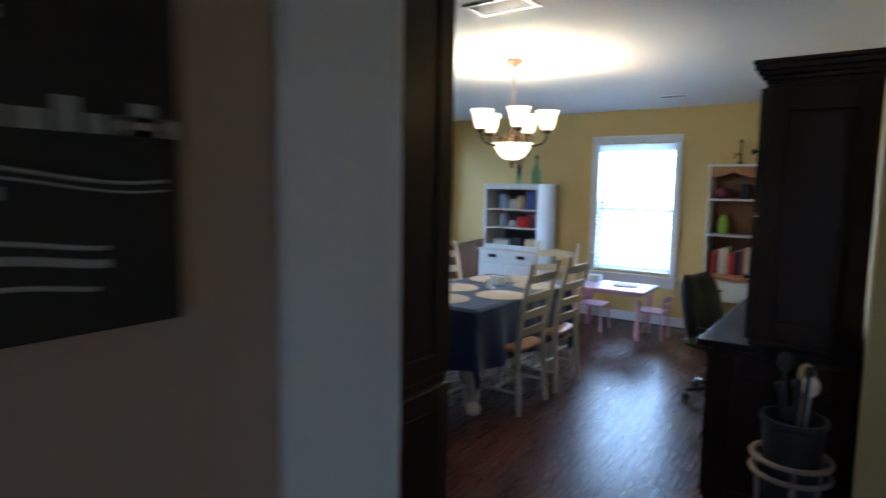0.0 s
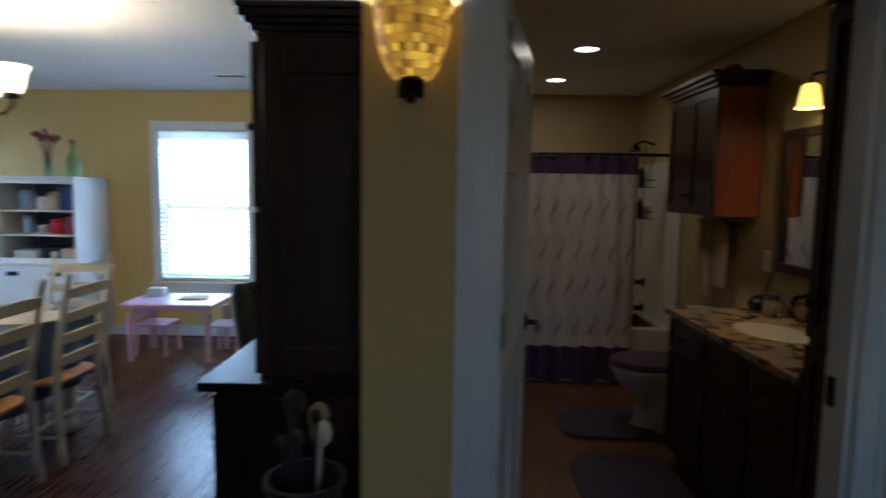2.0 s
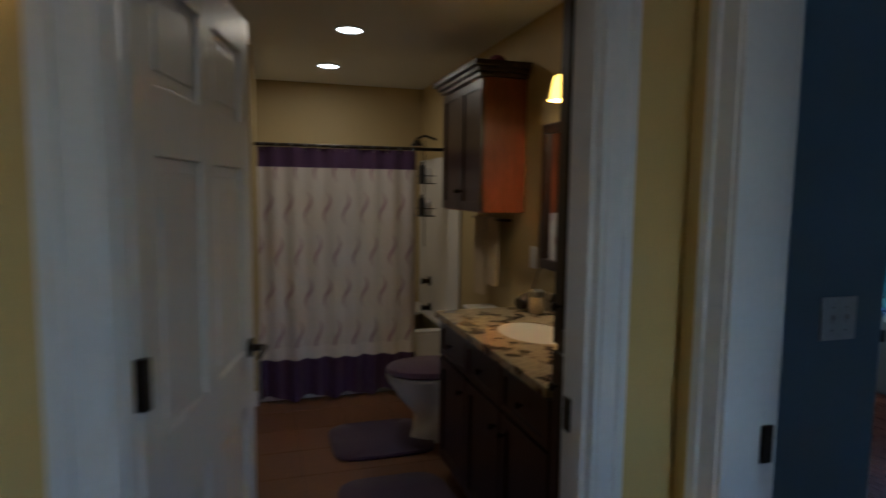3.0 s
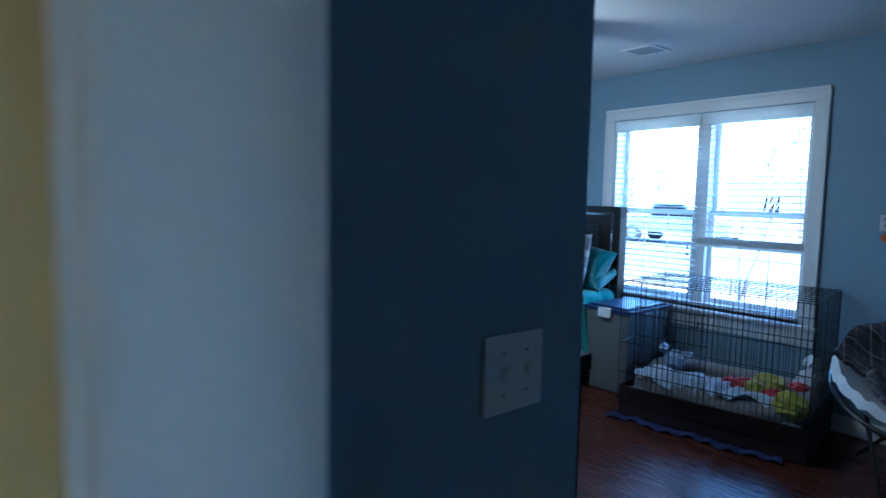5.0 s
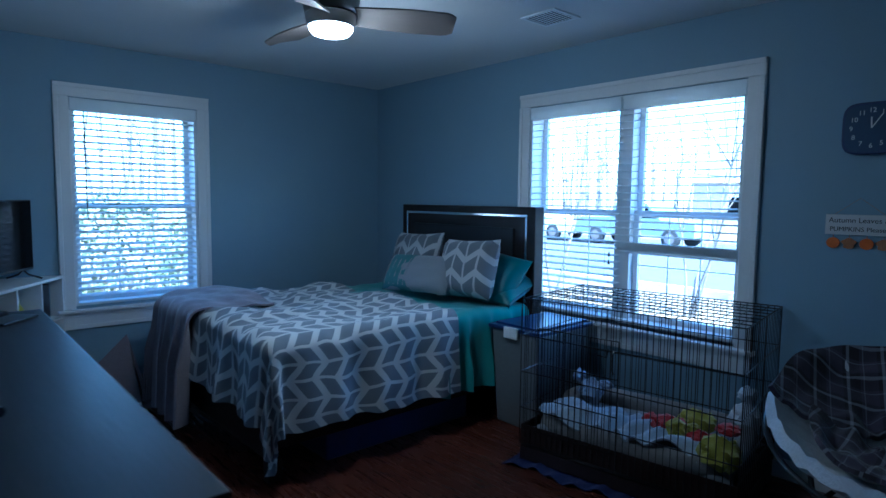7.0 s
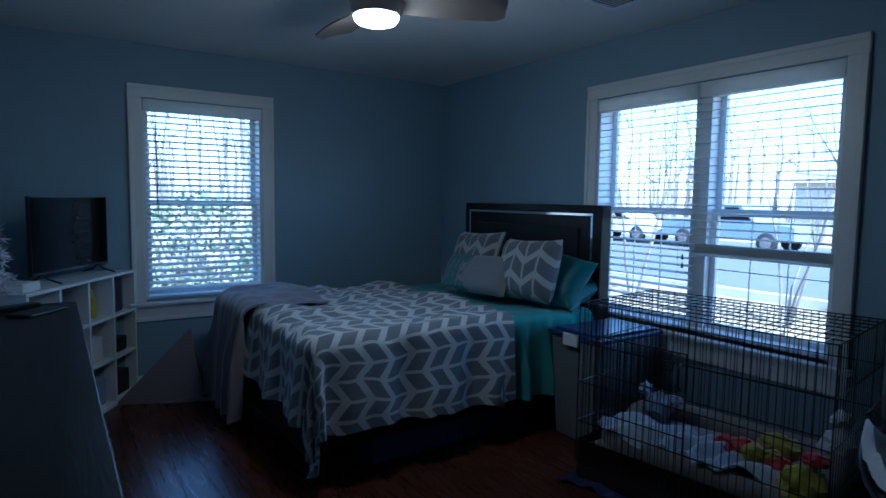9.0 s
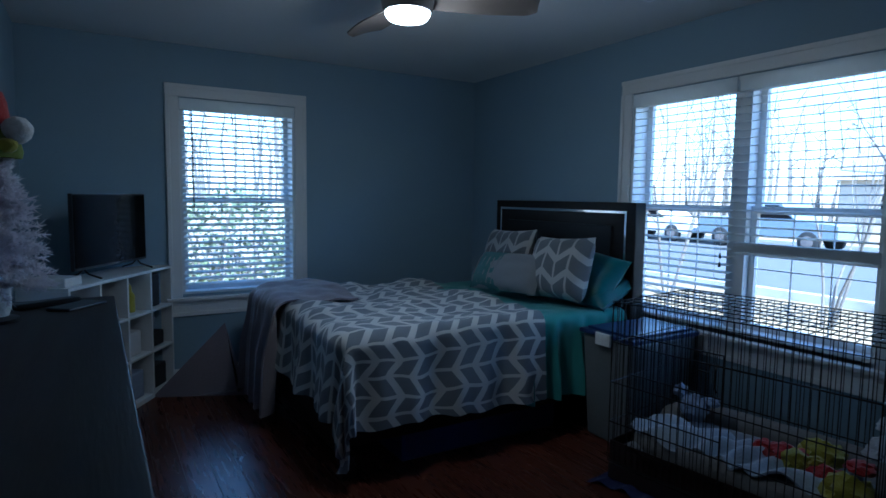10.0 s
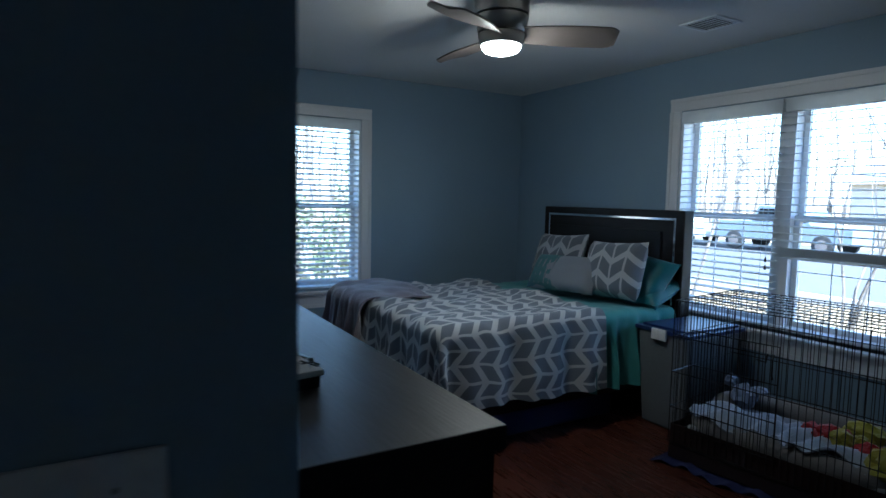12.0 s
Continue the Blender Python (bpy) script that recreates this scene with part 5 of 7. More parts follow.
for z in (1.03, 1.255):
    part("shelf", rbox(0.028, W - 0.028, 0.045, 0.515, z, z + 0.016, 0.002), CREAM, hu)


def jar(at, r, h, mat, label, cat, lidmat=None, group=""):
    j = thing(cat.replace(" ", "_"), label, cat, at, group)
    bm = bmesh.new()
    lathe(bm, [(r * 0.9, 0), (r, 0.01), (r, h * 0.75), (r * 0.8, h * 0.85)], 18)
    part("body", bm, mat, j, "", True)
    bm = bmesh.new()
    lathe(bm, [(r * 0.85, h * 0.852), (r * 0.85, h * 0.95), (r * 0.3, h)], 18)
    part("lid", bm, lidmat or mat, j, "", True)
    return j


for x, z, r, h, mt, lb in ((0.17, 1.272, 0.065, 0.19, PALEBLUE, "pale blue patterned canister on a hutch shelf"), (0.30, 1.272, 0.045, 0.12, OFFWHITE, "small white jar on a hutch shelf"), (0.43, 1.272, 0.075, 0.17, TAN, "tan lidded crock on a hutch shelf"), (0.17, 1.047, 0.055, 0.17, PALEBLUE, "blue and white jar on a hutch shelf"), (0.30, 1.047, 0.045, 0.08, OFFWHITE, "white sugar bowl on a hutch shelf"), (0.46, 1.047, 0.08, 0.14, RED, "red enamel pot on a hutch shelf")):
    jar(pose(HX + x, HY + 0.22, z), r, h, mt, lb, "kitchen jar", None, "jars on the hutch")
for x, z, w_, h_, mt, lb in ((0.53, 1.272, 0.17, 0.22, NAVYTHING, "navy blue storage box on a hutch shelf"), (0.57, 1.047, 0.13, 0.17, MAROON, "dark red box on a hutch shelf"), (0.06, 0.832, 0.24, 0.06, OFFWHITE, "stack of white plates in the hutch"), (0.34, 0.832, 0.15, 0.10, BLACKTHING, "dark bowl in the hutch"), (0.52, 0.832, 0.18, 0.08, TAN, "tan dish in the hutch")):
    z = z if z > 1 else 0.7785
    solid("storage_box" if h_ > 0.1 else "dish", rbox(0, w_, 0, 0.2, 0, h_ + (0.05 if z < 1 else 0), 0.012, 3), mt, lb, "box" if h_ > 0.1 else "dish", pose(HX + x, HY + 0.12, z), True)
va = thing("flower_vase", "dark glass vase with dried flowers on the hutch", "vase", pose(HX + 0.36, HY + 0.24, 1.583))
bm = bmesh.new()
lathe(bm, [(0.03, 0), (0.036, 0.02), (0.032, 0.12), (0.026, 0.18), (0.034, 0.20)], 18)
part("vase_body", bm, GREENGL, va, "", True)
bm = bmesh.new()
for i in range(16):
    a, t = random.uniform(0, 6.28), random.uniform(0.05, 0.13)
    h_ = random.uniform(0.30, 0.42)
    tube(bm, [(0, 0, 0.05), (t * 0.3 * math.cos(a), t * 0.3 * math.sin(a), 0.22), (t * math.cos(a), t * math.sin(a), h_)], 0.0025, 5)
    blob(bm, (t * math.cos(a), t * math.sin(a), h_), 0.022, (1, 1, 1.2), 0.4, 1, i)
part("dried_stems", bm, MAROON, va, "dark red dried stems", True)
bo = thing("glass_bottle", "pale green glass bottle with a stopper", "bottle", pose(HX + 0.60, HY + 0.24, 1.583))
bm = bmesh.new()
lathe(bm, [(0.05, 0), (0.06, 0.01), (0.06, 0.12), (0.045, 0.17), (0.018, 0.23), (0.016, 0.30)], 22)
part("bottle_body", bm, GREENGL, bo, "", True)
bm = bmesh.new()
lathe(bm, [(0.014, 0.301), (0.022, 0.32), (0.018, 0.345), (0.0, 0.355)], 14)
part("stopper", bm, BROWNWOOD, bo, "", True)
lidbox = thing("wooden_chest", "brown wooden slant-top chest in the corner", "chest", pose(-4.22, 6.62, 0))
prism = [(0.0, 0.0), (0.56, 0.0), (0.56, 0.84), (0.0, 0.70)]
bm = bmesh.new()
ends = [[bm.verts.new((x, y, z)) for x, z in prism] for y in (0.0, 0.40)]
for i in range(4):
    j = (i + 1) % 4
    bm.faces.new((ends[0][i], ends[0][j], ends[1][j], ends[1][i]))
bm.faces.new(ends[0][::-1])
bm.faces.new(ends[1])
part("chest_body", soften(bm, 0.004, 1), BROWNWOOD, lidbox)
bm = bmesh.new()
box(bm, -0.02, 0.60, -0.02, 0.42, 0.002, 0.024, pose(0, 0, 0.70, 0, -14.04, 0))
part("chest_lid", soften(bm, 0.003, 1), BROWNWOOD, lidbox)

# small desk hutch by the window
dk = thing("bookshelf_hutch", "white and oak hutch shelf holding books and a vase", "bookshelf", pose(-0.975, 6.72, 0))
W2 = 0.92
part("base", rbox(0.0, W2, -0.08, 0.335, 0.42, 0.645, 0.004), WHITEWOOD, dk)
part("ledge", rbox(-0.04, W2 + 0.04, -0.12, 0.335, 0.646, 0.675, 0.006), OAK, dk, "honey oak ledge")
for i in range(2):
    d = part("drawer", rbox(0.02 + i * 0.45, 0.45 + i * 0.45, -0.098, -0.081, 0.44, 0.625, 0.004), WHITEWOOD, dk)
    bm = bmesh.new()
    lathe(bm, [(0.006, 0), (0.006, 0.012), (0.016, 0.018), (0.012, 0.03)], 12, m=pose(0.235 + i * 0.45, -0.099, 0.535, 90))
    part("knob", bm, BRONZE, d, "", True)
for x0 in (0.02, W2 - 0.04):
    bm = bmesh.new()
    rows = []
    for i in range(41):
        z = 0.676 + i * (1.78 - 0.676) / 40
        y = 0.08 + 0.03 * math.sin((z - 0.676) / 0.368 * 2 * math.pi) ** 2
        rows.append([bm.verts.new(p) for p in ((x0, y, z), (x0 + 0.02, y, z), (x0 + 0.02, 0.335, z), (x0, 0.335, z))])
    for a, b in zip(rows, rows[1:]):
        for i in range(4):
            j = (i + 1) % 4
            bm.faces.new((a[i], a[j], b[j], b[i]))
    bm.faces.new(rows[0][::-1])
    bm.faces.new(rows[-1])
    part("side", bm, WHITEWOOD, dk)
for x0 in (0.01, W2 - 0.06):
    for y0 in (-0.07, 0.28):
        part("leg", rbox(x0, x0 + 0.05, y0, y0 + 0.05, 0.0, 0.419, 0.004), WHITEWOOD, dk)
# Back in darker wood: the shade inside the shelves is put into its colour.
part("back", rbox(0.04, W2 - 0.04, 0.322, 0.335, 0.676, 1.78, 0.002), BROWNWOOD, dk, "oak back panel darkened for shelf shade")
part("top", rbox(0.0, W2, 0.06, 0.335, 1.781, 1.805, 0.005), WHITEWOOD, dk)
bm = grid(36, 3, lambda a, b: Vector((0.04 + a * (W2 - 0.08), 0.088, 1.78 - b * (0.05 + 0.06 * abs(math.cos(a * 6.28))))), None, 0.014)
part("valance", bm, OAK, dk)
for z in (1.066, 1.433):
    part("shelf", rbox(0.04, W2 - 0.04, 0.085, 0.322, z, z + 0.02, 0.003), WHITEWOOD, dk)
bx = 0.07
for i, mt in enumerate((RED, MAROON, OFFWHITE, TAN, RED, BLACKTHING, MAROON, TAN, NAVYTHING)):
    w_, h_ = 0.03 + 0.012 * (i * 7 % 3), 0.22 + 0.02 * (i * 5 % 4)
    b_ = thing("book", "upright hardback book on the hutch shelf", "book", pose(-0.975 + bx, 6.85, 0.6765), "books on the hutch")
    part("cover", rbox(0, w_, 0, 0.17, 0, h_, 0.003), mt, b_)
    part("pages", rbox(0.004, w_ - 0.004, 0.004, 0.172, h_ + 0.0002, h_ + 0.001, 0.0002, 1), PAPER, b_)
    bx += w_ + 0.006
bm = bmesh.new()
lathe(bm, [(0.04, 0), (0.055, 0.03), (0.06, 0.10), (0.045, 0.16), (0.03, 0.19), (0.036, 0.20)], 20)
solid("lime_vase", bm, LIME, "lime green ceramic vase on the hutch", "vase", pose(-0.80, 6.90, 1.0865), True)
bm = bmesh.new()
blob(bm, (0, 0, 0.06), 0.085, (1, 1, 0.72), 0.1)
solid("maroon_bowl", bm, MAROON, "round dark red bowl on the hutch", "bowl", pose(-0.82, 6.90, 1.4535), True)
solid("dark_canister", rbox(0, 0.09, 0, 0.09, 0, 0.15, 0.012, 3), BLACKTHING, "dark canister on the hutch shelf", "canister", pose(-0.66, 6.86, 1.4535))
fig = bmesh.new()
lathe(fig, [(0.03, 0), (0.034, 0.01), (0.012, 0.03), (0.008, 0.20), (0.02, 0.24), (0.0, 0.26)], 14)
tube(fig, [(0, 0, 0.08), (-0.05, 0, 0.12), (-0.06, 0, 0.06)], 0.008, 6)
solid("candle_holder", fig, BRONZE, "dark iron candle holder on the hutch", "candle holder", pose(-0.68, 6.88, 1.8055), True)

# pink children's table and two chairs
kt = thing("kids_table", "pink children's table with a lilac patterned top", "kids table", pose(-2.14, 6.06, 0, 0, 0, 2))
part("top", rbox(0.0, 0.80, 0.0, 0.58, 0.49, 0.512, 0.008), PINK, kt)
part("table_print", rbox(0.05, 0.75, 0.05, 0.53, 0.5122, 0.5142, 0.0008, 1), LILAC, kt, "bright patterned table top")
part("apron", rbox(0.05, 0.75, 0.05, 0.53, 0.45, 0.489, 0.003), PINK, kt)
for x in (0.07, 0.73):
    for y in (0.07, 0.51):
        bm = bmesh.new()
        lathe(bm, [(0.017, 0), (0.02, 0.02), (0.024, 0.20), (0.027, 0.42)], 12, at=(x, y, 0))
        part("leg", bm, PINK, kt, "", True)
solid("picture_book", rbox(0, 0.24, 0, 0.18, 0, 0.012, 0.003), TAN, "bright picture book lying on the pink table", "book", pose(-1.72, 6.27, 0.515, 0, 0, 12))
solid("toy_box", rbox(0, 0.14, 0, 0.10, 0, 0.07, 0.01), PAPER, "white toy box on the pink table", "toy", pose(-2.09, 6.46, 0.515))


def kid_chair(at):
    k = thing("kids_chair", "small pink wooden children's chair", "kids chair", at, "pink kids chairs")
    part("seat", rbox(-0.14, 0.14, -0.14, 0.14, 0.27, 0.29, 0.006), PINK, k)
    for sx in (-1, 1):
        for sy in (-1, 1):
            bm = bmesh.new()
            tube(bm, [(sx * 0.135, sy * 0.135, 0), (sx * 0.12, sy * 0.12, 0.27)], 0.013, 8)
            part("leg", bm, PINK, k, "", True)
        bm = bmesh.new()
        tube(bm, [(sx * 0.12, 0.13, 0.29), (sx * 0.125, 0.15, 0.44)], 0.012, 8)
        part("back_post", bm, PINK, k, "", True)
    for z in (0.33, 0.395):
        part("back_slat", rbox(-0.12, 0.12, 0.135, 0.15, z, z + 0.045, 0.004), PINK, k)
    return k


kid_chair(pose(-1.34, 6.42, 0, 0, 0, -90))
kid_chair(pose(-1.98, 6.42, 0, 0, 0, 90))

# black office chair behind the desk return
oc = thing("office_chair", "black leather swivel office chair on castors", "office chair", pose(-0.36, 4.86, 0, 0, 0, 72) @ Matrix.Diagonal((1, 1, 0.9, 1)))
part("seat", pillow(0.48, 0.46, 0.11), LEATHER, oc, "", True, pose(0, 0, 0.47, 90))
bm = pillow(0.48, 0.54, 0.13, 20)
for v in bm.verts:
    k = max(0.0, v.co.z / 0.27)
    v.co.x *= 1 - 0.34 * k ** 2.2
    v.co.y += 0.05 * (v.co.x / 0.24) ** 2 * -1
part("backrest", bm, LEATHER, oc, "padded rounded leather backrest", True, pose(0, 0.24, 0.75, -10))
bm = bmesh.new()
lathe(bm, [(0.03, 0.10), (0.03, 0.25), (0.018, 0.26), (0.018, 0.42)], 14)
part("gas_lift", bm, BLACKPL, oc, "", True)
for k in range(5):
    a = radians(72 * k)
    bm = bmesh.new()
    tube(bm, [(0.02 * math.cos(a), 0.02 * math.sin(a), 0.11), (0.28 * math.cos(a), 0.28 * math.sin(a), 0.075)], [0.022, 0.014], 8)
    leg_ = part("leg", bm, BLACKPL, oc, "", True)
    bm = bmesh.new()
    lathe(bm, [(0.026, -0.02), (0.03, -0.012), (0.03, 0.012), (0.026, 0.02)], 14, m=Matrix.Translation((0.28 * math.cos(a), 0.28 * math.sin(a), 0.031)) @ pose(0, 0, 0, 90, 0, 72 * k))
    part("castor", bm, BLACKPL, leg_, "", True)
for sx in (-1, 1):
    bm = bmesh.new()
    tube(bm, [(sx * 0.25, 0.08, 0.46), (sx * 0.28, 0.06, 0.62), (sx * 0.28, -0.14, 0.63)], 0.018, 8)
    part("armrest", bm, BLACKPL, oc, "", True)

# dark desk hutch against the wall
hh = thing("dark_hutch", "tall espresso desk hutch with crown and dark counter", "hutch", pose(-0.16, 3.185, 0))
part("base", rbox(0.02, 0.605, 0.0, 1.35, 0.0, 0.80, 0.005), ESPRESSO, hh)
part("counter", rbox(-0.04, 0.605, -0.02, 1.40, 0.801, 0.835, 0.006), BLACKWOOD, hh, "glossy dark counter")
part("tower", rbox(0.175, 0.595, 0.012, 0.50, 0.836, 1.995, 0.004), ESPRESSO, hh)
for nm, x0, x1, z0, z1 in (("side_stile", 0.195, 0.265, 0.86, 1.98), ("side_stile", 0.515, 0.585, 0.86, 1.98), ("side_rail", 0.265, 0.515, 0.86, 0.96), ("side_rail", 0.265, 0.515, 1.88, 1.98)):
    part(nm, rbox(x0, x1, 0.002, 0.0115, z0, z1, 0.003, 1), ESPRESSO, hh)
for nm, x0, x1, z0, z1 in (("side_stile", 0.04, 0.12, 0.03, 0.78), ("side_stile", 0.51, 0.59, 0.03, 0.78), ("side_rail", 0.12, 0.51, 0.03, 0.13), ("side_rail", 0.12, 0.51, 0.68, 0.78)):
    part(nm, rbox(x0, x1, -0.010, -0.0005, z0, z1, 0.003, 1), ESPRESSO, hh)
bm = bmesh.new()
for o, z0, z1 in ((0.0, 1.996, 2.015), (0.015, 2.015, 2.035), (0.03, 2.035, 2.055), (0.045, 2.055, 2.08), (0.052, 2.08, 2.10)):
    box(bm, 0.175 - o, 0.598, 0.012 - o, 0.50 + o, z0, z1)
part("crown", soften(bm, 0.004, 2), ESPRESSO, hh)
for z0, z1 in ((0.86, 1.42), (1.44, 1.985)):
    front(hh, 0.02, 0.49, z0, z1, 0.175, (0.06, (z0 + z1) / 2))
for i in range(3):
    front(hh, 0.02 + i * 0.44, 0.44 + i * 0.44, 0.05, 0.78, 0.02, (0.08 + i * 0.44, 0.6))
solid("desk_clutter", rbox(0, 0.05, 0, 0.05, 0, 0.14, 0.012, 3), PALEBLUE, "small blue bottle standing on the counter", "bottle", pose(-0.06, 3.60, 0.836))
umb = thing("utensil_crock", "dark pot of garden stakes on a pale round stand", "planter", pose(0.235, 2.93, 0))
for k in range(3):
    bm = bmesh.new()
    a = radians(120 * k + 40)
    tube(bm, [(0.15 * math.cos(a), 0.15 * math.sin(a), 0.0), (0.125 * math.cos(a), 0.125 * math.sin(a), 0.24), (0.14 * math.cos(a), 0.14 * math.sin(a), 0.44)], 0.011, 8)
    part("stand_leg", bm, WICKER, umb, "", True)
for z in (0.40, 0.46):
    bm = bmesh.new()
    tube(bm, [(0.142 * math.cos(q), 0.142 * math.sin(q), z) for q in [2 * math.pi * k / 32 for k in range(32)]], 0.012, 8, True)
    part("stand_ring", bm, WICKER, umb, "", True)
bm = bmesh.new()
lathe(bm, [(0.085, 0.28), (0.095, 0.30), (0.115, 0.60), (0.125, 0.61), (0.125, 0.63), (0.11, 0.63), (0.10, 0.50), (0.0, 0.48)], 28)
part("pot", bm, CLAY, umb, "", True)
for k in range(7):
    a = k * 0.9 + 0.3
    bm = bmesh.new()
    r1 = 0.05 + 0.05 * (k % 3) / 2
    h_ = 0.74 + 0.035 * (k * 5 % 4)
    tube(bm, [(0.03 * math.cos(a), 0.03 * math.sin(a), 0.49), (r1 * math.cos(a), r1 * math.sin(a), h_)], 0.008, 7)
    blob(bm, (r1 * math.cos(a), r1 * math.sin(a), h_ + 0.02), 0.034 if k < 3 else 0.018, (1, 0.8, 1.3), 0.1)
    part("stake", bm, PORC if k == 0 else (TAN if k == 1 else CLAY), umb, "pale knob" if k == 0 else "", True)

# ---------------------------------------------------------------- bedroom
bed = thing("bed", "black queen bed frame with a chrome-lined headboard", "bed", pose(0, 0, 0))
BX0, BX1, BY0, BY1 = 4.02, 5.90, 4.985, 6.36
part("headboard", rbox(5.925, 6.02, 4.92, 6.405, 0.0, 1.372, 0.008, 2), BLACKWOOD, bed)
for nm, y0, y1, z0, z1 in (("chrome_strip", 4.985, 6.34, 1.300, 1.318), ("chrome_strip", 4.985, 5.003, 0.70, 1.300), ("chrome_strip", 6.322, 6.34, 0.70, 1.300)):
    part(nm, rbox(5.917, 5.9245, y0, y1, z0, z1, 0.002), CHROME, bed, "chrome trim strip")
part("headboard_panel", rbox(5.905, 5.9245, 5.10, 6.22, 0.60, 1.22, 0.01, 3), LEATHER, bed, "black padded panel")
for y0, y1 in ((BY0 - 0.02, BY0 + 0.02), (BY1 - 0.02, BY1 + 0.02)):
    part("side_rail", rbox(BX0, 5.92, y0, y1, 0.17, 0.36, 0.006), BLACKWOOD, bed)
part("footboard", rbox(BX0 - 0.03, BX0 + 0.02, BY0 - 0.02, BY1 + 0.02, 0.12, 0.40, 0.008), BLACKWOOD, bed)
for y in (BY0 + 0.02, BY1 - 0.02):
    part("foot", rbox(BX0 - 0.02, BX0 + 0.05, y - 0.035, y + 0.035, 0.0, 0.12, 0.005), BLACKWOOD, bed)
    part("foot", rbox(5.80, 5.87, y - 0.035, y + 0.035, 0.0, 0.17, 0.005), BLACKWOOD, bed)
part("slats_base", rbox(BX0 + 0.03, 5.90, BY0 + 0.03, BY1 - 0.03, 0.30, 0.34, 0.004), BLACKWOOD, bed)
solid("mattress", rbox(BX0 + 0.01, 5.90, BY0 + 0.02, BY1 - 0.02, 0.341, 0.69, 0.05, 4), GREYCL, "thick mattress on the bed frame", "mattress", None, True)
solid("bed_sheet", drape(5.06, 5.88, BY0 - 0.52, BY1 + 0.38, BX0, 5.95, BY0 - 0.005, BY1 + 0.005, 0.712, 0.016, 0.030, 17.0, 0.012, 0.16, 0.004, 4.2, 0.06), TEAL, "teal cotton sheet turned over the bed", "sheet", None, True)
solid("duvet", drape(BX0 - 0.46, 5.19, BY0 - 0.53, BY1 + 0.45, BX0 + 0.02, 5.95, BY0 - 0.02, BY1 + 0.02, 0.742, 0.022, 0.026, 8.0, 0.020, 0.06, 0.02, 2.1, 0.075), DUVET, "grey and white chevron duvet hanging over the bed", "duvet", None, True)
solid("throw_blanket", drape(3.24, 4.42, 5.78, BY1 + 0.66, 3.995, 5.95, BY0, BY1 + 0.06, 0.772, 0.016, 0.036, 19.0, 0.016, 0.03, 0.012, 7.7, 0.10), THROW, "mauve grey knitted throw over the bed's foot", "throw blanket", None, True)


def cushion(name, w, h, d, mat, label, at):
    return solid(name, pillow(w, h, d), mat, label, "pillow", at, True)


cushion("pillow", 0.58, 0.38, 0.20, DTEAL, "dark teal satin pillow against the headboard", pose(5.77, 5.21, 0.885, -34, 8, -84))
cushion("pillow", 0.56, 0.36, 0.16, DTEAL, "teal satin pillow lying at the bed's head", pose(5.80, 5.19, 0.80, -70, 2, -86))
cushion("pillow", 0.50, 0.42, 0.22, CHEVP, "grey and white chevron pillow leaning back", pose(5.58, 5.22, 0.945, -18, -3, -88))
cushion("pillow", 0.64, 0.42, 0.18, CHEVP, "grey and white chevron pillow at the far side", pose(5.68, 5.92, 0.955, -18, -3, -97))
lp = cushion("lumbar_pillow", 0.60, 0.30, 0.13, GREYCL, "grey lumbar pillow with teal striped end", pose(5.43, 5.56, 0.885, -34, -2, -80))
tealend = part("striped_end", pillow(0.30, 0.302, 0.140), surf("muted_teal_knit", (0.07, 0.15, 0.16), 0.9, bump=0.4), lp, "muted teal knitted end with ribs", True, pose(-0.153, 0, 0))
for k in range(5):
    bm = bmesh.new()
    x = -0.10 + k * 0.045
    tube(bm, [(x, -0.046, -0.12), (x, -0.068, -0.06), (x, -0.0705, 0.0), (x, -0.068, 0.06), (x, -0.046, 0.12)], 0.005, 6)
    part("rib", bm, GREYCL, tealend)
solid("under_bed_box", rbox(0, 1.05, 0, 0.5, 0, 0.155, 0.012, 3), NAVYPL, "dark blue storage box under the bed", "storage box", pose(4.35, 5.02, 0.0))

# storage bin
bn = thing("storage_bin", "cloudy plastic storage bin with a navy lid", "storage bin", pose(5.47, 4.50, 0))
bm = bmesh.new()
v0 = [bm.verts.new(p) for p in ((0.03, 0.03, 0), (0.51, 0.03, 0), (0.51, 0.35, 0), (0.03, 0.35, 0))]
v1 = [bm.verts.new(p) for p in ((0.0, 0.0, 0.61), (0.54, 0.0, 0.61), (0.54, 0.38, 0.61), (0.0, 0.38, 0.61))]
bm.faces.new(v0[::-1])
bm.faces.new(v1)
for i in range(4):
    bm.faces.new((v0[i], v0[(i + 1) % 4], v1[(i + 1) % 4], v1[i]))
part("tub", soften(bm, 0.02, 3), BINPL, bn, "", True)
bm = bmesh.new()
box(bm, -0.015, 0.555, -0.015, 0.395, 0.611, 0.635)
box(bm, 0.02, 0.52, 0.02, 0.36, 0.635, 0.65)
part("lid", soften(bm, 0.006, 2), NAVYPL, bn, "navy blue lid")
part("latch", rbox(-0.03, -0.0155, 0.14, 0.25, 0.57, 0.64, 0.004), PLATE, bn, "white latch")

# dog crate
CR = pose(5.60, 3.875, 0.088, 0, 0, 8.5)
CL, CW, CH = 1.10, 0.71, 0.797
solid("crate_platform", rbox(-0.35, 0.35, -0.55, 0.55, 0.008, 0.086, 0.006), PAN, "low dark brown platform under the dog crate", "platform", pose(5.60, 3.875, 0, 0, 0, 8.5))
cr = thing("dog_crate", "black folding wire dog crate with a dark pan", "dog crate", CR)


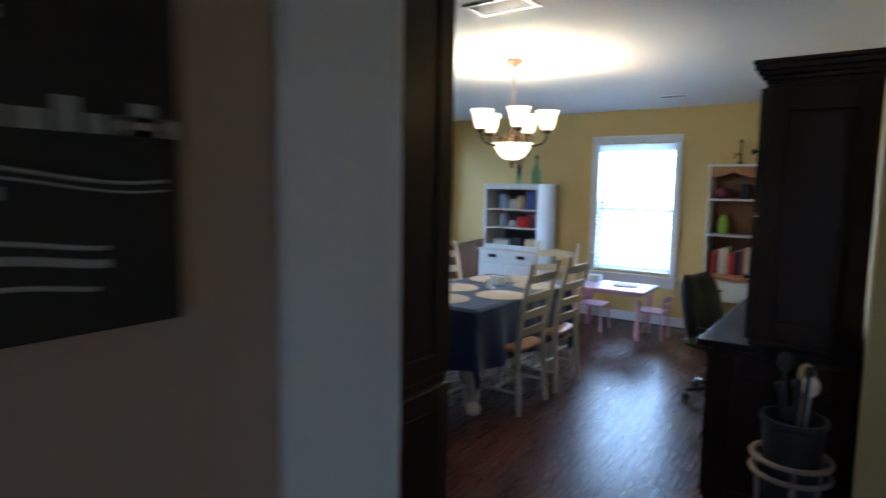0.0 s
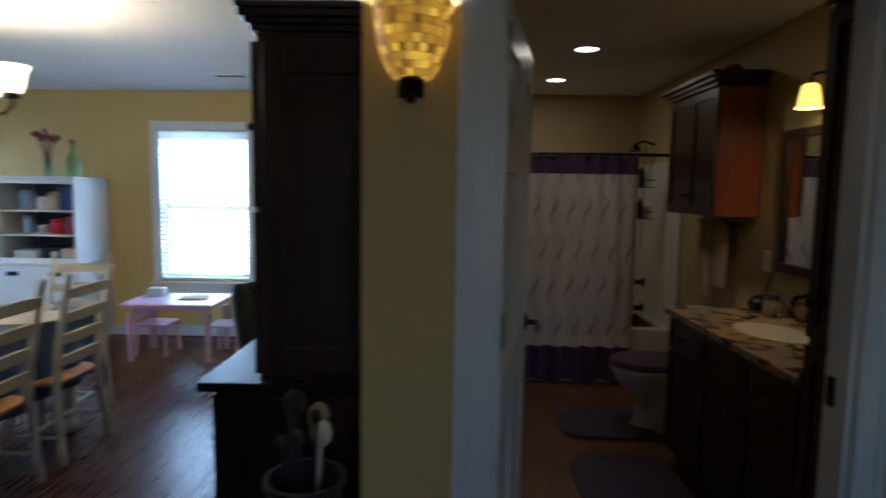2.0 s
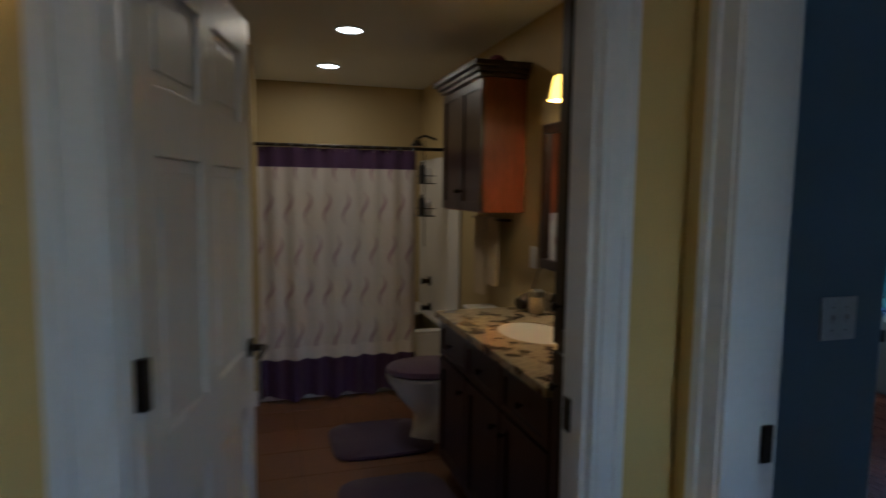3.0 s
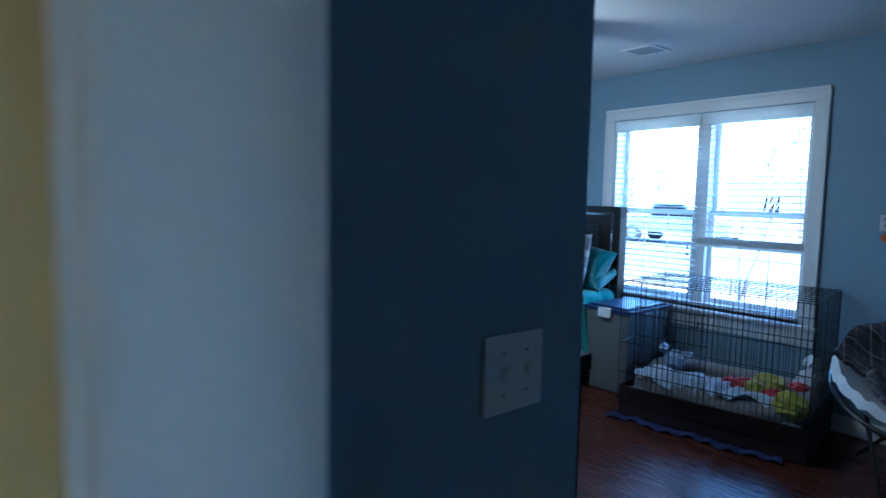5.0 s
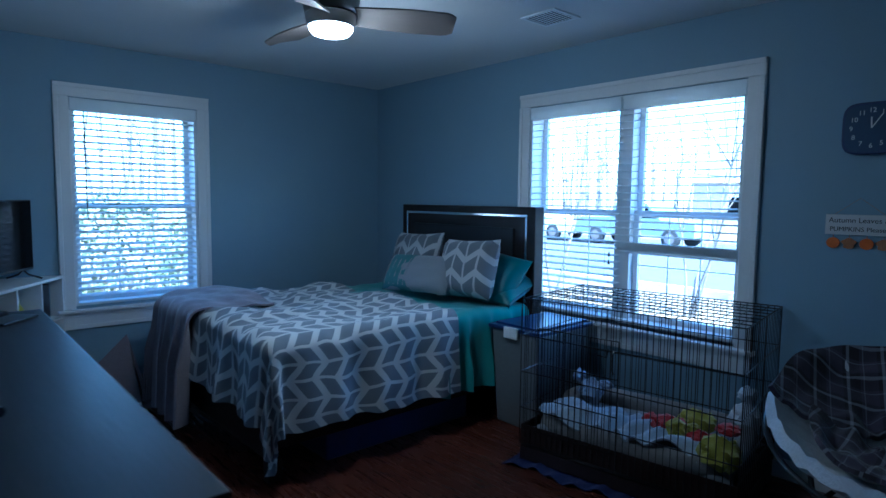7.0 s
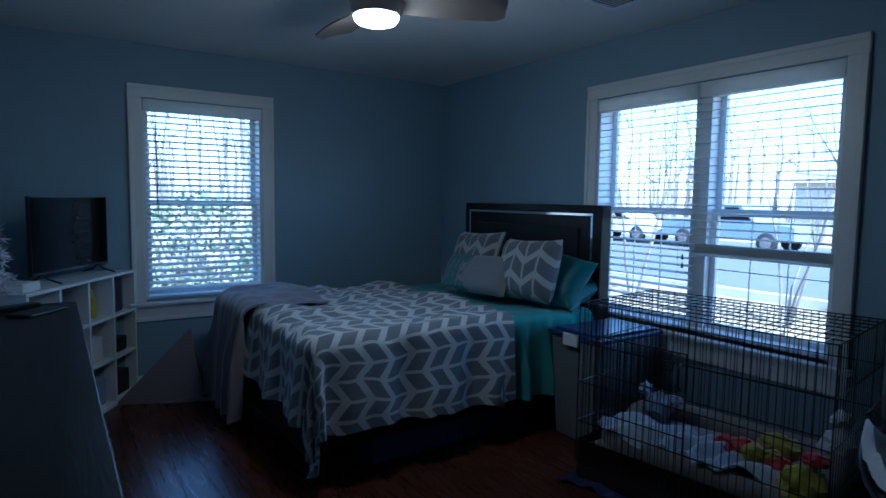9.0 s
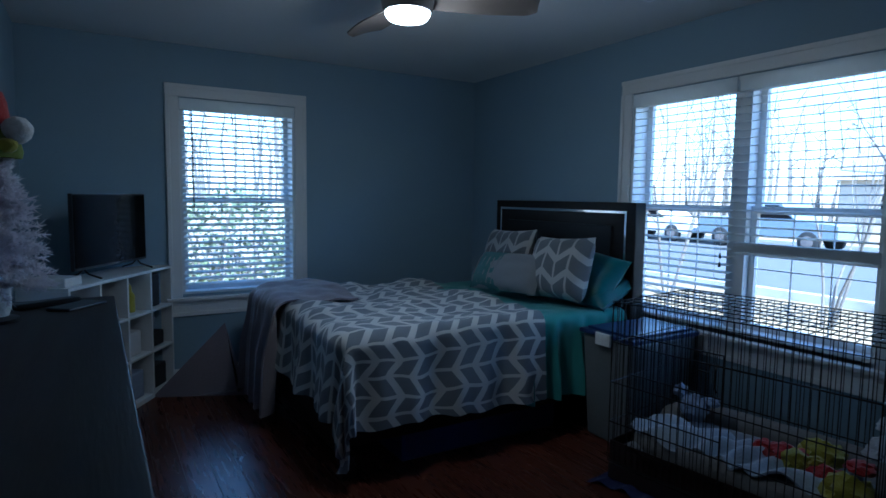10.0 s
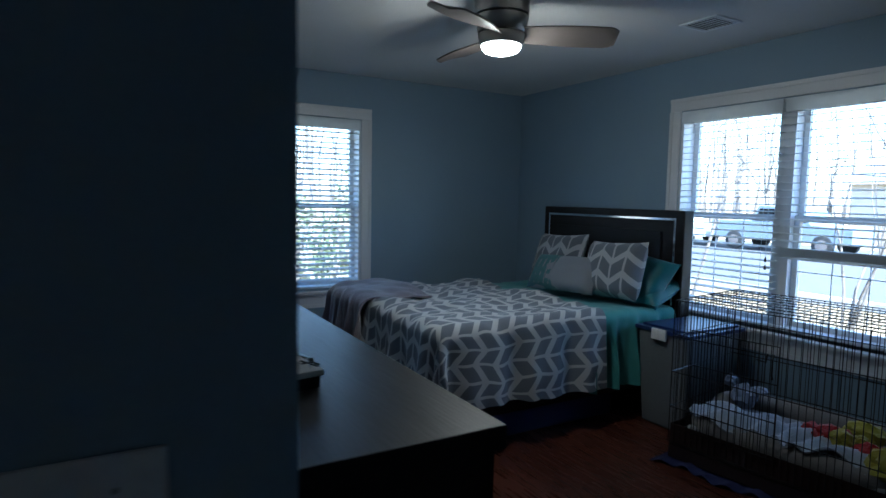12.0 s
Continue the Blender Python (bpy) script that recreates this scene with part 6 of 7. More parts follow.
def wires(nm, o, a, b, na, nb, ra=0.0022, rb=0.0032):
    """A wire panel: origin o, sides a and b; na wires across a, nb bars across b."""
    o, a, b = Vector(o), Vector(a), Vector(b)
    bm = bmesh.new()
    for i in range(na + 1):
        p = o + a * (i / na)
        tube(bm, [p, p + b], rb if i in (0, na) else ra, 5)
    for j in range(nb + 1):
        p = o + b * (j / nb)
        tube(bm, [p, p + a], rb, 5)
    return part(nm, bm, WIRE, cr)


hx, hy = CW / 2, CL / 2
wires("front_panel", (-hx, -hy, 0.01), (0, CL, 0), (0, 0, CH), 34, 4)
wires("back_panel", (hx, -hy, 0.01), (0, CL, 0), (0, 0, CH), 34, 4)
wires("end_panel", (-hx, -hy, 0.01), (CW, 0, 0), (0, 0, CH), 20, 4)
wires("end_panel", (-hx, hy, 0.01), (CW, 0, 0), (0, 0, CH), 20, 4)
wires("top_panel", (-hx, -hy, CH + 0.01), (0, CL, 0), (CW, 0, 0), 22, 8)
dr = wires("crate_door", (-hx - 0.008, 0.0, 0.10), (0, 0.44, 0), (0, 0, 0.56), 12, 3)
bm = bmesh.new()
tube(bm, [(-hx - 0.016, 0.02, 0.62), (-hx - 0.03, 0.02, 0.60), (-hx - 0.03, 0.02, 0.52), (-hx - 0.016, 0.02, 0.50)], 0.004, 6)
tube(bm, [(-hx - 0.016, 0.05, 0.62), (-hx - 0.03, 0.05, 0.58), (-hx - 0.016, 0.10, 0.58)], 0.004, 6)
part("latch", bm, WIRE, dr)
bm = bmesh.new()
box(bm, -hx + 0.006, hx - 0.006, -hy + 0.006, hy - 0.006, 0.012, 0.018)
for x0, x1, y0, y1 in ((-hx + 0.006, -hx + 0.012, -hy + 0.006, hy - 0.006), (hx - 0.012, hx - 0.006, -hy + 0.006, hy - 0.006), (-hx + 0.012, hx - 0.012, -hy + 0.006, -hy + 0.012), (-hx + 0.012, hx - 0.012, hy - 0.012, hy - 0.006)):
    box(bm, x0, x1, y0, y1, 0.018, 0.115)
part("pan", bm, PAN, cr, "dark red-brown plastic pan")
solid("floor_mat", grid(24, 90, lambda a, b: Vector((-hx - 0.09 + a * (CW + 0.09) + 0.02 * math.sin(b * 17) * (a < 0.2), -hy + 0.10 + b * (CL - 0.06), 0.002 + (0.012 + 0.010 * math.sin(b * 55 + 3 * a)) * (a < 0.1))), None, 0.003), BLUEMAT, "blue quilted mat under the dog crate", "mat", pose(5.60, 3.875, 0.0, 0, 0, 8.5), True)
db = thing("dog_bed", "grey bolstered dog bed inside the crate", "dog bed", CR)
part("cushion", pillow(CW - 0.06, CL - 0.06, 0.12, 24), GREYCL, db, "", True, pose(0, 0, 0.085, 90))
bm = bmesh.new()
pts = []
for k in range(36):
    a = 2 * math.pi * k / 36
    c, s = math.cos(a), math.sin(a)
    q = (abs(c) ** 5 + abs(s) ** 5) ** -0.2
    pts.append((c * q * (hx - 0.085), s * q * (hy - 0.085), 0.115 + 0.045 * (c > 0.3)))
tube(bm, pts, 0.060, 12, True)
part("bolster", bm, BEDCUSH, db, "", True)


def rumple(a, b):
    x, y = -0.30 + a * 0.30, -0.36 + b * 0.84
    k = noise.noise(Vector((x * 9, y * 7, 1.7))) * 0.025 + 0.018 * math.sin(y * 44 + 6 * a + 2 * math.sin(y * 11)) + 0.010 * math.sin(x * 34 + y * 9)
    return Vector((x + 0.025 * math.sin(y * 17), y, 0.175 + 0.02 * math.sin(a * 3.1) + k))


solid("crumpled_blanket", grid(40, 110, rumple, None, 0.01), surf("pale_blue_fleece", (0.36, 0.40, 0.46), 0.95, var=0.12, bump=0.9, fine=90, sheen=0.4), "crumpled pale grey blanket in the dog crate", "blanket", CR, True)


def plush(name, label, pieces, at):
    p = thing(name, label, "plush toy", at, "plush toys in the crate")
    for nm, mt, blobs in pieces:
        bm = bmesh.new()
        for k, (c, r, sq) in enumerate(blobs):
            blob(bm, c, r * 0.80, sq, 0.45, 3, k)
        part(nm, bm, mt, p, "", True)


plush("plush_toy", "red plush dog toy lying in the crate", [("body", REDPLUSH, [((0, 0, 0.06), 0.075, (1.1, 1.4, 0.8)), ((0.05, 0.11, 0.05), 0.045, (1, 1.3, 0.8))]), ("snout", YELPLUSH, [((-0.02, -0.12, 0.08), 0.04, (1, 1, 0.8))])], CR @ pose(-0.08, -0.16, 0.15))
plush("plush_toy", "red plush toy with a yellow head in the crate", [("body", REDPLUSH, [((0, 0, 0.06), 0.08, (1, 1.2, 0.8))]), ("head", YELPLUSH, [((0.02, 0.12, 0.09), 0.06, (1, 1.1, 0.9))])], CR @ pose(-0.14, -0.33, 0.13))
plush("plush_toy", "yellow green plush duck lying in the crate", [("body", YELPLUSH, [((0, 0, 0.08), 0.095, (1, 1.2, 1.0)), ((-0.04, 0.10, 0.02), 0.05, (1, 1, 0.8))]), ("scarf", REDPLUSH, [((0.03, -0.03, 0.19), 0.05, (1.2, 1.3, 0.6))])], CR @ pose(-0.22, -0.43, 0.11))
plush("plush_toy", "yellow plush toy on the dog bed", [("body", YELPLUSH, [((0, 0, 0.06), 0.075, (1, 1.5, 0.9))])], CR @ pose(0.02, -0.26, 0.17))
plush("plush_toy", "pale teal plush toy at the back of the crate", [("body", PALEBLUE, [((0, 0, 0.08), 0.07, (1, 1.2, 1.2)), ((0, 0.08, 0.15), 0.045, (1, 1, 1)), ((0, -0.09, 0.13), 0.035, (1, 1.4, 0.8))])], CR @ pose(0.12, 0.36, 0.15))
plush("plush_toy", "white plush toy in the crate corner", [("body", FLEECE, [((0, 0, 0.07), 0.075, (1, 1.2, 1.1)), ((0.02, 0.0, 0.18), 0.055, (1, 1, 1))])], CR @ pose(0.22, -0.44, 0.17))

# saucer chair with a plaid blanket
SC = pose(5.60, 2.83, 0, 0, 0, 20)
sa = thing("saucer_chair", "round folding saucer chair with white fleece pad", "chair", SC)


def dish(r, a):
    d = r / 0.43
    return Vector((0.43 * d * math.cos(a), 0.43 * d * math.sin(a), 0.34 + 0.20 * d ** 2.2 + 0.16 * d * math.cos(a)))


part("cushion", grid(14, 60, lambda a, b: dish(0.43 * a + 0.001, 2 * math.pi * b) + Vector((0, 0, 0.012 * math.sin(b * 150) * a)), None, -0.05), FLEECE, sa, "white fleece saucer pad", True)
bm = bmesh.new()
tube(bm, [dish(0.425, 2 * math.pi * k / 40) + Vector((0, 0, -0.055)) for k in range(40)], 0.012, 8, True)
part("rim_tube", bm, BLACKPL, sa, "", True)
for k in range(4):
    a = radians(45 + 90 * k)
    bm = bmesh.new()
    p = dish(0.42, a)
    q = Vector((0.34 * math.cos(a + 1.7), 0.34 * math.sin(a + 1.7), 0.012))
    tube(bm, [p + Vector((0, 0, -0.06)), (p * 0.45 + q * 0.55) + Vector((0, 0, -0.03)), q], 0.011, 8)
    part("leg", bm, WIRE, sa, "", True)
bm = bmesh.new()
box(bm, -0.47, -0.44, -0.01, 0.02, 0.22, 0.42)
part("strap", bm, FLEECE, sa, "white tie strap")
solid("plaid_blanket", grid(40, 40, lambda a, b: dish(0.08 + 0.33 * a, -1.45 + 2.75 * b + 0.2) + Vector((0, 0, 0.105 + 0.03 * noise.noise(Vector((a * 5, b * 6, 2.0))) + 0.012 * math.sin(b * 19))), lambda a, b: ((0.08 + 0.33 * a) * math.cos(-1.25 + 2.75 * b) * 1.25, (0.08 + 0.33 * a) * math.sin(-1.25 + 2.75 * b)), 0.02), PLAID, "dark navy plaid blanket heaped on the saucer chair", "blanket", SC, True)
solid("plaid_blanket_fold", grid(30, 30, lambda a, b: dish(0.02 + 0.25 * a, 1.2 + 3.6 * b) + Vector((0, 0, 0.115 + 0.035 * noise.noise(Vector((a * 4, b * 7, 9.0))))), lambda a, b: ((0.02 + 0.25 * a) * math.cos(1.7 + 3.6 * b), (0.02 + 0.25 * a) * math.sin(1.7 + 3.6 * b)), 0.02), PLAID, "folded part of the navy plaid blanket", "blanket", SC, True)
solid("cardboard_box", rbox(-0.25, 0.25, -0.2, 0.2, 0, 0.20, 0.006), BROWNWOOD, "brown box on the floor under the saucer chair", "box", pose(5.72, 2.75, 0, 0, 0, 20))

# wall clock and hanging sign on the east wall
ck = thing("wall_clock", "blue rounded square wall clock with white numerals", "clock", pose(6.058, 3.055, 1.765, 90, 0, -90))


def squircle(bm, r, z0, z1, n=4.5, seg=48):
    rings = []
    for z, k in ((z0, 1.0), (z1 * 0.8 + z0 * 0.2, 1.0), (z1, 0.95)):
        ring = []
        for i in range(seg):
            a = 2 * math.pi * i / seg
            c, s = math.cos(a), math.sin(a)
            q = (abs(c) ** n + abs(s) ** n) ** (-1 / n)
            ring.append(bm.verts.new((c * q * r * k, s * q * r * k, z)))
        rings.append(ring)
    for a, b in zip(rings, rings[1:]):
        for i in range(seg):
            j = (i + 1) % seg
            bm.faces.new((a[i], a[j], b[j], b[i]))
    bm.faces.new(rings[0][::-1])
    bm.faces.new(rings[-1])
    return bm


part("case", squircle(bmesh.new(), 0.118, 0.0, 0.035), NAVYPL, ck, "", True)
part("dial", squircle(bmesh.new(), 0.106, 0.0351, 0.0365), surf("clock_blue", (0.02, 0.05, 0.12), 0.4), ck)
for k in range(1, 13):
    a = radians(90 - 30 * k)
    letters(str(k), 0.030, PLATE, ck, pose(0.080 * math.cos(a), 0.080 * math.sin(a), 0.0375), "numeral")
for ang, ln, w_ in ((93, 0.05, 0.003), (57, 0.072, 0.0022)):
    a = radians(ang)
    bm = bmesh.new()
    box(bm, 0, ln, -w_, w_, 0.039, 0.041)
    part("clock_hand", bm, PLATE, ck, "", False, pose(0, 0, 0, 0, 0, ang))
hs = thing("hanging_sign", "white wooden autumn sign with leaf charms", "sign", pose(6.056, 3.085, 1.322, 90, 0, -90))
part("board", rbox(-0.135, 0.135, -0.048, 0.048, 0.0, 0.010, 0.002), PAPER, hs)
letters("Autumn Leaves &", 0.034, BLACKPL, hs, pose(0, 0.020, 0.0112), "lettering")
letters("PUMPKINS Please!", 0.030, BLACKPL, hs, pose(0, -0.022, 0.0112), "lettering")
bm = bmesh.new()
tube(bm, [(-0.10, 0.048, 0.004), (0, 0.125, 0.002), (0.10, 0.048, 0.004)], 0.0015, 5)
part("string", bm, WICKER, hs)
ORANGE = surf("orange_felt", (0.55, 0.14, 0.02), 0.8)
for k, (x, mt) in enumerate(((-0.10, ORANGE), (-0.035, OAK), (0.035, ORANGE), (0.10, OAK))):
    bm = bmesh.new()
    n = 20
    top_ = [bm.verts.new((x + (0.028 + (0.007 * math.sin(5 * q) if k % 2 else 0)) * math.cos(q), -0.088 + 0.026 * math.sin(q), 0.006)) for q in [2 * math.pi * i / n for i in range(n)]]
    bot_ = [bm.verts.new((v.co.x, v.co.y, 0.001)) for v in top_]
    bm.faces.new(top_)
    bm.faces.new(bot_[::-1])
    for i in range(n):
        bm.faces.new((top_[i], top_[(i + 1) % n], bot_[(i + 1) % n], bot_[i]))
    tube(bm, [(x, -0.062, 0.004), (x, -0.048, 0.004)], 0.0012, 5)
    part("charm", bm, mt, hs, "orange pumpkin charm" if mt is ORANGE else "brown leaf charm")

# dresser with mirror
ds = thing("dresser", "long black-brown dresser with silver handles", "dresser", pose(2.605, 3.03, 0))
DL = 1.59
part("carcass", rbox(0.0, 0.425, 0.01, DL - 0.01, 0.05, 1.00, 0.003), BLACKWOOD, ds)
part("top", rbox(0.0, 0.448, 0.0, DL, 1.001, 1.043, 0.003), BLACKWOOD, ds)
for i in range(3):
    for j in range(2):
        y0 = 0.03 + j * 0.77
        d = part("drawer", rbox(0.4255, 0.444, y0, y0 + 0.76, 0.08 + i * 0.305, 0.375 + i * 0.305, 0.003), BLACKWOOD, ds)
        bm = bmesh.new()
        zc = 0.23 + i * 0.305
        tube(bm, [(0.444, y0 + 0.30, zc), (0.468, y0 + 0.30, zc), (0.468, y0 + 0.46, zc), (0.444, y0 + 0.46, zc)], 0.005, 8)
        part("handle", bm, CHROME, d, "silver bar handle", True)
for y in (0.03, DL - 0.07):
    for x in (0.02, 0.36):
        part("foot", rbox(x, x + 0.04, y, y + 0.04, 0.0, 0.05, 0.002), BLACKWOOD, ds)
dm = thing("dresser_mirror", "dark framed mirror with silver edge above the dresser", "mirror", pose(2.606, 3.16, 1.045))
ML, MH = 1.02, 1.05
for nm, y0, y1, z0, z1 in (("frame_rail", 0, ML, 0.0, 0.06), ("frame_rail", 0, ML, MH - 0.06, MH), ("frame_stile", 0, 0.06, 0.06, MH - 0.06), ("frame_stile", ML - 0.06, ML, 0.06, MH - 0.06)):
    part(nm, rbox(0.0, 0.035, y0, y1, z0, z1, 0.006), BLACKWOOD, dm)
for nm, y0, y1, z0, z1 in (("silver_bead", 0.06, ML - 0.06, 0.06, 0.078), ("silver_bead", 0.06, ML - 0.06, MH - 0.078, MH - 0.06), ("silver_bead", 0.06, 0.078, 0.078, MH - 0.078), ("silver_bead", ML - 0.078, ML - 0.06, 0.078, MH - 0.078)):
    part(nm, rbox(0.012, 0.030, y0, y1, z0, z1, 0.004), CHROME, dm, "silver bevelled edge")
bm = bmesh.new()
box(bm, 0.004, 0.012, 0.078, ML - 0.078, 0.078, MH - 0.078)
part("mirror_glass", bm, MIRROR, dm)

DT = 1.0435
tree = thing("tinsel_tree", "small white tinsel tree with a red felt hat", "artificial tree", pose(2.765, 4.29, DT) @ Matrix.Diagonal((0.72, 0.8, 0.78, 1)))
bm = bmesh.new()
lathe(bm, [(0.075, 0), (0.078, 0.012), (0.03, 0.02), (0.0, 0.021)], 24)
part("base", bm, BLACKPL, tree, "", True)
bm = bmesh.new()
lathe(bm, [(0.045, 0.021), (0.055, 0.05), (0.055, 0.11), (0.04, 0.13)], 18)
part("wrapped_pot", bm, FLEECE, tree, "", True)
bm = bmesh.new()
tube(bm, [(0, 0, 0.13), (0, 0, 0.58)], 0.008, 6)
part("trunk", bm, TINSEL, tree)
verts, faces = [], []
rng = random.Random(5)
for lev in range(15):
    z = 0.13 + lev * 0.032
    reach = 0.20 * (1 - lev / 17.5) + 0.02
    for k in range(14):
        a = rng.uniform(0, 6.283)
        tip = Vector((math.cos(a) * reach * rng.uniform(0.75, 1.1), math.sin(a) * reach * rng.uniform(0.75, 1.1), z + rng.uniform(-0.03, 0.05)))
        root = Vector((0, 0, z))
        d = tip - root
        for q in range(64):
            f = rng.uniform(0.12, 1.0)
            p = root + d * f + Vector((0, 0, -0.02 * f * f))
            o = Vector((rng.uniform(-1, 1), rng.uniform(-1, 1), rng.uniform(-1, 1))).normalized() * rng.uniform(0.018, 0.034) + d.normalized() * 0.012
            s = o.cross(Vector((rng.uniform(-1, 1), rng.uniform(-1, 1), 0.3))).normalized() * 0.0036
            n0 = len(verts)
            verts += [p - s, p + s, p + o]
            faces.append((n0, n0 + 1, n0 + 2))
me = bpy.data.meshes.new("needles")
me.from_pydata([tuple(v) for v in verts], [], faces)
me.materials.append(TINSEL)
nd = new("needles", me)
nd.parent = tree
tagged(nd, "white tinsel needles", kind="stuff")
hat = thing("felt_hat", "red felt hat with white pompom over green felt", "hat", pose(2.765, 4.29, DT + 0.435) @ Matrix.Diagonal((0.85, 0.85, 0.85, 1)))
bm = bmesh.new()
lathe(bm, [(0.09, 0.0), (0.095, 0.02), (0.088, 0.055), (0.07, 0.085), (0.055, 0.10)], 20, wave=lambda a, z: 0.08 * math.sin(2 * a))
part("green_cap", bm, GREENCL, hat, "olive green felt cap", True)
bm = bmesh.new()
blob(bm, (0.055, -0.06, 0.035), 0.035, (1, 0.5, 0.7), 0.1)
part("yellow_patch", bm, YELPLUSH, hat, "yellow felt patch", True)
bm = bmesh.new()
lathe(bm, [(0.062, 0.10), (0.066, 0.12), (0.06, 0.17), (0.05, 0.20), (0.02, 0.212), (0.0, 0.214)], 20)
part("crown", bm, REDPLUSH, hat, "", True)
bm = bmesh.new()
blob(bm, (0.085, -0.03, 0.085), 0.042, (1, 1, 1), 0.06, 3)
blob(bm, (-0.01, -0.055, 0.112), 0.030, (1.2, 0.5, 0.5), 0.1)
part("pompom", bm, FLEECE, hat, "white pompom", True)


def bottle(at, r, h, mat, capmat, label, neck=0.4):
    b = thing("perfume_bottle", label, "bottle", at, "bottles on the dresser")
    bm = bmesh.new()
    lathe(bm, [(r * 0.95, 0), (r, 0.006), (r, h * 0.62), (r * 0.8, h * 0.72), (r * neck, h * 0.76), (r * neck, h * 0.80)], 20)
    part("body", bm, mat, b, "", True)
    bm = bmesh.new()
    lathe(bm, [(r * 0.55, h * 0.801), (r * 0.55, h * 0.97), (r * 0.4, h)], 16)
    part("cap", bm, capmat, b, "", True)


PINKGL = glass("pink_bottle_glass", (0.80, 0.45, 0.50), 0.1)
bottle(pose(2.71, 4.09, DT), 0.028, 0.19, AMBER, YELPLUSH, "amber bottle with a yellow cap on the dresser")
bottle(pose(2.665, 4.05, DT), 0.028, 0.17, AMBER, ANTIQUE, "gold scent bottle on the dresser")
bottle(pose(2.71, 3.64, DT), 0.030, 0.12, PINKGL, CHROME, "pink glass scent bottle on the dresser")
bottle(pose(2.66, 3.72, DT), 0.030, 0.13, CLEAR, PLATE, "clear scent bottle with a white cap")
bottle(pose(2.665, 3.46, DT), 0.022, 0.11, PINKGL, PLATE, "small pink bottle on the dresser")
cn = thing("glass_candle", "glass candle jar with pale yellow wax", "candle", pose(2.775, 3.75, DT))
bm = bmesh.new()
lathe(bm, [(0.044, 0), (0.046, 0.006), (0.046, 0.105), (0.043, 0.105), (0.042, 0.01), (0.0, 0.009)], 24)
part("jar", bm, CLEAR, cn, "", True)
bm = bmesh.new()
lathe(bm, [(0.041, 0.0105), (0.041, 0.05), (0.0, 0.05)], 24)
part("wax", bm, surf("yellow_wax", (0.55, 0.48, 0.12), 0.5), cn, "", True)
ty = thing("jewellery_tray", "white box of jewellery on a black drawer", "jewellery box", pose(2.78, 3.42, DT, 0, 0, 8) @ Matrix.Diagonal((0.58, 0.7, 0.7, 1)))
part("lower_box", rbox(-0.075, 0.075, -0.09, 0.09, 0.0, 0.035, 0.004), BLACKPL, ty)
part("tray", rbox(-0.085, 0.085, -0.10, 0.10, 0.0355, 0.055, 0.006), PAPER, ty)
rg = random.Random(8)
for k in range(16):
    bm = bmesh.new()
    x, y = rg.uniform(-0.065, 0.065), rg.uniform(-0.08, 0.08)
    a = rg.uniform(0, 3.14)
    tube(bm, [(x - 0.03 * math.cos(a), y - 0.03 * math.sin(a), 0.058 + rg.uniform(0, 0.01)), (x, y, 0.066), (x + 0.03 * math.cos(a), y + 0.03 * math.sin(a), 0.058 + rg.uniform(0, 0.02))], 0.003, 5)
    part("trinket", bm, CHROME if k % 3 else BLACKPL, ty)
solid("phone", rbox(-0.04, 0.04, -0.075, 0.075, 0, 0.009, 0.004), BLACKPL, "black phone lying on the dresser", "phone", pose(2.95, 4.44, DT, 0, 0, -40))
solid("remote_control", rbox(-0.022, 0.022, -0.09, 0.09, 0, 0.018, 0.006), BLACKPL, "black remote control on the dresser", "remote", pose(2.87, 4.50, DT, 0, 0, -60))
hp = thing("hair_brush", "white and grey hair brush on the dresser", "brush", pose(2.80, 3.60, DT + 0.002, 0, 0, 30))
bm = bmesh.new()
blob(bm, (0, 0.05, 0.02), 0.035, (0.8, 1.5, 0.6), 0.0)
part("brush_head", bm, FLEECE, hp, "", True)
bm = bmesh.new()
tube(bm, [(0, 0.0, 0.018), (0, -0.11, 0.012)], [0.012, 0.009], 10)
part("handle", bm, BLACKPL, hp, "", True)

pc = thing("black_pouch", "black zipped pouch on the dresser top", "pouch", pose(2.675, 3.20, DT))
part("pouch_body", pillow(0.12, 0.13, 0.055), LEATHER, pc, "", True, pose(0, 0, 0.064, 0, 0, 82))
bm = bmesh.new()
tube(bm, [(-0.02, -0.05, 0.115), (0.0, 0.0, 0.122), (0.02, 0.05, 0.115)], 0.004, 6)
part("zip", bm, ANTIQUE, pc)

# white cube shelf standing across the corner, with the television
SH = pose(2.87, 6.03, 0, 0, 0, 57)
sh = thing("cube_shelf", "white cube shelf unit with filled compartments", "shelf", SH)
SL, SD, SHT = 1.10, 0.30, 0.877
part("top", rbox(0.0, SL, 0.0, SD, SHT - 0.018, SHT, 0.002), WHITEWOOD, sh)
part("bottom", rbox(0.0, SL, 0.0, SD, 0.0, 0.03, 0.002), WHITEWOOD, sh)
part("back", rbox(0.018, SL - 0.018, SD - 0.006, SD, 0.03, SHT - 0.019, 0.001), WHITEWOOD, sh)
for k in range(5):
    x = k * (SL - 0.018) / 4
    part("upright", rbox(x, x + 0.018, 0.0, SD - 0.007, 0.031, SHT - 0.019, 0.001), WHITEWOOD, sh)
for z in (0.31, 0.59):
    for k in range(4):
        x = k * (SL - 0.018) / 4 + 0.0185
        part("shelf_board", rbox(x, x + (SL - 0.018) / 4 - 0.019, 0.0, SD - 0.007, z, z + 0.016, 0.001), WHITEWOOD, sh)
cw_ = (SL - 0.018) / 4


def inside(k, z, dx=0.0):
    return SH @ pose(0.03 + k * cw_ + dx, 0.04, z)


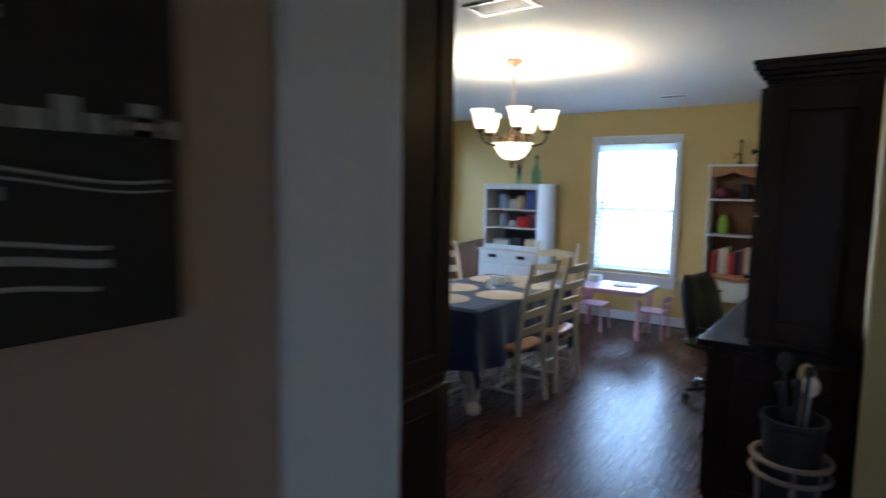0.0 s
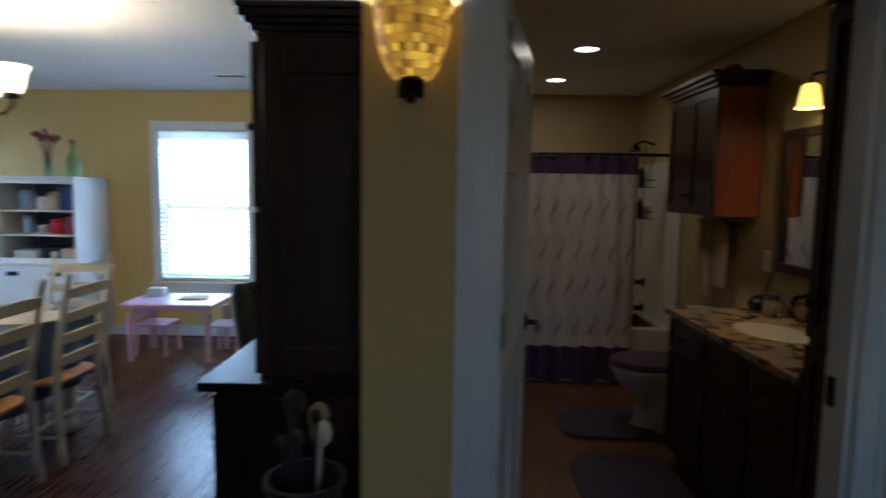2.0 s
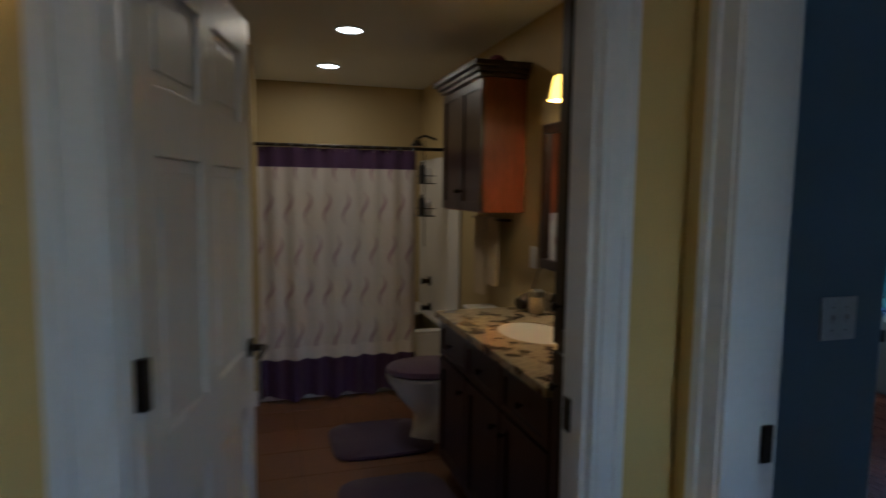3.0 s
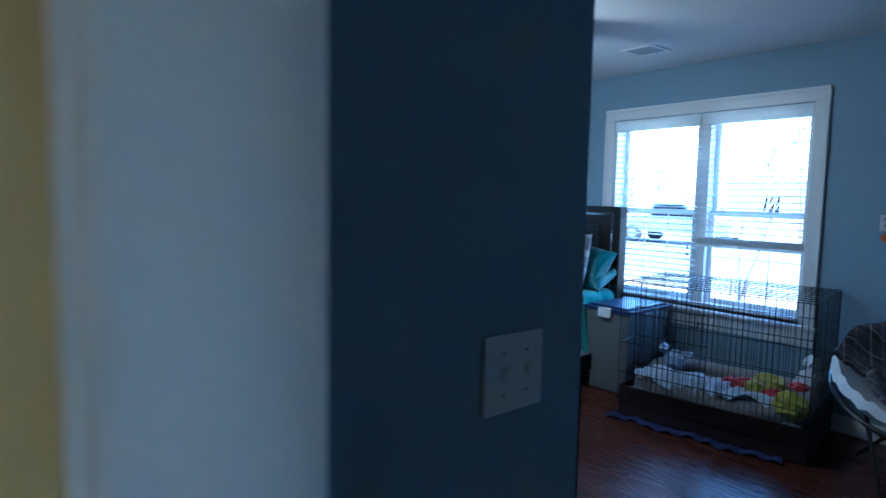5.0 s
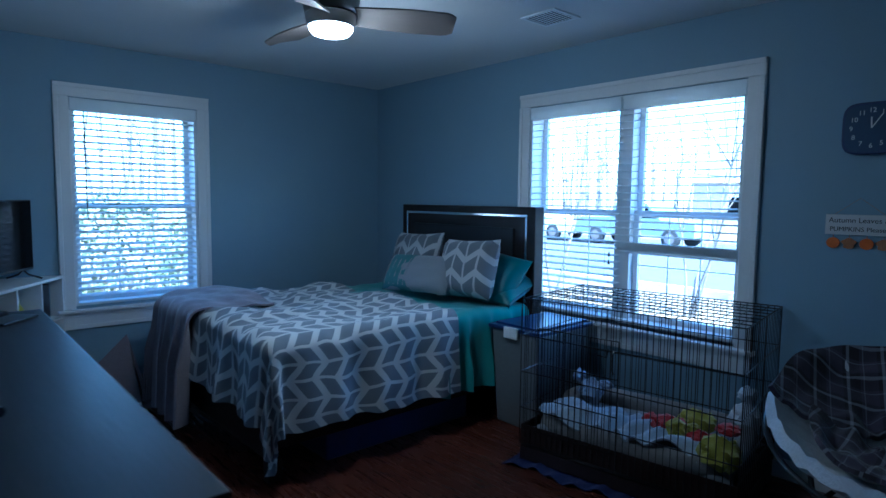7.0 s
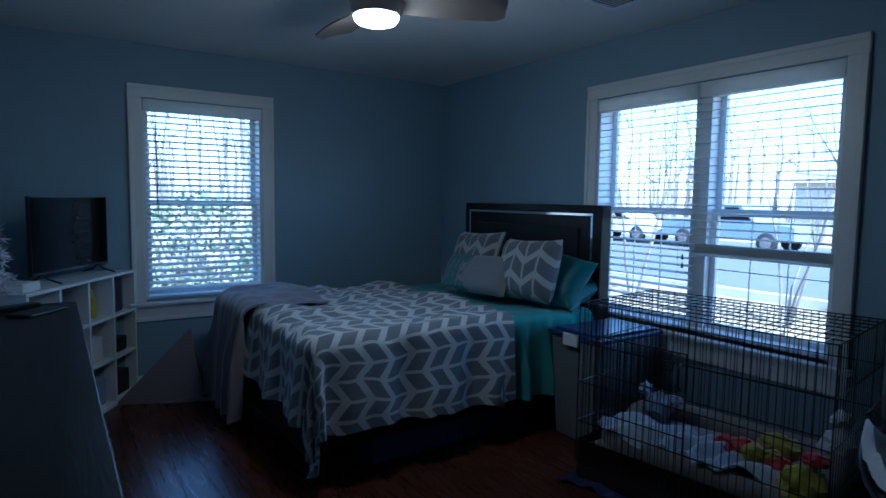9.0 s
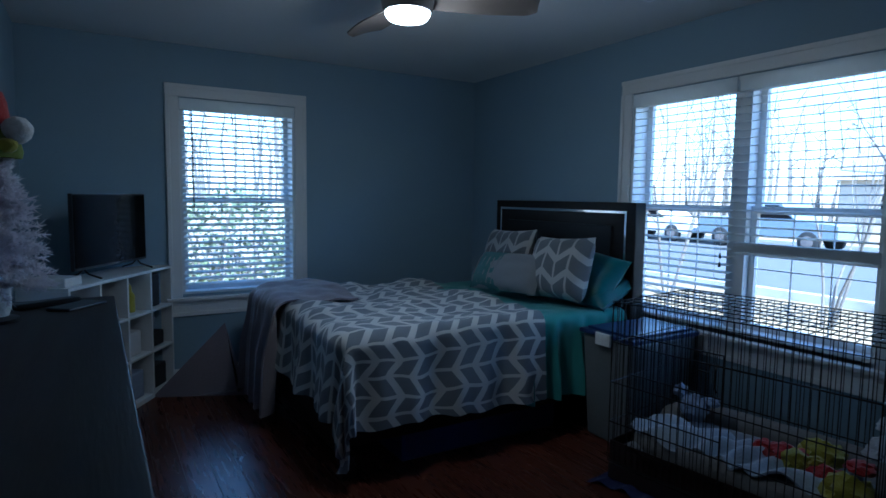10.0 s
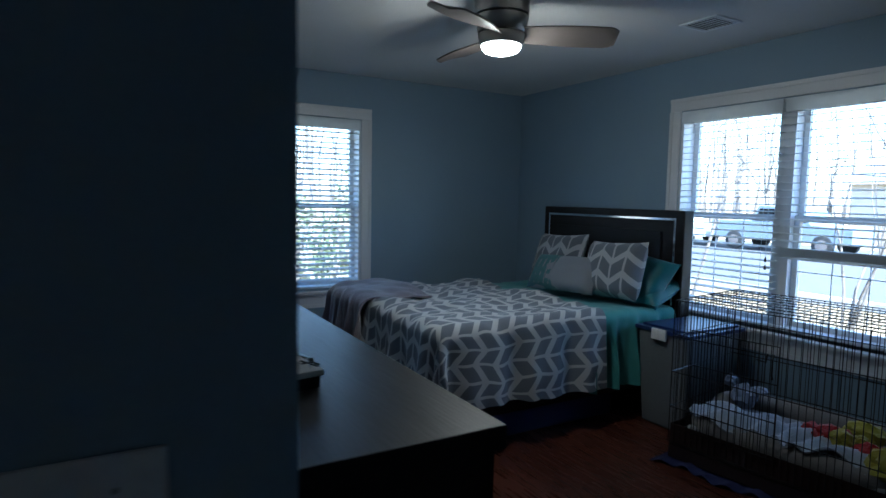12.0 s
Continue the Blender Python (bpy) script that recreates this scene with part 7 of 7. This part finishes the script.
for k, z, dx, w_, h_, mt, nm, lb in ((3, 0.607, 0.0, 0.05, 0.22, NAVYTHING, "folder", "dark blue folder standing in the shelf"), (3, 0.607, 0.07, 0.09, 0.23, BLACKTHING, "folder", "black folder standing in the shelf"), (3, 0.327, 0.0, 0.20, 0.10, BLACKTHING, "plastic_bag", "crumpled dark bag in a shelf compartment"), (3, 0.032, 0.0, 0.22, 0.16, BLACKTHING, "shoe_box", "dark box in a shelf compartment"), (2, 0.327, 0.02, 0.16, 0.16, PAPER, "paper_bin", "pale paper basket in a shelf compartment"), (2, 0.032, 0.0, 0.2, 0.18, PALEBLUE, "storage_cube", "pale blue storage cube in the shelf"), (1, 0.607, 0.02, 0.16, 0.15, BLACKTHING, "small_box", "black box in a shelf compartment")):
    solid(nm, rbox(0, w_, 0, 0.2, 0, h_, 0.012, 2), mt, lb, nm.replace("_", " "), inside(k, z, dx))
for dx, mt, lb in ((0.05, NAVYTHING, "dark purple bottle in the white shelf"), (0.16, YELPLUSH, "yellow squeeze bottle in the white shelf")):
    b_ = thing("lotion_bottle", lb, "bottle", SH @ pose(0.03 + 2 * cw_ + dx, 0.10, 0.607), "bottles in the shelf")
    bm = bmesh.new()
    lathe(bm, [(0.03, 0), (0.033, 0.01), (0.033, 0.11), (0.014, 0.14)], 16)
    part("body", bm, mt, b_, "", True)
    bm = bmesh.new()
    lathe(bm, [(0.014, 0.1405), (0.012, 0.175), (0.004, 0.185)], 12)
    part("cap", bm, mt, b_, "", True)
bm = bmesh.new()
for k in range(6):
    blob(bm, (0.06 + 0.02 * (k % 3), 0.05, 0.05 + 0.02 * k), 0.05, (1.4, 0.5, 0.5), 0.5, 2, k)
solid("magazine_heap", bm, GREYCL, "heap of crumpled papers in a shelf compartment", "papers", inside(3, 0.43), True)
solid("game_console", rbox(0, 0.14, 0, 0.20, 0, 0.05, 0.008), PLATE, "white game console on the shelf", "console", SH @ pose(0.02, 0.03, SHT + 0.0005))
tv = thing("television", "black flat television on two feet", "television", SH @ pose(0.255, 0.15, SHT + 0.0005))
part("panel", rbox(0.0, 0.76, -0.012, 0.012, 0.055, 0.505, 0.004), BLACKPL, tv)
bm = bmesh.new()
box(bm, 0.008, 0.752, -0.0145, -0.0125, 0.070, 0.497)
part("screen", bm, SCREEN, tv, "glossy dark screen")
for x in (0.10, 0.66):
    bm = bmesh.new()
    tube(bm, [(x, -0.11, 0.006), (x, -0.03, 0.03), (x, 0.0, 0.06), (x, 0.03, 0.03), (x, 0.10, 0.006)], 0.006, 6)
    part("foot", bm, BLACKPL, tv, "", True)

# ceiling fan
fan = thing("ceiling_fan", "brushed nickel ceiling fan with three dark blades", "ceiling fan", pose(4.22, 4.74, 0))
bm = bmesh.new()
lathe(bm, [(0.138, 2.438), (0.140, 2.43), (0.136, 2.345)], 40)
part("canopy", bm, NICKEL, fan, "", True)
bm = bmesh.new()
lathe(bm, [(0.125, 2.344), (0.125, 2.336)], 36)
part("groove", bm, BLACKPL, fan, "", True)
bm = bmesh.new()
lathe(bm, [(0.134, 2.335), (0.135, 2.33), (0.120, 2.262), (0.116, 2.258)], 40)
part("motor_housing", bm, NICKEL, fan, "", True)
bm = bmesh.new()
lathe(bm, [(0.116, 2.253), (0.118, 2.248), (0.108, 2.198), (0.102, 2.196), (0.10, 2.20)], 40)
part("light_ring", bm, NICKEL, fan, "", True)
bm = bmesh.new()
lathe(bm, [(0.099, 2.204), (0.098, 2.185), (0.085, 2.168), (0.05, 2.157), (0.0, 2.154)], 36)
part("light_kit", bm, FANGLASS, fan, "lit frosted glass bowl", True)
for ang in (-32, 88, 208):
    def blade(a, b):
        r = 0.10 + a * 0.475
        w_ = 0.055 + 0.045 * math.sin(min(1, a * 1.25) * math.pi * 0.62) - (0.05 * max(0, (a - 0.88) / 0.12) ** 2)
        return Vector((r, (b - 0.5) * 2 * w_, 2.256 - (b - 0.5) * 0.045 - 0.012 * a))
    part("blade", grid(20, 6, blade, None, 0.008), BLADE, fan, "dark laminate blade", True, pose(0, 0, 0, 0, 0, ang))

# ---------------------------------------------------------------- outdoors
bm = bmesh.new()
vs = {}
span = [-900, -300, -120, -60, -30, -15, -8, -4, 0, 4, 8, 12, 16, 20, 24, 30, 40, 60, 120, 300, 900]
for i, x in enumerate(span):
    for j, y in enumerate(span):
        near = abs(x) < 40 and abs(y) < 40
        vs[i, j] = bm.verts.new((x, y, -0.42 + (0.03 * noise.noise(Vector((x, y, 0))) if near else 0)))
for i in range(len(span) - 1):
    for j in range(len(span) - 1):
        bm.faces.new((vs[i, j], vs[i + 1, j], vs[i + 1, j + 1], vs[i, j + 1]))
solid("ground", bm, GRASS, "brown winter lawn round the house", "ground", kind="structure")
bm = bmesh.new()
box(bm, 14.2, 28.0, -200, 200, -0.45, -0.36)
solid("road", bm, ASPHALT, "grey asphalt street before the house", "road", kind="structure")
bm = bmesh.new()
box(bm, 14.0, 14.198, -200, 200, -0.45, -0.26)
box(bm, 28.002, 28.2, -200, 200, -0.45, -0.26)
solid("kerb", bm, CONCRETE, "pale concrete kerb along the street", "kerb", kind="structure")


def bare_tree(at, h, seed, stems=1, spread=0.5):
    rr = random.Random(seed)
    t = thing("bare_tree", "bare winter tree with pale spreading branches", "tree", at, "bare trees outside")
    trunk, twigs = bmesh.new(), bmesh.new()

    def grow(p, d, ln, r, lev):
        pts, rad = [p.copy()], [r]
        q = p.copy()
        for k in range(3):
            d = (d + Vector((rr.uniform(-1, 1), rr.uniform(-1, 1), rr.uniform(-0.2, 0.5))) * 0.16).normalized()
            q = q + d * ln / 3
            pts.append(q.copy())
            rad.append(r * (1 - 0.13 * (k + 1)))
        tube(trunk if lev < 2 else twigs, pts, rad, 6 if lev < 2 else 3)
        if lev < 5:
            for k in range(3):
                dd = (d + Vector((rr.uniform(-1, 1), rr.uniform(-1, 1), rr.uniform(-0.1, 0.7))) * (spread + 0.12 * lev)).normalized()
                grow(pts[3 if k == 0 else rr.choice((2, 3))], dd, ln * rr.uniform(0.58, 0.8), rad[-1] * 0.66, lev + 1)

    for s in range(stems):
        a = 6.283 * s / stems + rr.uniform(0, 1)
        lean = 0.0 if stems == 1 else 0.24
        grow(Vector((0.07 * math.cos(a) * (stems > 1), 0.07 * math.sin(a) * (stems > 1), -0.02)), Vector((lean * math.cos(a), lean * math.sin(a), 1)).normalized(), h * 0.34, h * 0.011 / (1 if stems == 1 else 2.4), 0)
    part("trunk", trunk, BARK, t, "", True)
    tagged(part("twigs", twigs, BARK, t), "fine bare twigs")
    return t


bare_tree(pose(12.0, 6.7, -0.42), 5.4, 3, 4, 0.55)
bare_tree(pose(12.2, 9.6, -0.42), 6.4, 8, 3, 0.6)
bare_tree(pose(12.6, 13.2, -0.42), 7.0, 33, 2, 0.6)
bare_tree(pose(13.0, 4.6, -0.42), 6.0, 41, 2, 0.6)
for k, (x, y, h) in enumerate(((29.5, 12.0, 9.0), (30.0, 19.0, 10.0), (30.5, 7.0, 9.0), (31.0, 25.5, 10.0), (33.0, 15.5, 11.0), (33.0, 30.0, 11.0))):
    bare_tree(pose(x, y, -0.42), h, 12 + 7 * k, 1, 0.6)
bare_tree(pose(6.5, 14.5, -0.42), 8.0, 27, 1, 0.6)


def vehicle(at, paint, label, truck):
    c = thing("parked_truck" if truck else "parked_car", label, "truck" if truck else "car", at)
    L, Wd = (5.3, 1.9) if truck else (4.6, 1.8)
    side = [(0, 0.45), (0, 0.95), (0.15, 1.0), (1.35, 1.08), (1.95, 1.72), (3.3, 1.74), (3.55, 1.15), (L - 0.05, 1.12), (L, 0.5)] if truck else [(0, 0.4), (0.02, 0.75), (0.2, 0.85), (1.2, 0.98), (1.85, 1.45), (3.2, 1.48), (4.0, 1.08), (L - 0.03, 0.98), (L, 0.45)]
    bm = bmesh.new()
    rows = []
    for x, k in ((-Wd / 2, 0.9), (-Wd / 2 + 0.1, 1.0), (Wd / 2 - 0.1, 1.0), (Wd / 2, 0.9)):
        rows.append([bm.verts.new((x, y, 0.3 + (z - 0.3) * (1 if k == 1 else 0.985))) for y, z in side])
    for a, b in zip(rows, rows[1:]):
        for i in range(len(side) - 1):
            bm.faces.new((a[i], a[i + 1], b[i + 1], b[i]))
        bm.faces.new((a[0], b[0], b[-1], a[-1]))
    bm.faces.new(rows[0])
    bm.faces.new(rows[-1][::-1])
    part("body", bm, paint, c, "", True)
    for s in (-1, 1):
        bm = bmesh.new()
        y0, y1, y2, y3, z0, z1 = (1.5, 2.02, 3.25, 3.4, 1.15, 1.62) if truck else (1.35, 1.9, 3.1, 3.75, 1.0, 1.38)
        q = [bm.verts.new((s * (Wd / 2 + 0.004), y, z)) for y, z in ((y0, z0), (y3, z0), (y2, z1), (y1, z1))]
        bm.faces.new(q)
        w_ = [bm.verts.new((s * (Wd / 2 - 0.01), v.co.y, v.co.z)) for v in q]
        for i in range(4):
            bm.faces.new((q[i], q[(i + 1) % 4], w_[(i + 1) % 4], w_[i]))
        part("side_window", bm, SCREEN, c)
        for y in (0.95, L - 1.05):
            bm = bmesh.new()
            lathe(bm, [(0.30, -0.11), (0.36, -0.09), (0.37, 0.0), (0.36, 0.09), (0.30, 0.11)], 22, m=Matrix.Translation((s * (Wd / 2 - 0.09), y, 0.37)) @ pose(0, 0, 0, 0, 90, 0))
            wh = part("wheel", bm, TYRE, c, "", True)
            bm = bmesh.new()
            lathe(bm, [(0.20, 0.0), (0.21, 0.02), (0.06, 0.03), (0.0, 0.03)], 18, m=Matrix.Translation((s * (Wd / 2 + 0.021), y, 0.37)) @ pose(0, 0, 0, 0, 90 * s, 0))
            part("rim", bm, BLADE, wh, "", True)
    return c


vehicle(pose(25.0, 12.4, -0.36), CARHAZED, "dark pickup truck parked in the street", True)
vehicle(pose(25.0, 18.0, -0.36), CARWHITE, "white car parked across the street", False)
vehicle(pose(23.4, 23.2, -0.36), CARWHITE, "white car parked along the kerb", False)

hs2 = thing("neighbour_house", "tan sided house across the street", "house", pose(44, 8, -0.42))
part("wall", rbox(0, 9, 0, 14, 0, 3.2, 0.01), BRICKH, hs2)
bm = bmesh.new()
r0 = [bm.verts.new(p) for p in ((-0.5, -0.5, 3.2), (9.5, -0.5, 3.2), (9.5, 14.5, 3.2), (-0.5, 14.5, 3.2), (4.5, -0.5, 5.6), (4.5, 14.5, 5.6))]
for f in ((0, 1, 2, 3), (0, 4, 5, 3), (1, 2, 5, 4), (0, 1, 4), (3, 5, 2)):
    bm.faces.new([r0[i] for i in f])
part("roof", bm, ROOF, hs2)
for y in (1.5, 5.0, 10.5):
    wd = part("window", rbox(-0.06, -0.005, y, y + 1.2, 1.0, 2.3, 0.01), TRIM, hs2)
    part("pane", rbox(-0.075, -0.061, y + 0.08, y + 1.12, 1.08, 2.22, 0.003), SCREEN, wd)
part("door", rbox(-0.06, -0.005, 8.0, 9.0, 0.1, 2.2, 0.01), BROWNWOOD, hs2)

# side yard beyond the north window: board fence and evergreen shrubs
fc = thing("fence", "weathered grey board fence in the side yard", "fence", pose(-6, 12.2, -0.42))
bm = bmesh.new()
box(bm, 0, 0.09, 0, 0.022, 0, 1.75)
picket = mesh_of(soften(bm, 0.004, 1), "board", FENCE)
for i in range(150):
    b_ = new("board", picket)
    b_.parent = fc
    b_.matrix_basis = pose(i * 0.105, 0, 0.02 * math.sin(i * 1.7))
for z in (0.4, 1.4):
    part("rail", rbox(0, 15.8, 0.023, 0.06, z, z + 0.09, 0.004), FENCE, fc)


def shrub(at, w, h, seed, count=2600):
    rr = random.Random(seed)
    s = thing("shrub", "dense evergreen shrub in the side yard", "shrub", at, "evergreen shrubs")
    bm = bmesh.new()
    for k in range(6):
        a = k * 1.05
        tube(bm, [(0, 0, 0), (w * 0.2 * math.cos(a), w * 0.2 * math.sin(a), h * 0.4), (w * 0.35 * math.cos(a + 0.4), w * 0.35 * math.sin(a + 0.4), h * 0.85)], [0.03, 0.02, 0.008], 5)
    part("stems", bm, BARK, s)
    verts, faces = [], []
    for k in range(count):
        u, ph, rad = rr.uniform(-1, 1), rr.uniform(0, 6.283), rr.uniform(0.45, 1.0) ** 0.5
        q = math.sqrt(1 - u * u)
        lump = 1 + 0.25 * noise.noise(Vector((math.cos(ph) * 2, math.sin(ph) * 2, u * 3 + seed)))
        p = Vector((q * math.cos(ph) * w / 2, q * math.sin(ph) * w / 2, h * 0.52 + u * h * 0.5)) * 1.0
        p = Vector((p.x * rad * lump, p.y * rad * lump, h * 0.52 + (p.z - h * 0.52) * rad * lump))
        d1 = Vector((rr.uniform(-1, 1), rr.uniform(-1, 1), rr.uniform(-0.6, 1))).normalized() * rr.uniform(0.05, 0.09)
        d2 = d1.cross(Vector((rr.uniform(-1, 1), rr.uniform(-1, 1), rr.uniform(-1, 1)))).normalized() * 0.03
        n0 = len(verts)
        verts += [p, p + d1 * 0.5 + d2, p + d1, p + d1 * 0.5 - d2]
        faces.append((n0, n0 + 1, n0 + 2, n0 + 3))
    me = bpy.data.meshes.new("foliage")
    me.from_pydata([tuple(v) for v in verts], [], faces)
    me.materials.append(LEAF)
    o = new("foliage", me)
    o.parent = s
    tagged(o, "small dark green leaves", kind="stuff")


shrub(pose(4.6, 11.0, -0.42), 1.9, 1.9, 1)
shrub(pose(6.5, 11.2, -0.42), 2.2, 2.4, 2)
shrub(pose(3.0, 11.2, -0.42), 1.8, 2.2, 3)
shrub(pose(8.4, 11.4, -0.42), 2.2, 2.6, 4)
# far wood
rr = random.Random(11)
bm = bmesh.new()
for k in range(420):
    a = rr.uniform(-0.4, 2.3)
    d = rr.uniform(48, 75)
    x, y = d * math.cos(a), d * math.sin(a)
    h = rr.uniform(6, 12)
    tube(bm, [(x, y, -0.5), (x + rr.uniform(-0.6, 0.6), y + rr.uniform(-0.6, 0.6), h * 0.5), (x + rr.uniform(-1, 1), y + rr.uniform(-1, 1), h)], [0.14, 0.09, 0.02], 4)
    for q in range(5):
        z = h * rr.uniform(0.35, 0.9)
        b = rr.uniform(0, 6.28)
        tube(bm, [(x, y, z), (x + 1.6 * math.cos(b), y + 1.6 * math.sin(b), z + rr.uniform(0.5, 1.8))], [0.05, 0.012], 3)
solid("far_woods", bm, BARK, "distant bare winter woods", "woods", kind="stuff")

# ---------------------------------------------------------------- floor pieces
PW, PL = 0.127, 1.22
bm = bmesh.new()
v0 = [bm.verts.new(p) for p in ((0.0004, 0.0004, -0.0075), (PW - 0.0004, 0.0004, -0.0075), (PW - 0.0004, PL - 0.0004, -0.0075), (0.0004, PL - 0.0004, -0.0075))]
v1 = [bm.verts.new(p) for p in ((0.0016, 0.0016, 0.0), (PW - 0.0016, 0.0016, 0.0), (PW - 0.0016, PL - 0.0016, 0.0), (0.0016, PL - 0.0016, 0.0))]
bm.faces.new(v1)
for i in range(4):
    bm.faces.new((v0[i], v0[(i + 1) % 4], v1[(i + 1) % 4], v1[i]))
plank_mesh = mesh_of(bm, "plank", PLANK)
rest_v, rest_f = [], []
count = 0
rr = random.Random(4)
x = -4.40
while x < 6.05:
    y = -1.2 - rr.uniform(0, PL)
    stop = 2.72 if 0.45 < x + PW / 2 < 2.56 else 7.0
    while y < stop:
        y0, y1 = max(y, -1.2), min(y + PL, stop)
        y += PL
        if y1 - y0 < 0.03:
            continue
        cx, cy = x + PW / 2, (y0 + y1) / 2
        tilt = rr.uniform(-0.0006, 0.0)
        if count < 300 and ((-2.9 < cx < 0.45 and 1.6 < cy < 6.6) or (2.6 < cx < 5.6 and 2.4 < cy < 6.4)):
            ob = new("plank", plank_mesh)
            ob.parent = FLOOR
            ob.matrix_basis = Matrix.Translation((x, y0, tilt)) @ Matrix.Diagonal((1, (y1 - y0) / PL, 1, 1))
            count += 1
        else:
            n0 = len(rest_v)
            rest_v += [(x + 0.0016, y0 + 0.0016, tilt), (x + PW - 0.0016, y0 + 0.0016, tilt), (x + PW - 0.0016, y1 - 0.0016, tilt), (x + 0.0016, y1 - 0.0016, tilt), (x, y0, -0.0075), (x + PW, y0, -0.0075), (x + PW, y1, -0.0075), (x, y1, -0.0075)]
            rest_f += [(n0, n0 + 1, n0 + 2, n0 + 3), (n0 + 4, n0 + 5, n0 + 1, n0), (n0 + 5, n0 + 6, n0 + 2, n0 + 1), (n0 + 6, n0 + 7, n0 + 3, n0 + 2), (n0 + 7, n0 + 4, n0, n0 + 3)]
    x += PW
me = bpy.data.meshes.new("planks")
me.from_pydata(rest_v, [], rest_f)
me.materials.append(PLANK)
ob = new("planks", me)
ob.parent = FLOOR
tagged(ob, kind="stuff")
bm = bmesh.new()
box(bm, 0.57, 2.46, 2.725, 5.83, -0.0078, -0.004)
bf = solid("floor_bath", bm, GROUT, "brown tiled bathroom floor", "floor", kind="structure")
bm = bmesh.new()
box(bm, 0.0, 0.312, 0.0, 0.312, -0.0038, 0.0)
tile_mesh = mesh_of(soften(bm, 0.0015, 1), "tile", BTILE)
for i in range(6):
    for j in range(10):
        if 0.575 + i * 0.316 + 0.312 > 2.48:
            continue
        t_ = new("tile", tile_mesh)
        t_.parent = bf
        t_.matrix_basis = pose(0.572 + i * 0.316, 2.73 + j * 0.316, rr.uniform(-0.0004, 0.0))
